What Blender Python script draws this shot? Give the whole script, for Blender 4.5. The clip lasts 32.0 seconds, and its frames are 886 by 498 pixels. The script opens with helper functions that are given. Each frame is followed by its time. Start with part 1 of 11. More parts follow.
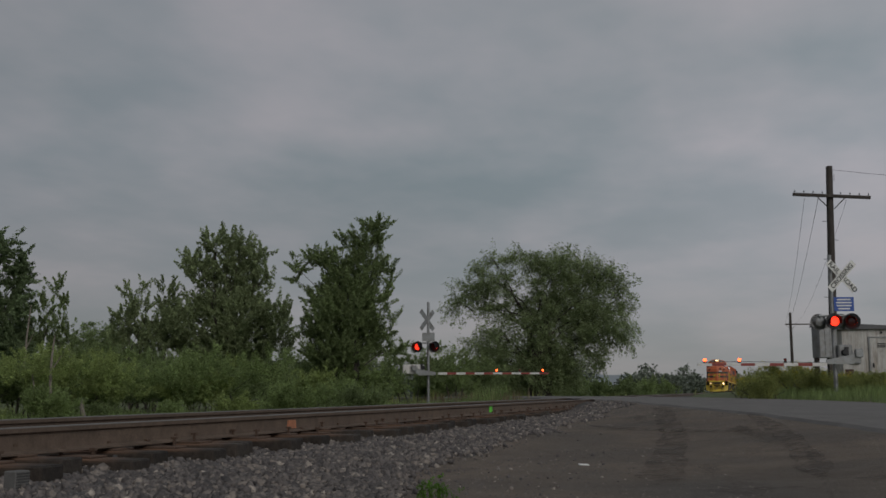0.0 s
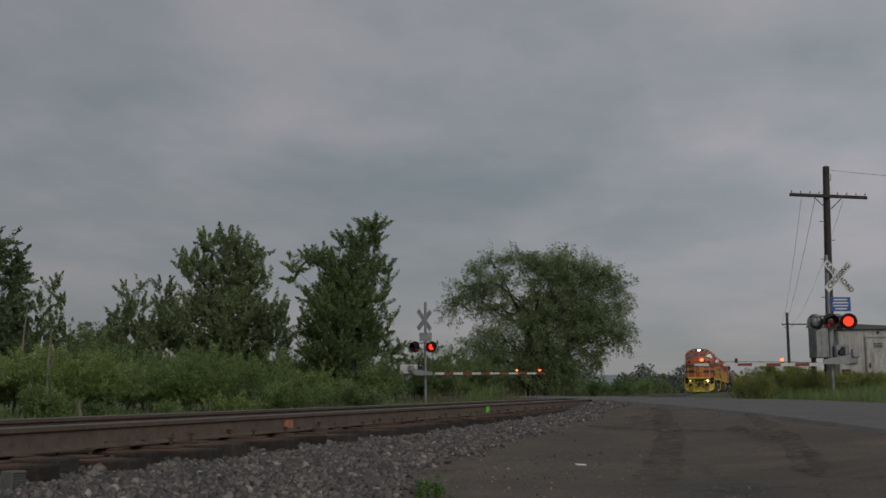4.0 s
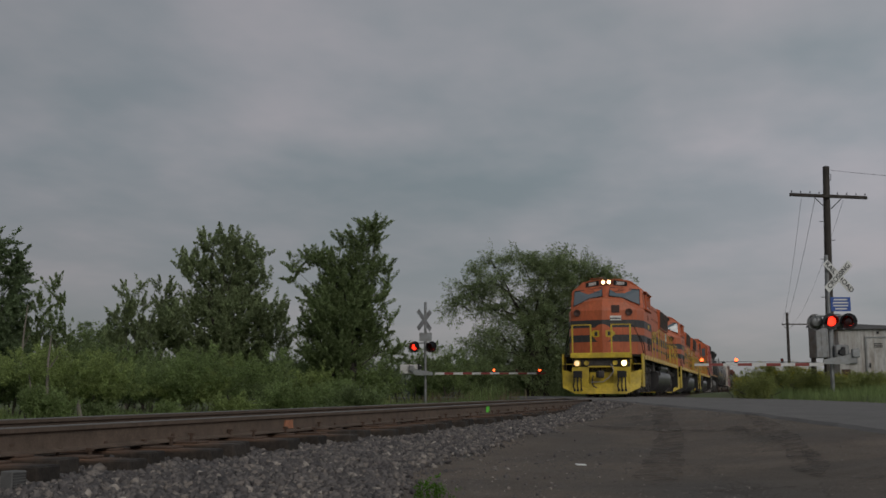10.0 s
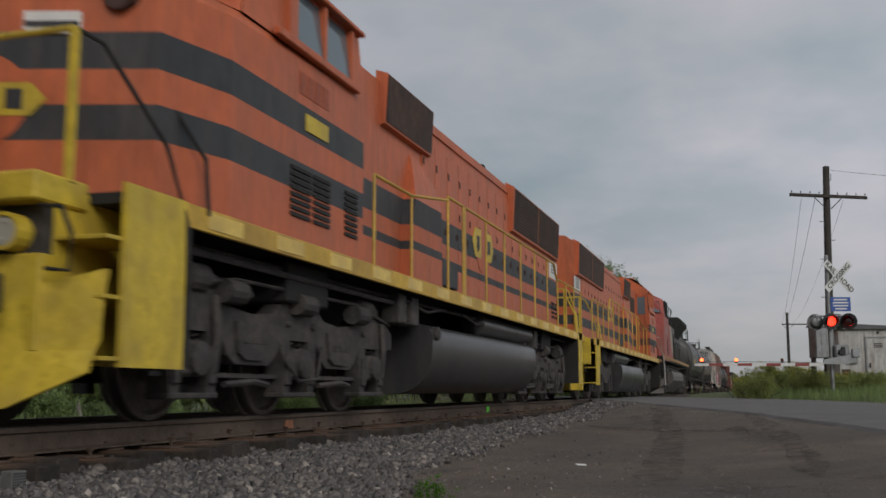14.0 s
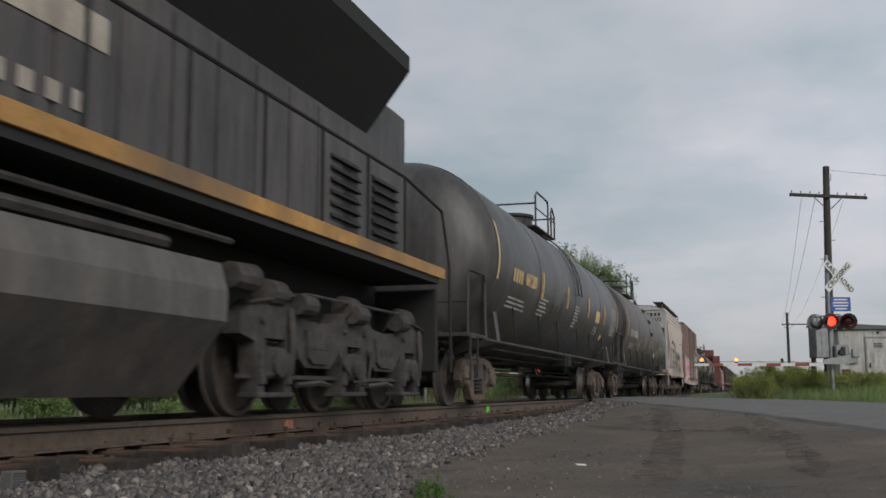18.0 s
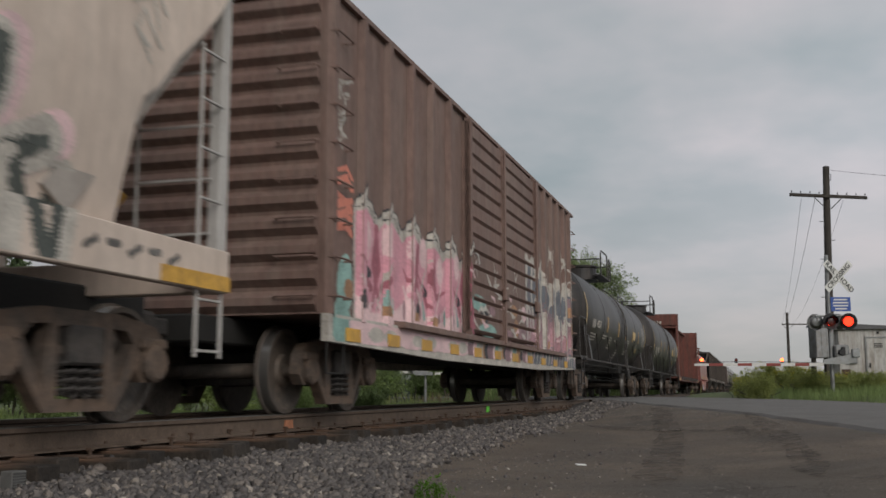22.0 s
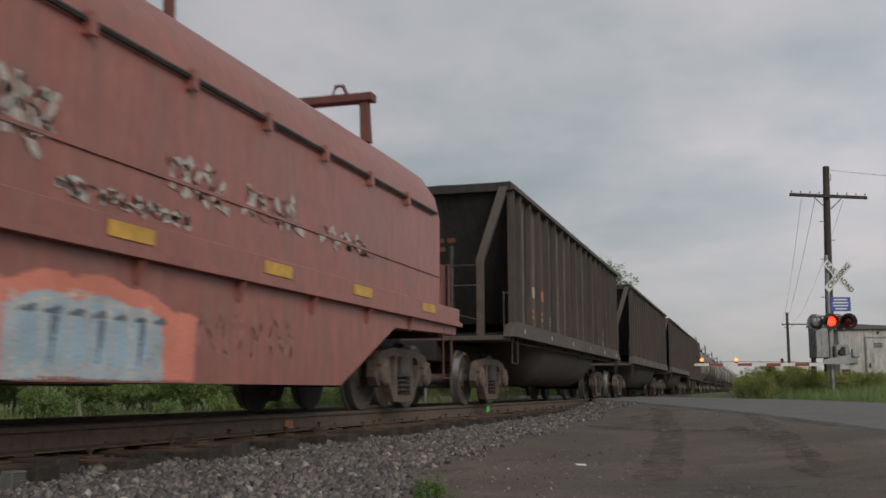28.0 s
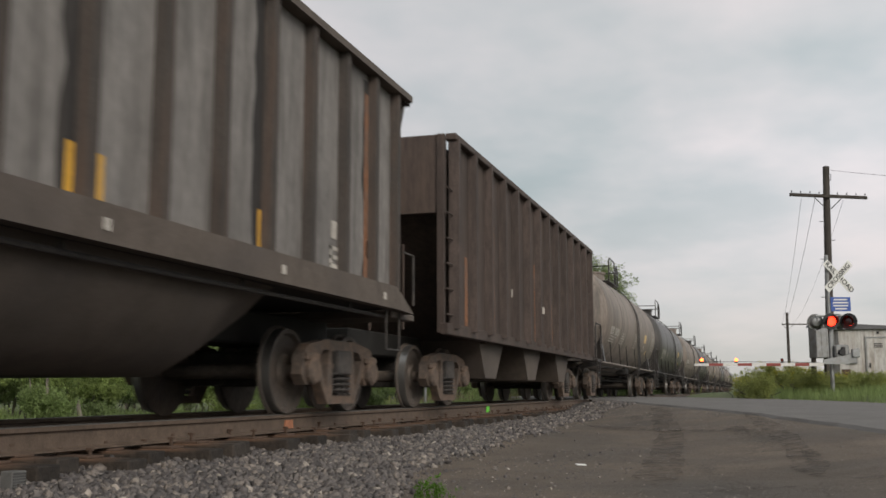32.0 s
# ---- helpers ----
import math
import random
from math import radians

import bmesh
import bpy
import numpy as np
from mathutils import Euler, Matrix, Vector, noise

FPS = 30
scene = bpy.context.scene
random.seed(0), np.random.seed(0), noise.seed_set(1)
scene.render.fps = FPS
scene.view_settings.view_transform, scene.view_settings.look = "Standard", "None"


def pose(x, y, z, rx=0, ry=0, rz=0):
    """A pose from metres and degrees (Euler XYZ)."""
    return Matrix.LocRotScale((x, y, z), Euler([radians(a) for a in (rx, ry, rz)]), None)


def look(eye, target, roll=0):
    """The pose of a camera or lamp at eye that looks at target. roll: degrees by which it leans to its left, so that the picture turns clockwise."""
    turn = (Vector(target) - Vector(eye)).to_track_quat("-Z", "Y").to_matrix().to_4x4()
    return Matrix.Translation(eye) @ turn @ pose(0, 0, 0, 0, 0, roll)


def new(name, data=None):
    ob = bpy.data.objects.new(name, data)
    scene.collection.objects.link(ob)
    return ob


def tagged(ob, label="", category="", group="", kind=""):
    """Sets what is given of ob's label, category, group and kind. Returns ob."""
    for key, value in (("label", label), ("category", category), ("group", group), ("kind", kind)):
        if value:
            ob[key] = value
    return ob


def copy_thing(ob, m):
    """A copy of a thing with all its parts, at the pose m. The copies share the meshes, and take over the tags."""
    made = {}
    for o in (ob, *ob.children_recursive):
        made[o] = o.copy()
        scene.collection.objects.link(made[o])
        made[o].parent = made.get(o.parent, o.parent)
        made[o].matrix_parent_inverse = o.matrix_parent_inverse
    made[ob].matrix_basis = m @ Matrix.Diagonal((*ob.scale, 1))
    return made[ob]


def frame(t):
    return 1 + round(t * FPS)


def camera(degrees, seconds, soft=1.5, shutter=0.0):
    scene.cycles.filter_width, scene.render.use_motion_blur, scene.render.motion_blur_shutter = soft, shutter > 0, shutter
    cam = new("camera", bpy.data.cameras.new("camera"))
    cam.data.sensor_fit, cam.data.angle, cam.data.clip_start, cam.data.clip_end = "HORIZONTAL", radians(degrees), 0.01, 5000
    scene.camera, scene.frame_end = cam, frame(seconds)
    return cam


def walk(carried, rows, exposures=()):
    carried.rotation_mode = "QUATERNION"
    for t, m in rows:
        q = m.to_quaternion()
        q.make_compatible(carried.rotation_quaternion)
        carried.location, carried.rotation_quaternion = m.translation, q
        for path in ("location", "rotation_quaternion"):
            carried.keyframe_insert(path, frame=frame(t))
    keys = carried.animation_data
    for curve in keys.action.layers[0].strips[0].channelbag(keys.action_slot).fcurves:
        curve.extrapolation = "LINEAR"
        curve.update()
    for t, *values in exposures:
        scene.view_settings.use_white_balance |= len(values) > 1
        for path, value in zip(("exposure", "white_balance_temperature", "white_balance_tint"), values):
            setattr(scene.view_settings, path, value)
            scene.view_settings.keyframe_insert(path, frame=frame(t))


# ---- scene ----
# World: the track runs along +Y on x = 0, its railheads at z = 0.
CAM = (5.59, 0.0, 0.237)
TURN = 16.71          # the camera looks this far to the left of the track's line
V = 14.09             # the train's speed once it is near, m/s

cam = camera(46.7, 32.0, soft=1.6, shutter=0.18)


def eye_pose(yaw=0.0, pitch=0.0):
    return pose(*CAM, 90 + 7.895 + pitch, 0, TURN + yaw) @ pose(0, 0, 0, 0, 0, -0.12)


walk(cam, [(0.0, eye_pose(0.16)), (0.3, eye_pose(0.19)), (0.5, eye_pose(0.24, 0.03)), (1.0, eye_pose(0.09, 0.03)), (1.5, eye_pose(0.0, 0.04)),
           (1.8, eye_pose()), (16.0, eye_pose()), (32.0, eye_pose())],
     exposures=[(0.0, 0.0, 6500, 10), (9.0, 0.0, 6500, 10), (11.0, 0.02, 6500, 10), (12.0, 0.04, 6450, 10), (12.6, 0.34, 6450, 10), (13.5, 0.47, 6450, 10), (16.0, 0.58, 6350, 10), (18.0, 0.80, 6350, 9),
                (20.0, 0.95, 6550, 9), (21.3, 0.78, 6700, 10), (22.3, 0.60, 6650, 10), (23.0, 0.50, 6450, 10), (23.6, 0.68, 6500, 10), (25.0, 0.90, 6700, 10), (26.0, 0.92, 6750, 10), (27.6, 0.62, 6700, 10),
                (29.0, 0.96, 6750, 10), (30.0, 1.01, 6800, 10), (32.0, 1.11, 6900, 10)])


def ahead(x, d):
    """Plan position x metres right of the camera's line of sight and d metres along it."""
    a = math.radians(TURN)
    return CAM[0] + x * math.cos(a) - d * math.sin(a), x * math.sin(a) + d * math.cos(a)


def sideways(X, Y):
    """The reverse of ahead()."""
    a = math.radians(TURN)
    return (X - CAM[0]) * math.cos(a) + Y * math.sin(a), -(X - CAM[0]) * math.sin(a) + Y * math.cos(a)


# ---------------------------------------------------------------- light
def make_world():
    world = bpy.data.worlds.new("overcast")
    scene.world = world
    world.use_nodes = True
    nt = world.node_tree
    nt.nodes.clear()
    N, L = nt.nodes.new, nt.links.new
    out = N("ShaderNodeOutputWorld")
    bg = N("ShaderNodeBackground")
    co = N("ShaderNodeTexCoord")
    sep = N("ShaderNodeSeparateXYZ")
    L(co.outputs["Generated"], sep.inputs[0])
    den = N("ShaderNodeMath"); den.operation = "ADD"; den.inputs[1].default_value = 0.16
    zmax = N("ShaderNodeMath"); zmax.operation = "MAXIMUM"; zmax.inputs[1].default_value = 0.0
    L(sep.outputs[2], zmax.inputs[0]); L(zmax.outputs[0], den.inputs[0])
    dx = N("ShaderNodeMath"); dx.operation = "DIVIDE"
    dy = N("ShaderNodeMath"); dy.operation = "DIVIDE"
    L(sep.outputs[0], dx.inputs[0]); L(den.outputs[0], dx.inputs[1])
    L(sep.outputs[1], dy.inputs[0]); L(den.outputs[0], dy.inputs[1])
    com = N("ShaderNodeCombineXYZ")
    L(dx.outputs[0], com.inputs[0]); L(dy.outputs[0], com.inputs[1])
    mp = N("ShaderNodeMapping"); mp.inputs["Location"].default_value = (7.2, 4.1, 0.0); mp.inputs["Scale"].default_value = (1.0, 0.8, 1.0)
    L(com.outputs[0], mp.inputs[0])
    n1 = N("ShaderNodeTexNoise"); n1.inputs["Scale"].default_value = 0.75; n1.inputs["Detail"].default_value = 5.0; n1.inputs["Roughness"].default_value = 0.5
    n2 = N("ShaderNodeTexNoise"); n2.inputs["Scale"].default_value = 1.5; n2.inputs["Detail"].default_value = 6.0; n2.inputs["Roughness"].default_value = 0.55
    L(mp.outputs[0], n1.inputs["Vector"]); L(mp.outputs[0], n2.inputs["Vector"])
    r1 = N("ShaderNodeValToRGB")
    r1.color_ramp.elements[0].position, r1.color_ramp.elements[0].color = 0.36, (0.175, 0.200, 0.209, 1)
    r1.color_ramp.elements[1].position, r1.color_ramp.elements[1].color = 0.64, (0.284, 0.284, 0.302, 1)
    L(n1.outputs[0], r1.inputs[0])
    r2 = N("ShaderNodeValToRGB")
    r2.color_ramp.elements[0].position, r2.color_ramp.elements[0].color = 0.40, (0.92, 0.95, 0.965, 1)
    r2.color_ramp.elements[1].position, r2.color_ramp.elements[1].color = 0.68, (1.17, 1.09, 1.08, 1)
    L(n2.outputs[0], r2.inputs[0])
    mul = N("ShaderNodeMixRGB"); mul.blend_type = "MULTIPLY"; mul.inputs[0].default_value = 1.0
    L(r1.outputs[0], mul.inputs[1]); L(r2.outputs[0], mul.inputs[2])
    # towards the horizon the cloud thins into one pale grey
    hz = N("ShaderNodeValToRGB")
    hz.color_ramp.elements[0].position, hz.color_ramp.elements[0].color = 0.0, (1, 1, 1, 1)
    hz.color_ramp.elements[1].position, hz.color_ramp.elements[1].color = 0.22, (0, 0, 0, 1)
    L(zmax.outputs[0], hz.inputs[0])
    hmix = N("ShaderNodeMixRGB"); hmix.inputs[2].default_value = (0.190, 0.187, 0.191, 1)
    hf = N("ShaderNodeMath"); hf.operation = "MULTIPLY"; hf.inputs[1].default_value = 0.8
    L(hz.outputs[0], hf.inputs[0]); L(hf.outputs[0], hmix.inputs[0]); L(mul.outputs[0], hmix.inputs[1])
    sky = N("ShaderNodeTexSky"); sky.sky_type = "NISHITA"; sky.sun_disc = False
    sky.sun_elevation, sky.sun_rotation = radians(38), radians(150)
    sk = N("ShaderNodeMixRGB"); sk.blend_type = "MULTIPLY"; sk.inputs[0].default_value = 1.0; sk.inputs[2].default_value = (0.06, 0.06, 0.06, 1)
    L(sky.outputs[0], sk.inputs[1])
    fin = N("ShaderNodeMixRGB"); fin.inputs[0].default_value = 0.92
    L(sk.outputs[0], fin.inputs[1]); L(hmix.outputs[0], fin.inputs[2])
    # the cloud is thinner towards the hidden sun
    sd = N("ShaderNodeVectorMath"); sd.operation = "DOT_PRODUCT"; sd.inputs[1].default_value = (0.90, -0.05, 0.0)
    L(co.outputs["Generated"], sd.inputs[0])
    sm = N("ShaderNodeMapRange"); sm.inputs[1].default_value = -1.0; sm.inputs[2].default_value = 1.0; sm.inputs[3].default_value = 0.72; sm.inputs[4].default_value = 1.42
    L(sd.outputs["Value"], sm.inputs[0])
    grad = N("ShaderNodeVectorMath"); grad.operation = "SCALE"
    L(fin.outputs[0], grad.inputs[0]); L(sm.outputs[0], grad.inputs["Scale"])
    L(grad.outputs[0], bg.inputs[0])
    bg.inputs[1].default_value = 1.18
    L(bg.outputs[0], out.inputs[0])


make_world()
sun = new("sun", bpy.data.lights.new("sun", "SUN"))
sun.data.energy, sun.data.angle, sun.data.color = 1.0, radians(30), (1.0, 0.96, 0.9)
sun.matrix_world = look((40, -20, 34), (0, 25, 0))


# ---------------------------------------------------------------- materials
def mat(name, col, rough=0.7, metal=0.0, var=0.2, scale=2.0, bump=0.15, bscale=40.0, dirt=None, dirt_amt=0.0, dirt_scale=1.2, streak=False, island=0.0, rand=0.0, spec=0.4):
    """Base colour broken up at two scales, stains of another colour, fine relief."""
    m = bpy.data.materials.new(name)
    m.use_nodes = True
    nt = m.node_tree
    N, L = nt.nodes.new, nt.links.new
    b = nt.nodes["Principled BSDF"]
    b.inputs["Metallic"].default_value = metal
    b.inputs["Specular IOR Level"].default_value = spec
    co = N("ShaderNodeTexCoord")
    na = N("ShaderNodeTexNoise"); na.inputs["Scale"].default_value = scale; na.inputs["Detail"].default_value = 5.0; na.inputs["Roughness"].default_value = 0.6
    nb = N("ShaderNodeTexNoise"); nb.inputs["Scale"].default_value = bscale; nb.inputs["Detail"].default_value = 3.0
    L(co.outputs["Object"], na.inputs["Vector"]); L(co.outputs["Object"], nb.inputs["Vector"])
    mr = N("ShaderNodeMapRange"); mr.inputs[1].default_value = 0.25; mr.inputs[2].default_value = 0.75; mr.inputs[3].default_value = 1 - var; mr.inputs[4].default_value = 1 + var
    L(na.outputs[0], mr.inputs[0])
    mr2 = N("ShaderNodeMapRange"); mr2.inputs[1].default_value = 0.25; mr2.inputs[2].default_value = 0.75; mr2.inputs[3].default_value = 1 - var * 0.6; mr2.inputs[4].default_value = 1 + var * 0.6
    L(nb.outputs[0], mr2.inputs[0])
    mm = N("ShaderNodeMath"); mm.operation = "MULTIPLY"
    L(mr.outputs[0], mm.inputs[0]); L(mr2.outputs[0], mm.inputs[1])
    last = mm.outputs[0]
    for amt, node, sock in ((island, "ShaderNodeNewGeometry", "Random Per Island"), (rand, "ShaderNodeObjectInfo", "Random")):
        if amt:
            g = N(node)
            mi = N("ShaderNodeMapRange"); mi.inputs[3].default_value = 1 - amt; mi.inputs[4].default_value = 1 + amt
            L(g.outputs[sock], mi.inputs[0])
            mk = N("ShaderNodeMath"); mk.operation = "MULTIPLY"
            L(last, mk.inputs[0]); L(mi.outputs[0], mk.inputs[1])
            last = mk.outputs[0]
    vm = N("ShaderNodeVectorMath"); vm.operation = "SCALE"; vm.inputs[0].default_value = col
    L(last, vm.inputs["Scale"])
    cout = vm.outputs[0]
    if dirt:
        nd = N("ShaderNodeTexNoise"); nd.inputs["Scale"].default_value = dirt_scale; nd.inputs["Detail"].default_value = 7.0; nd.inputs["Roughness"].default_value = 0.65
        if streak:
            mp = N("ShaderNodeMapping"); mp.inputs["Scale"].default_value = (3.0, 3.0, 0.35)
            L(co.outputs["Object"], mp.inputs[0]); L(mp.outputs[0], nd.inputs["Vector"])
        else:
            L(co.outputs["Object"], nd.inputs["Vector"])
        md = N("ShaderNodeMapRange"); md.inputs[1].default_value = 0.44; md.inputs[2].default_value = 0.64; md.inputs[3].default_value = 0.0; md.inputs[4].default_value = dirt_amt
        L(nd.outputs[0], md.inputs[0])
        mx = N("ShaderNodeMixRGB"); mx.inputs[2].default_value = (*dirt, 1)
        L(md.outputs[0], mx.inputs[0]); L(cout, mx.inputs[1])
        cout = mx.outputs[0]
        # finer grime over the stains, in short runs where they streak
        ng = N("ShaderNodeTexNoise"); ng.inputs["Scale"].default_value = dirt_scale * 4.0; ng.inputs["Detail"].default_value = 9.0; ng.inputs["Roughness"].default_value = 0.74
        if streak:
            mq = N("ShaderNodeMapping"); mq.inputs["Scale"].default_value = (2.2, 2.2, 0.45)
            L(co.outputs["Object"], mq.inputs[0]); L(mq.outputs[0], ng.inputs["Vector"])
        else:
            L(co.outputs["Object"], ng.inputs["Vector"])
        mg = N("ShaderNodeMapRange"); mg.inputs[1].default_value = 0.36; mg.inputs[2].default_value = 0.66; mg.inputs[3].default_value = 1 - 0.42 * dirt_amt; mg.inputs[4].default_value = 1 + 0.22 * dirt_amt
        L(ng.outputs[0], mg.inputs[0])
        gs = N("ShaderNodeVectorMath"); gs.operation = "SCALE"
        L(cout, gs.inputs[0]); L(mg.outputs[0], gs.inputs["Scale"])
        cout = gs.outputs[0]
    L(cout, b.inputs["Base Color"])
    rr = N("ShaderNodeMapRange"); rr.inputs[3].default_value = max(0.05, rough - 0.12); rr.inputs[4].default_value = min(1.0, rough + 0.12)
    L(na.outputs[0], rr.inputs[0]); L(rr.outputs[0], b.inputs["Roughness"])
    if bump:
        bp = N("ShaderNodeBump"); bp.inputs["Strength"].default_value = bump; bp.inputs["Distance"].default_value = 0.02
        L(nb.outputs[0], bp.inputs["Height"]); L(bp.outputs[0], b.inputs["Normal"])
    return m


def glow(name, col, strength):
    m = bpy.data.materials.new(name)
    m.use_nodes = True
    b = m.node_tree.nodes["Principled BSDF"]
    b.inputs["Base Color"].default_value = (*col, 1)
    b.inputs["Emission Color"].default_value = (*col, 1)
    b.inputs["Emission Strength"].default_value = strength
    return m


def glass(name, col=(0.05, 0.06, 0.07)):
    m = bpy.data.materials.new(name)
    m.use_nodes = True
    b = m.node_tree.nodes["Principled BSDF"]
    b.inputs["Base Color"].default_value = (*col, 1)
    b.inputs["Roughness"].default_value = 0.06
    b.inputs["Specular IOR Level"].default_value = 0.9
    return m


M = dict(
    dirt=mat("dirt_gravel", (0.128, 0.100, 0.078), 0.95, var=0.35, scale=0.45, bump=1.0, bscale=45, dirt=(0.075, 0.066, 0.058), dirt_amt=0.75, dirt_scale=0.6),
    soil=mat("dark_soil", (0.062, 0.052, 0.044), 0.95, var=0.3, scale=3, bump=0.0, island=0.3),
    field=mat("field_grass", (0.075, 0.10, 0.035), 0.95, var=0.35, scale=0.6, bump=0.5, bscale=20, dirt=(0.13, 0.12, 0.06), dirt_amt=0.6, dirt_scale=0.2),
    asphalt=mat("asphalt", (0.142, 0.134, 0.129), 0.9, var=0.15, scale=0.8, bump=0.35, bscale=90, dirt=(0.12, 0.112, 0.105), dirt_amt=0.6, dirt_scale=0.5),
    # bed colour is darkened to paint the shade in gaps between stones
    ballast=mat("ballast_bed", (0.055, 0.05, 0.048), 0.95, var=0.5, scale=18, bump=1.0, bscale=28),
    tie=mat("tarred_wood", (0.024, 0.020, 0.017), 0.9, var=0.4, scale=5, bump=0.6, bscale=30, dirt=(0.06, 0.046, 0.036), dirt_amt=0.5, dirt_scale=3, rand=0.6),
    rail=mat("rail_rust", (0.122, 0.088, 0.066), 0.8, 0.1, var=0.25, scale=4, bump=0.2, bscale=60, dirt=(0.085, 0.062, 0.050), dirt_amt=0.6, dirt_scale=2),
    railtop=mat("rail_worn_top", (0.16, 0.148, 0.138), 0.5, 0.6, var=0.12, scale=5, bump=0.05),
    rust=mat("rusty_iron", (0.092, 0.060, 0.044), 0.85, 0.2, var=0.35, scale=9, bump=0.3, bscale=60),
)


def stone_mat():
    """Crushed rock: each stone takes its own grey, purple-brown or pale tan."""
    m = mat("ballast_stone", (1.0, 1.0, 1.0), 0.88, var=0.22, scale=16, bump=0.5, bscale=70)
    nt = m.node_tree
    N, L = nt.nodes.new, nt.links.new
    b = nt.nodes["Principled BSDF"]
    g = N("ShaderNodeNewGeometry")
    r = N("ShaderNodeValToRGB")
    el = r.color_ramp.elements
    el[0].position, el[0].color = 0.0, (0.060, 0.054, 0.053, 1)
    el[1].position, el[1].color = 1.0, (0.34, 0.30, 0.26, 1)
    for p, c in ((0.35, (0.098, 0.088, 0.086, 1)), (0.7, (0.142, 0.126, 0.118, 1)), (0.93, (0.20, 0.172, 0.150, 1))):
        el.new(p).color = c
    mx = N("ShaderNodeMixRGB"); mx.blend_type = "MULTIPLY"; mx.inputs[0].default_value = 1.0
    L(g.outputs["Random Per Island"], r.inputs[0])
    L(r.outputs[0], mx.inputs[1]); L(b.inputs["Base Color"].links[0].from_socket, mx.inputs[2])
    L(mx.outputs[0], b.inputs["Base Color"])
    return m


def rusted_near_rails(m):
    """Brake dust and rust fallen on the tie tops round the tie plates."""
    nt = m.node_tree
    N, L = nt.nodes.new, nt.links.new
    b = nt.nodes["Principled BSDF"]
    co, sp = N("ShaderNodeTexCoord"), N("ShaderNodeSeparateXYZ")
    L(co.outputs["Object"], sp.inputs[0])
    ab = N("ShaderNodeMath"); ab.operation = "ABSOLUTE"
    L(sp.outputs[0], ab.inputs[0])
    of = N("ShaderNodeMath"); of.operation = "SUBTRACT"; of.inputs[1].default_value = 0.76
    L(ab.outputs[0], of.inputs[0])
    a2 = N("ShaderNodeMath"); a2.operation = "ABSOLUTE"
    L(of.outputs[0], a2.inputs[0])
    near = N("ShaderNodeMapRange"); near.inputs[1].default_value = 0.14; near.inputs[2].default_value = 0.46; near.inputs[3].default_value = 0.85; near.inputs[4].default_value = 0.0
    L(a2.outputs[0], near.inputs[0])
    up = N("ShaderNodeMapRange"); up.inputs[1].default_value = -0.03; up.inputs[2].default_value = -0.002
    L(sp.outputs[2], up.inputs[0])
    k = N("ShaderNodeMath"); k.operation = "MULTIPLY"
    L(near.outputs[0], k.inputs[0]); L(up.outputs[0], k.inputs[1])
    mx = N("ShaderNodeMixRGB"); mx.inputs[2].default_value = (0.155, 0.088, 0.055, 1)
    L(k.outputs[0], mx.inputs[0]); L(b.inputs["Base Color"].links[0].from_socket, mx.inputs[1])
    L(mx.outputs[0], b.inputs["Base Color"])


def broken_up(m, scale, lo, hi):
    """Lets the ground show through in patches."""
    nt = m.node_tree
    N, L = nt.nodes.new, nt.links.new
    b, out = nt.nodes["Principled BSDF"], nt.nodes["Material Output"]
    co, no, mr = N("ShaderNodeTexCoord"), N("ShaderNodeTexNoise"), N("ShaderNodeMapRange")
    no.inputs["Scale"].default_value = scale; no.inputs["Detail"].default_value = 7.0; no.inputs["Roughness"].default_value = 0.7
    mr.inputs[1].default_value, mr.inputs[2].default_value = lo, hi
    mr.inputs[3].default_value, mr.inputs[4].default_value = 0.0, 0.8
    tr, mx = N("ShaderNodeBsdfTransparent"), N("ShaderNodeMixShader")
    L(co.outputs["Object"], no.inputs["Vector"]); L(no.outputs[0], mr.inputs[0])
    L(mr.outputs[0], mx.inputs[0]); L(tr.outputs[0], mx.inputs[1]); L(b.outputs[0], mx.inputs[2])
    L(mx.outputs[0], out.inputs["Surface"])
    return m


M["stone"] = stone_mat()
rusted_near_rails(M["tie"])
M["mark"] = broken_up(mat("dark_wheel_mark", (0.070, 0.057, 0.047), 0.95, var=0.3, scale=3, bump=0.6, bscale=50), 6.0, 0.44, 0.70)


# ---------------------------------------------------------------- mesh helpers
def mesh_ob(name, bm, material, parent=None, smooth=False):
    me = bpy.data.meshes.new(name)
    bm.normal_update()
    bm.to_mesh(me)
    bm.free()
    if smooth:
        me.polygons.foreach_set("use_smooth", [True] * len(me.polygons))
    for m in (material if isinstance(material, (list, tuple)) else [material]):
        me.materials.append(m)
    ob = new(name, me)
    if parent is not None:
        ob.parent = parent
    return ob


def part(name, bm, material, parent, label="", smooth=False):
    ob = mesh_ob(name, bm, material, parent, smooth)
    if label:
        ob["label"] = label
    return ob


def share(src, name, parent, m=None):
    """Another object on the mesh of src."""
    ob = new(name, src.data)
    ob.parent = parent
    if m is not None:
        ob.matrix_basis = m
    return ob


def sharp(ob, angle=40):
    """Smooth shading that keeps edges over the given angle crisp."""
    me = ob.data
    me.polygons.foreach_set("use_smooth", [True] * len(me.polygons))
    me.set_sharp_from_angle(angle=radians(angle))
    return ob


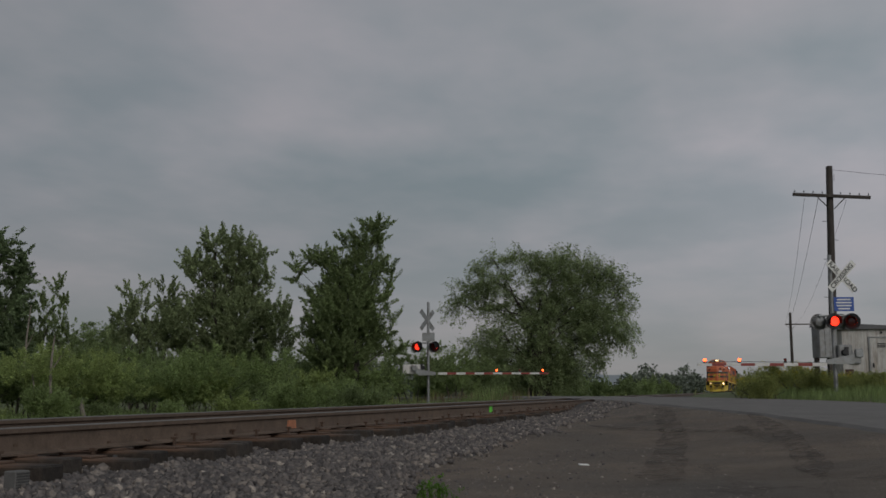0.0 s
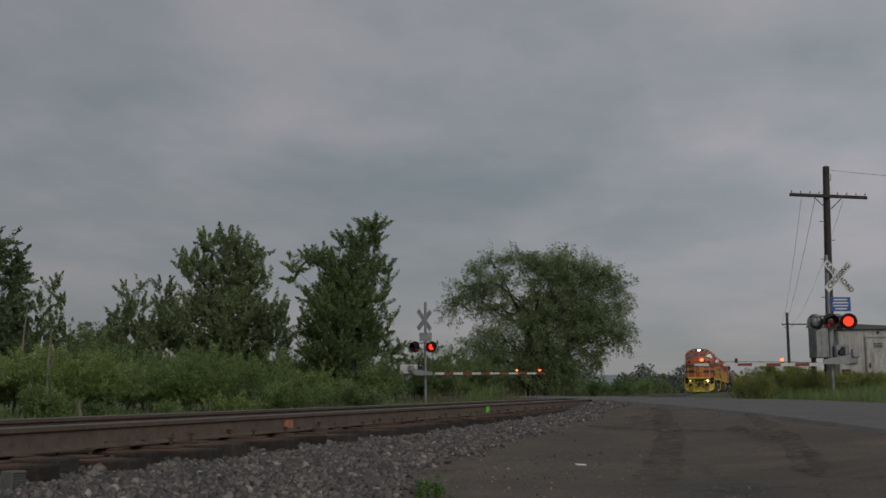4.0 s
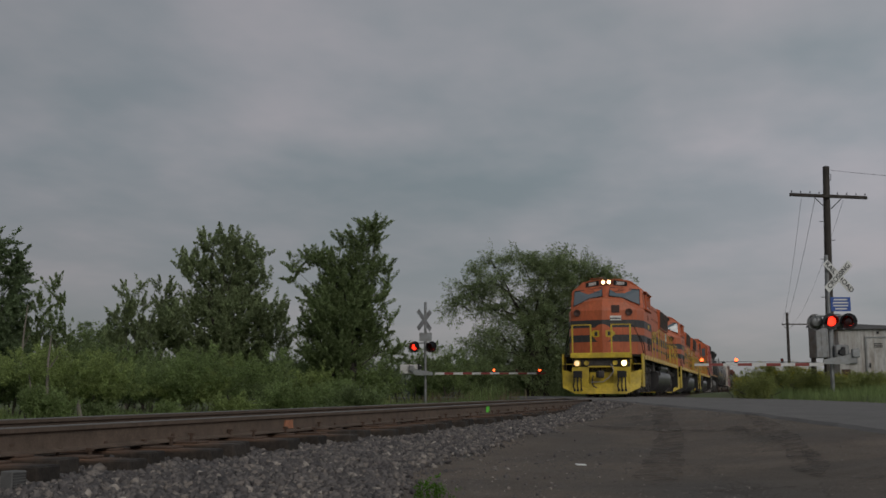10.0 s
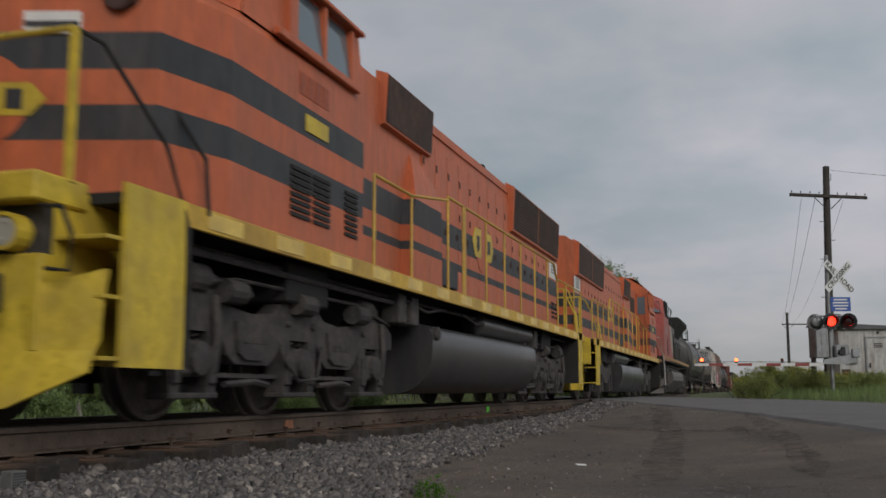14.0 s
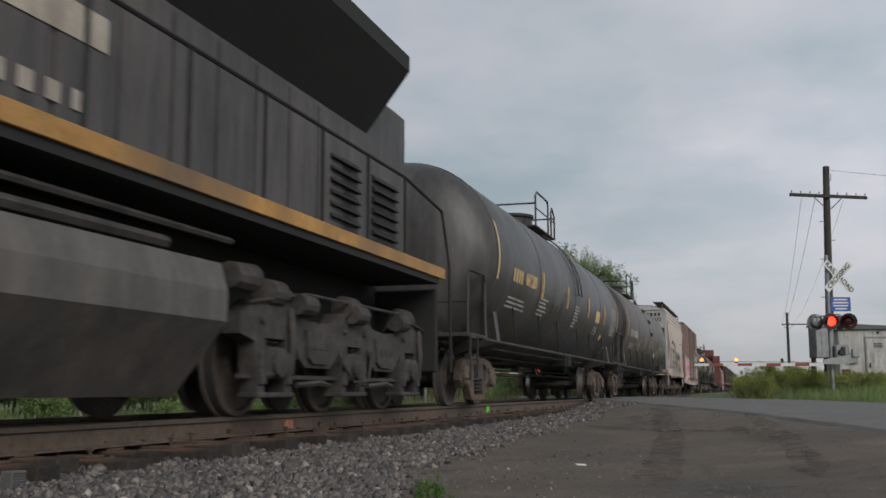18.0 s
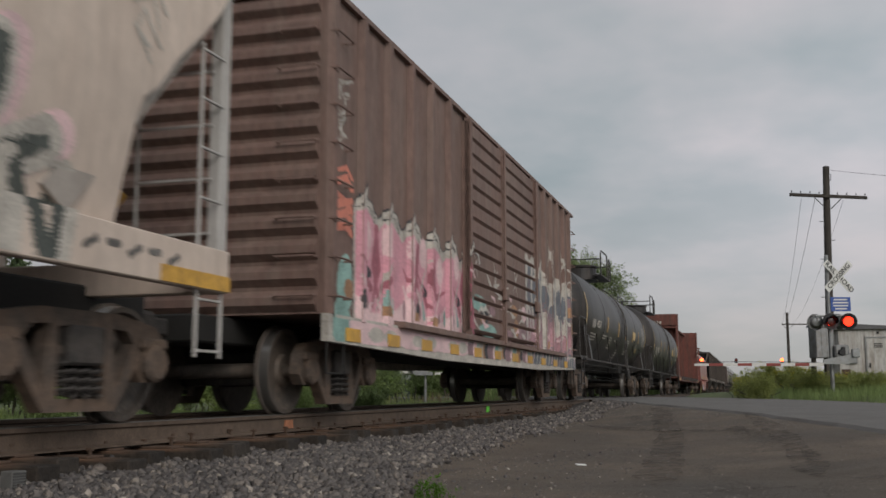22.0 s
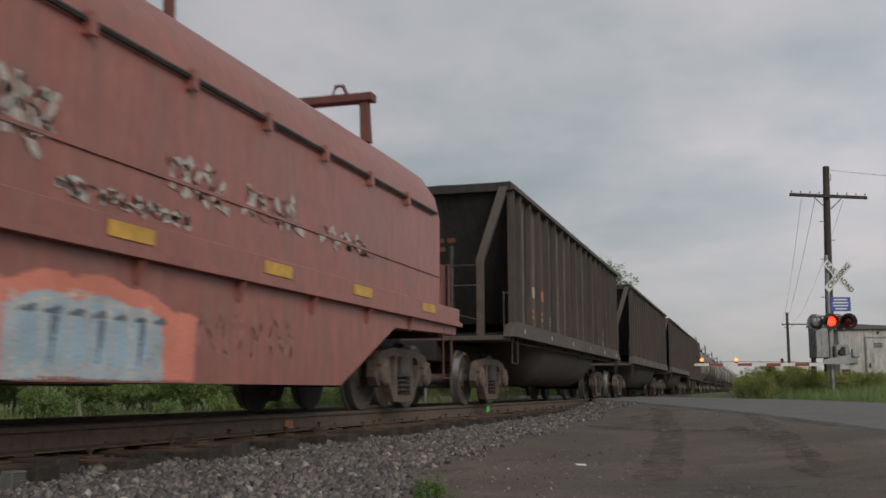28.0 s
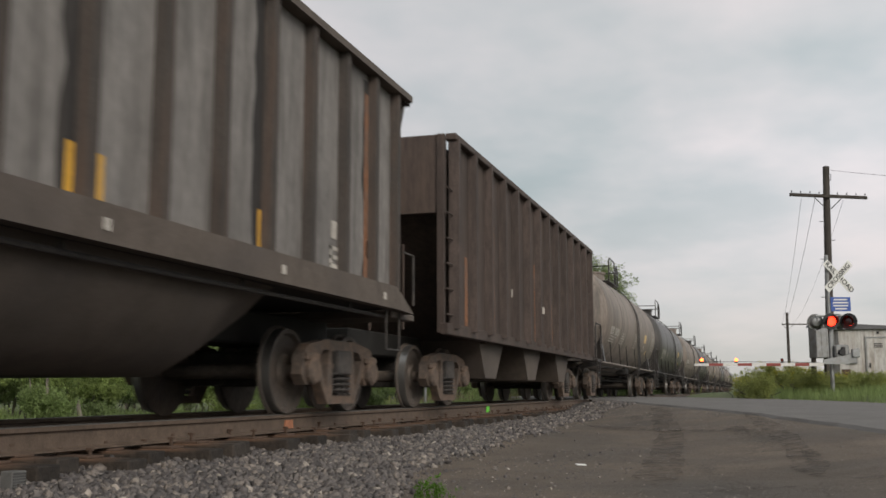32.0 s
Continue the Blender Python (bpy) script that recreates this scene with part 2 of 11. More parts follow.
def box(bm, x0, x1, y0, y1, z0, z1, bevel=0.0, mi=0):
    vs = [bm.verts.new((x, y, z)) for x in (x0, x1) for y in (y0, y1) for z in (z0, z1)]
    a, b, c, d, e, f, g, h = vs
    fs = [bm.faces.new(q) for q in ((a, b, d, c), (e, g, h, f), (a, e, f, b), (c, d, h, g), (a, c, g, e), (b, f, h, d))]
    for q in fs:
        q.material_index = mi
    if bevel:
        es = list({e for q in fs for e in q.edges})
        bmesh.ops.bevel(bm, geom=es, offset=bevel, segments=1, affect="EDGES", clamp_overlap=True)
    return fs


def tube(bm, pts, r, seg=8, cap=True, mi=0):
    """A round bar along the points."""
    pts = [Vector(p) for p in pts]
    rings = []
    for i, p in enumerate(pts):
        t = (pts[min(i + 1, len(pts) - 1)] - pts[max(i - 1, 0)]).normalized()
        up = Vector((0, 0, 1)) if abs(t.z) < 0.9 else Vector((1, 0, 0))
        a = t.cross(up).normalized()
        b = t.cross(a)
        rr = r[i] if isinstance(r, (list, tuple)) else r
        rings.append([bm.verts.new(p + (a * math.cos(k) + b * math.sin(k)) * rr) for k in (2 * math.pi * j / seg for j in range(seg))])
    for A, B in zip(rings, rings[1:]):
        for j in range(seg):
            f = bm.faces.new((A[j], A[(j + 1) % seg], B[(j + 1) % seg], B[j]))
            f.material_index = mi
    if cap:
        for R in (rings[0], rings[-1]):
            bm.faces.new(R).material_index = mi
    return rings


def lathe(bm, prof, axis="y", c=(0, 0, 0), seg=32, mi=0, cap=True):
    """A turned body: prof is (along, radius) pairs; axis x or y or z through c."""
    rings = []
    for a, r in prof:
        ring = []
        for j in range(seg):
            k = 2 * math.pi * j / seg
            u, w = r * math.cos(k), r * math.sin(k)
            p = {"x": (a, u, w), "y": (u, a, w), "z": (u, w, a)}[axis]
            ring.append(bm.verts.new((c[0] + p[0], c[1] + p[1], c[2] + p[2])))
        rings.append(ring)
    for A, B in zip(rings, rings[1:]):
        for j in range(seg):
            bm.faces.new((A[j], A[(j + 1) % seg], B[(j + 1) % seg], B[j])).material_index = mi
    if cap and prof[0][1] > 1e-4:
        bm.faces.new(rings[0]).material_index = mi
    if cap and prof[-1][1] > 1e-4:
        bm.faces.new(rings[-1]).material_index = mi
    return rings


def prism(bm, outline, axis, a0, a1, mi=0):
    """An outline pulled along an axis. Axis x: outline is (y, z); y: (x, z); z: (x, y)."""
    def at(p, a):
        return {"x": (a, p[0], p[1]), "y": (p[0], a, p[1]), "z": (p[0], p[1], a)}[axis]
    A = [bm.verts.new(at(p, a0)) for p in outline]
    B = [bm.verts.new(at(p, a1)) for p in outline]
    n = len(outline)
    fs = [bm.faces.new(A), bm.faces.new(B)]
    fs += [bm.faces.new((A[i], A[(i + 1) % n], B[(i + 1) % n], B[i])) for i in range(n)]
    for f in fs:
        f.material_index = mi
    return fs


def mesh_from(name, verts, faces, material, parent=None):
    me = bpy.data.meshes.new(name)
    verts = np.asarray(verts, dtype=np.float32)
    faces = np.asarray(faces, dtype=np.int32)
    nf, k = faces.shape
    me.vertices.add(len(verts)); me.vertices.foreach_set("co", verts.ravel())
    me.loops.add(nf * k); me.loops.foreach_set("vertex_index", faces.ravel())
    me.polygons.add(nf); me.polygons.foreach_set("loop_start", np.arange(0, nf * k, k, dtype=np.int32))
    me.update(calc_edges=True)
    me.materials.append(material)
    ob = new(name, me)
    if parent is not None:
        ob.parent = parent
    return ob


def thing(name, label, category, group="", kind="", at=(0, 0, 0)):
    ob = new(name)
    ob.location = at
    return tagged(ob, label, category, group, kind)


def loose(name, bm, material, parent, label=""):
    """Every separate piece of bm as a part of its own."""
    bm.verts.index_update()
    bm.verts.ensure_lookup_table()
    seen, made = set(), []
    for v in bm.verts:
        if v.index in seen:
            continue
        isl, todo = [], [v]
        seen.add(v.index)
        while todo:
            w = todo.pop()
            isl.append(w)
            for e in w.link_edges:
                o = e.other_vert(w)
                if o.index not in seen:
                    seen.add(o.index)
                    todo.append(o)
        idx = {w.index: i for i, w in enumerate(isl)}
        fs = {f for w in isl for f in w.link_faces}
        me = bpy.data.meshes.new(name)
        me.from_pydata([w.co[:] for w in isl], [], [[idx[w.index] for w in f.verts] for f in fs])
        for m in (material if isinstance(material, (list, tuple)) else [material]):
            me.materials.append(m)
        me.polygons.foreach_set("material_index", [f.material_index for f in fs])
        ob = new(name, me)
        ob.parent = parent
        if label:
            ob["label"] = label
        made.append(ob)
    bm.free()
    return made


# ---------------------------------------------------------------- ground, road, track
ROAD = [(7.55, -30), (7.55, 0), (7.55, 18), (7.5, 28), (6.9, 36), (5.6, 44), (3.6, 54), (0.4, 66), (-6.0, 84), (-16.0, 110)]   # centre line: right of the sight line, along it
ROADZ = [(-30, -0.3), (4, -0.27), (11, -0.2), (16, -0.11), (28, -0.03), (36, -0.005), (46, -0.005), (60, -0.1), (84, -0.3), (110, -0.4)]
ROAD_HALF = 2.75


def road_mid(d):
    return float(np.interp(d, [p[1] for p in ROAD], [p[0] for p in ROAD]))


def road_z(d):
    return float(np.interp(d, [p[0] for p in ROADZ], [p[1] for p in ROADZ]))


def smooth_step(a, b, v):
    t = min(1.0, max(0.0, (v - a) / (b - a)))
    return t * t * (3 - 2 * t)


def ground_z(X, Y):
    x, d = sideways(X, Y)
    bed = -0.285
    if X > 0:
        low = -0.44 + 0.40 * smooth_step(9, 32, Y)
        if Y < 0:
            low = -0.44
        near = 1 - smooth_step(14, 24, Y)
        z = bed - 0.055 * smooth_step(0.98, 1.3, X) * near
        z += (low - z) * smooth_step(1.6, 3.3, X)
        far = smooth_step(9.5, 12.5, x) * smooth_step(18, 26, d)
        z += far * 0.16
    else:
        z = bed - 0.5 * smooth_step(1.5, 4.0, -X)
    off = abs(x - road_mid(d))
    k = 1 - smooth_step(ROAD_HALF + 0.1, ROAD_HALF + 2.4, off)
    if d > 84:
        k *= 1 - smooth_step(84, 100, d)
    if k > 0:
        zr = road_z(d) - 0.035
        if off < ROAD_HALF + 0.3 and abs(X) < 1.6:
            zr = min(zr, -0.2)
        z = z + (zr - z) * k
    if abs(X) > 6 or Y > 60:
        z += 0.03 * noise.noise((X * 0.12, Y * 0.12, 0)) * min(1, (abs(X)) / 10)
    return z


def axis_steps(lo, hi, near_lo, near_hi, fine, grow=1.18):
    vals = list(np.arange(near_lo, near_hi + 1e-6, fine))
    s, v = fine, near_hi
    while v < hi:
        s *= grow
        v += s
        vals.append(min(v, hi))
    s, v = fine, near_lo
    while v > lo:
        s *= grow
        v -= s
        vals.insert(0, max(v, lo))
    return vals


def build_ground():
    xs = sorted(axis_steps(-2600, 2600, -8, 24, 0.4) + [1.0, 1.1, 1.3, 1.4, 1.5, 1.8])
    ys = axis_steps(-300, 4200, -4, 60, 0.5)
    verts = [(x, y, ground_z(x, y)) for y in ys for x in xs]
    nx = len(xs)
    faces = [(j * nx + i, j * nx + i + 1, (j + 1) * nx + i + 1, (j + 1) * nx + i) for j in range(len(ys) - 1) for i in range(nx - 1)]
    ob = mesh_from("ground", verts, faces, M["dirt"])
    ob.data.materials.append(M["field"])
    ob.data.materials.append(M["ballast"])
    idx = []
    for a, b, c, e in faces:
        X = (verts[a][0] + verts[c][0]) / 2
        Y = (verts[a][1] + verts[c][1]) / 2
        x, d = sideways(X, Y)
        w = 0.35 * noise.noise((X * 0.7, Y * 0.7, 3))
        toe = 2.55 + 0.6 * smooth_step(6, 10, 16 - Y)
        if -3.2 + w < X < toe + w:
            idx.append(2)
        elif X < 0 or x > road_mid(d) + ROAD_HALF + 0.7 + w or Y > 75:
            idx.append(1)
        else:
            idx.append(0)
    ob.data.polygons.foreach_set("material_index", idx)
    ob.data.polygons.foreach_set("use_smooth", [True] * len(faces))
    tagged(ob, "brown dirt and gravel ground beside the track with grass beyond", "ground", kind="structure")


def build_road():
    bm = bmesh.new()
    rows = []
    for d in [v for v in np.arange(-30, 100, 0.5)]:
        mid = road_mid(d)
        ta = (road_mid(d + 1) - road_mid(d - 1)) / 2
        row = []
        for k in (-1, -0.97, -0.6, -0.2, 0.2, 0.6, 0.97, 1):
            jag = 0.0
            if abs(k) > 0.95:
                jag = 0.10 * noise.noise((d * 0.9, k * 5, 0)) + 0.04 * noise.noise((d * 4, k * 5, 7))
            o = k * ROAD_HALF * math.sqrt(1 + ta * ta) + jag
            X, Y = ahead(mid + o, d)
            z = road_z(d) - (0.05 if abs(k) == 1 else 0.0) + 0.03 * (1 - k * k)
            if d > 34 and d < 56:
                z = min(z, 0.0)
            if abs(X) < 0.95 and 25 < Y < 70:
                z = -0.012
            row.append(bm.verts.new((X, Y, z)))
        rows.append(row)
    for A, B in zip(rows, rows[1:]):
        for i in range(len(A) - 1):
            bm.faces.new((A[i], A[i + 1], B[i + 1], B[i]))
    ob = mesh_ob("road", bm, M["asphalt"])
    tagged(ob, "grey worn asphalt road crossing the railway track", "road", kind="structure")


RAIL_PROFILE = [(-0.0745, -0.186), (0.0745, -0.186), (0.0745, -0.175), (0.012, -0.158), (0.009, -0.05), (0.034, -0.038), (0.0365, -0.008), (0.028, 0.0),
                (-0.028, 0.0), (-0.0365, -0.008), (-0.034, -0.038), (-0.009, -0.05), (-0.012, -0.158), (-0.0745, -0.175)]


def build_track():
    track = thing("railway_track", "single railway track with rusty rails on dark wooden ties", "railway track", kind="structure")
    for side in (1, -1):
        bm = bmesh.new()
        prof = [(side * 0.7545 + p[0], p[1]) for p in RAIL_PROFILE]
        fs = prism(bm, prof, "y", -40, 900)
        for f in fs:
            c = f.calc_center_median()
            if c.z > -0.009:
                f.material_index = 1
        part("rail", bm, [M["rail"], M["railtop"]], track, "rust-brown steel rail with a worn bright top")
    # ties with plates and spikes
    bm = bmesh.new(); box(bm, -1.3, 1.3, -0.115, 0.115, -0.18, 0.0, 0.012)
    first = part("tie", bm, M["tie"], track)
    bm = bmesh.new()
    box(bm, -0.19, 0.19, -0.098, 0.098, 0.0, 0.018, 0.004)
    plate = part("tie_plate", bm, M["rust"], first)
    bm = bmesh.new()
    box(bm, -0.010, 0.010, -0.010, 0.010, 0.0, 0.075)
    box(bm, -0.022, 0.026, -0.018, 0.018, 0.075, 0.095)
    spike = part("spike", bm, M["rust"], first)
    rng = random.Random(4)
    n = 0
    for i in range(118):
        y = -11.5 + i * 0.5 + rng.uniform(-0.03, 0.03)
        x, d = sideways(0.0, y)
        if abs(x - road_mid(d)) < ROAD_HALF + 0.4:
            continue
        t = first if n == 0 else share(first, "tie", track)
        t.matrix_basis = pose(rng.uniform(-0.16, 0.15), y, -0.206 + rng.uniform(-0.022, 0.003), 0, rng.uniform(-0.6, 0.3), rng.uniform(-1.8, 1.8))
        for side in (1, -1):
            m = pose(side * 0.7545, 0, 0.0)
            p = plate if n == 0 and side == 1 else share(plate, "tie_plate", t)
            p.matrix_basis = m
            for k, (dx, dy) in enumerate(((0.10, 0.05), (-0.10, -0.05))):
                if side < 0 and k:
                    continue
                s = spike if n == 0 and side == 1 and k == 0 else share(spike, "spike", t)
                s.matrix_basis = m @ pose(dx, dy * rng.choice((1, -1)), rng.uniform(-0.03, 0.0), 0, 0, 180 if dx > 0 else 0)
        n += 1
    bm = bmesh.new()
    for i in range(300):
        y = 47.5 + i * 0.55
        x, d = sideways(0.0, y)
        if abs(x - road_mid(d)) < ROAD_HALF + 0.4:
            continue
        box(bm, -1.3, 1.3, y - 0.115, y + 0.115, -0.4, -0.205)
    tagged(part("far_ties", bm, M["tie"], track), kind="stuff")
    return track


def build_ballast():
    """Loose crushed stone, closest and finest beside the rails."""
    rng = np.random.default_rng(7)
    cube = np.array([(x, y, z) for x in (-1, 1) for y in (-1, 1) for z in (-1, 1)], float) * 0.66
    tri = np.array([(0, 1, 3), (0, 3, 2), (4, 6, 7), (4, 7, 5), (0, 4, 5), (0, 5, 1), (2, 3, 7), (2, 7, 6), (0, 2, 6), (0, 6, 4), (1, 5, 7), (1, 7, 3)])
    P, R = [], []
    def spread(count, x0, x1, y0, y1, r0, r1, lift=0.0):
        xs = rng.uniform(x0, x1, count); ys = rng.uniform(y0, y1, count); rs = rng.uniform(r0, r1, count)
        for x, y, r in zip(xs, ys, rs):
            a, d = sideways(x, y)
            if abs(a - road_mid(d)) < ROAD_HALF + 0.2 and d > 20:
                continue
            if abs(abs(x) - 0.7545) < 0.10 + r:
                continue
            if x < 1.2 and y < 24 and min((y + 1.5) % 0.5, 0.5 - (y + 1.5) % 0.5) < 0.125 + r:
                continue
            edge = 2.6 + 0.65 * smooth_step(6, 10, 16 - y) + 0.35 * noise.noise((x * 0.7, y * 0.7, 3))
            if x > edge + 0.25 and r > 0.02:
                continue
            if x > edge and rng.random() < min(0.985, (0.35 if r < 0.014 else 0.6) + (x - edge) * (1.4 if r < 0.014 else 3.0)):
                continue
            z = ground_z(x, y) + r * 0.25 + lift
            if abs(x) < 1.25:
                z = min(z, -0.232 - r)
            P.append((x, y, z)); R.append(r)
    spread(30000, 0.88, 4.4, 3.5, 12, 0.013, 0.030)
    spread(9500, 1.15, 4.2, 3.5, 12, 0.020, 0.036, 0.010)
    spread(14000, 0.95, 4.0, 12, 24, 0.018, 0.040)
    spread(4500, 1.15, 3.6, 24, 40, 0.025, 0.05)
    spread(6000, 0.88, 4.2, -9, 3.5, 0.018, 0.036)
    spread(3500, -3.0, 1.2, -9, 3, 0.022, 0.040)
    spread(5000, -1.3, 1.2, 3, 20, 0.02, 0.038)
    spread(3000, -3.0, -1.2, 3, 30, 0.022, 0.045)
    spread(2500, 3.0, 6.6, 4.0, 16, 0.003, 0.008)
    spread(7000, 2.6, 4.6, 4.0, 14, 0.004, 0.011)
    P, R = np.array(P), np.array(R)
    n = len(P)
    q = rng.normal(size=(n, 3, 3))
    q, _ = np.linalg.qr(q)
    sc = rng.uniform(0.55, 1.45, (n, 1, 3))
    jit = rng.uniform(0.5, 1.25, (n, 8, 3))
    v = (cube[None] * jit * sc) @ q * R[:, None, None] + P[:, None]
    f = tri[None] + (np.arange(n) * 8)[:, None, None]
    ob = mesh_from("ballast", v.reshape(-1, 3), f.reshape(-1, 3), M["stone"])
    tagged(ob, "loose grey crushed stone ballast beside the rails", "ballast", kind="stuff")


def build_gravel():
    """Fine gravel pressed into the dirt between the ballast and the road."""
    rng = np.random.default_rng(17)
    n = 26000
    x = rng.uniform(-1.5, 5.6, n)
    d = 5.6 + 20 * rng.uniform(0, 1, n) ** 1.6
    r = rng.uniform(0.003, 0.010, n) * (0.75 + d * 0.05)
    verts, faces = [], []
    base = np.array([(1, 0, 0), (0.2, 1, 0.1), (-0.9, 0.4, 0), (-0.3, -0.9, 0.05), (0, 0, 0.75)])
    for i in range(n):
        X, Y = ahead(x[i], d[i])
        if X < 2.4 or abs(x[i] - road_mid(d[i])) < ROAD_HALF + 0.15 or noise.noise((X * 0.5, Y * 0.5, 9)) < rng.uniform(-0.5, 0.3):
            continue
        a = rng.uniform(0, 6.28)
        ca, sa = math.cos(a), math.sin(a)
        v = base * rng.uniform(0.6, 1.3, (5, 1)) * r[i]
        v = np.stack([v[:, 0] * ca - v[:, 1] * sa + X, v[:, 0] * sa + v[:, 1] * ca + Y, v[:, 2] + ground_z(X, Y)], 1)
        k = len(verts)
        verts.extend(v)
        faces.extend([(k, k + 1, k + 4), (k + 1, k + 2, k + 4), (k + 2, k + 3, k + 4), (k + 3, k, k + 4)])
    ob = mesh_from("gravel", verts, faces, M["stone"])
    # dark crumbs of earth thrown up along old wheel tracks
    verts, faces = [], []
    for line in (((2.05, 6.0), (2.2, 8.0), (2.5, 11.0), (3.0, 15.0), (3.4, 19.0)), ((2.3, 6.2), (3.0, 8.2), (3.5, 10.5), (3.9, 14.0)), ((1.6, 6.3), (2.4, 6.7), (3.4, 6.9), (4.2, 7.5))):
        for i in range(5200):
            t = rng.uniform(0, len(line) - 1.001)
            a, b = line[int(t)], line[int(t) + 1]
            f = t - int(t)
            xx, dd = a[0] + (b[0] - a[0]) * f + rng.normal() * 0.085, a[1] + (b[1] - a[1]) * f + rng.normal() * 0.05
            if noise.noise((dd * 0.9, xx * 2, 4)) < rng.uniform(-0.45, 0.25):
                continue
            X, Y = ahead(xx, dd)
            q = base * rng.uniform(0.5, 1.4, (5, 1)) * rng.uniform(0.004, 0.011) * (0.7 + dd * 0.05) * (1, 1, 0.45)
            k = len(verts)
            verts.extend(q + (X, Y, ground_z(X, Y)))
            faces.extend([(k, k + 1, k + 4), (k + 1, k + 2, k + 4), (k + 2, k + 3, k + 4), (k + 3, k, k + 4)])
    tagged(mesh_from("earth_crumbs", verts, faces, M["soil"]), "dark earth crumbs along old wheel tracks", "soil", kind="stuff")
    tagged(ob, "fine grey gravel scattered over the dirt", "gravel", kind="stuff")


def wheel_marks():
    """Dark damp tyre marks curving over the dirt, each a thin skin of churned earth."""
    for pts, w in ((((4.54, 21.9), (3.54, 16.8), (3.06, 14.0), (2.46, 11.5), (1.93, 9.24), (1.5, 7.5)), 0.34), (((4.85, 16.6), (4.16, 13.3), (3.7, 11.1), (3.26, 9.4), (2.82, 7.9)), 0.26),
                   (((2.3, 17.0), (3.0, 15.1), (3.53, 13.7), (3.9, 13.0)), 0.30), (((1.75, 7.12), (2.0, 7.12), (2.5, 7.34)), 0.16), (((2.95, 7.6), (3.2, 7.55), (3.6, 7.5)), 0.18), (((3.0, 10.4), (3.4, 10.4)), 0.22)):
        fine = []
        for a, b in zip(pts, pts[1:]):
            n = max(3, int(math.dist(a, b) / 0.2))
            fine += [(a[0] + (b[0] - a[0]) * i / n, a[1] + (b[1] - a[1]) * i / n) for i in range(n)]
        fine.append(pts[-1])
        bm = bmesh.new()
        rows = []
        for i, (x, d) in enumerate(fine):
            q, r = fine[max(0, i - 1)], fine[min(len(fine) - 1, i + 1)]
            tx, td = r[0] - q[0], r[1] - q[1]
            ln = math.hypot(tx, td)
            half = w / 2 * (1 + 0.5 * noise.noise((x * 3, d * 1.3, 2))) * min(1, (i + 0.3) / 3, (len(fine) - i - 0.7) / 3)
            row = []
            for k in (-1, 0, 1):
                X, Y = ahead(x - td / ln * k * half, d + tx / ln * k * half)
                row.append(bm.verts.new((X, Y, ground_z(X, Y) + 0.014)))
            rows.append(row)
        for A, B in zip(rows, rows[1:]):
            for k in range(2):
                bm.faces.new((A[k], A[k + 1], B[k + 1], B[k]))
        bmesh.ops.recalc_face_normals(bm, faces=bm.faces)
        tagged(mesh_ob("wheel_mark", bm, M["mark"]), "dark damp tyre mark across the dirt", "soil", kind="stuff")


wheel_marks()
build_ground()
build_road()
build_track()
build_ballast()
build_gravel()
# ---------------------------------------------------------------- level crossing equipment, poles, shed
M.update(
    galv=mat("galvanized_steel", (0.26, 0.27, 0.275), 0.5, 0.5, var=0.2, scale=3, bump=0.06, dirt=(0.15, 0.13, 0.11), dirt_amt=0.5, dirt_scale=4),
    signwhite=mat("reflective_white", (0.60, 0.60, 0.58), 0.5, var=0.1, scale=4, bump=0.02),
    signblack=mat("sign_black", (0.03, 0.03, 0.03), 0.6, var=0.1, bump=0.0),
    signblue=mat("sign_blue", (0.025, 0.075, 0.30), 0.5, var=0.1, scale=4, bump=0.0),
    armwhite=mat("gate_arm_white", (0.55, 0.54, 0.52), 0.6, var=0.15, scale=6, bump=0.03),
    armred=mat("gate_arm_red", (0.22, 0.045, 0.038), 0.6, var=0.15, scale=6, bump=0.03),
    lampblack=mat("lamp_black", (0.018, 0.018, 0.02), 0.6, var=0.15, bump=0.03),
    redlens=mat("dark_red_lens", (0.09, 0.012, 0.010), 0.2, var=0.1, bump=0.0, spec=0.7),
    redglow=glow("red_lamp_glow", (1.0, 0.030, 0.012), 2.4),
    armglow=glow("arm_lamp_glow", (1.0, 0.085, 0.018), 5.5),
    polewood=mat("weathered_pole", (0.045, 0.038, 0.034), 0.9, var=0.3, scale=3, bump=0.3, bscale=30, dirt=(0.09, 0.08, 0.07), dirt_amt=0.5, dirt_scale=2, streak=True),
    wire=mat("wire", (0.03, 0.03, 0.03), 0.7, bump=0.0),
    shedwall=mat("shed_white_paint", (0.46, 0.45, 0.43), 0.7, var=0.12, scale=1.5, bump=0.05, dirt=(0.26, 0.22, 0.18), dirt_amt=0.7, dirt_scale=1.5, streak=True),
    shedroof=mat("shed_roof", (0.11, 0.11, 0.115), 0.8, var=0.2, scale=2, bump=0.1),
    greenpaint=mat("green_marking_paint", (0.12, 0.55, 0.05), 0.6, var=0.25, scale=20, bump=0.0),
    orangepaint=mat("orange_marking_paint", (0.34, 0.14, 0.075), 0.7, var=0.3, scale=20, bump=0.0),
    concrete=mat("grey_perforated_block", (0.11, 0.108, 0.105), 0.9, var=0.2, scale=10, bump=0.3, bscale=60),
)
FLASHERS = []     # moving lamp discs: object, base pose, and whether they glow in the first half of the beat


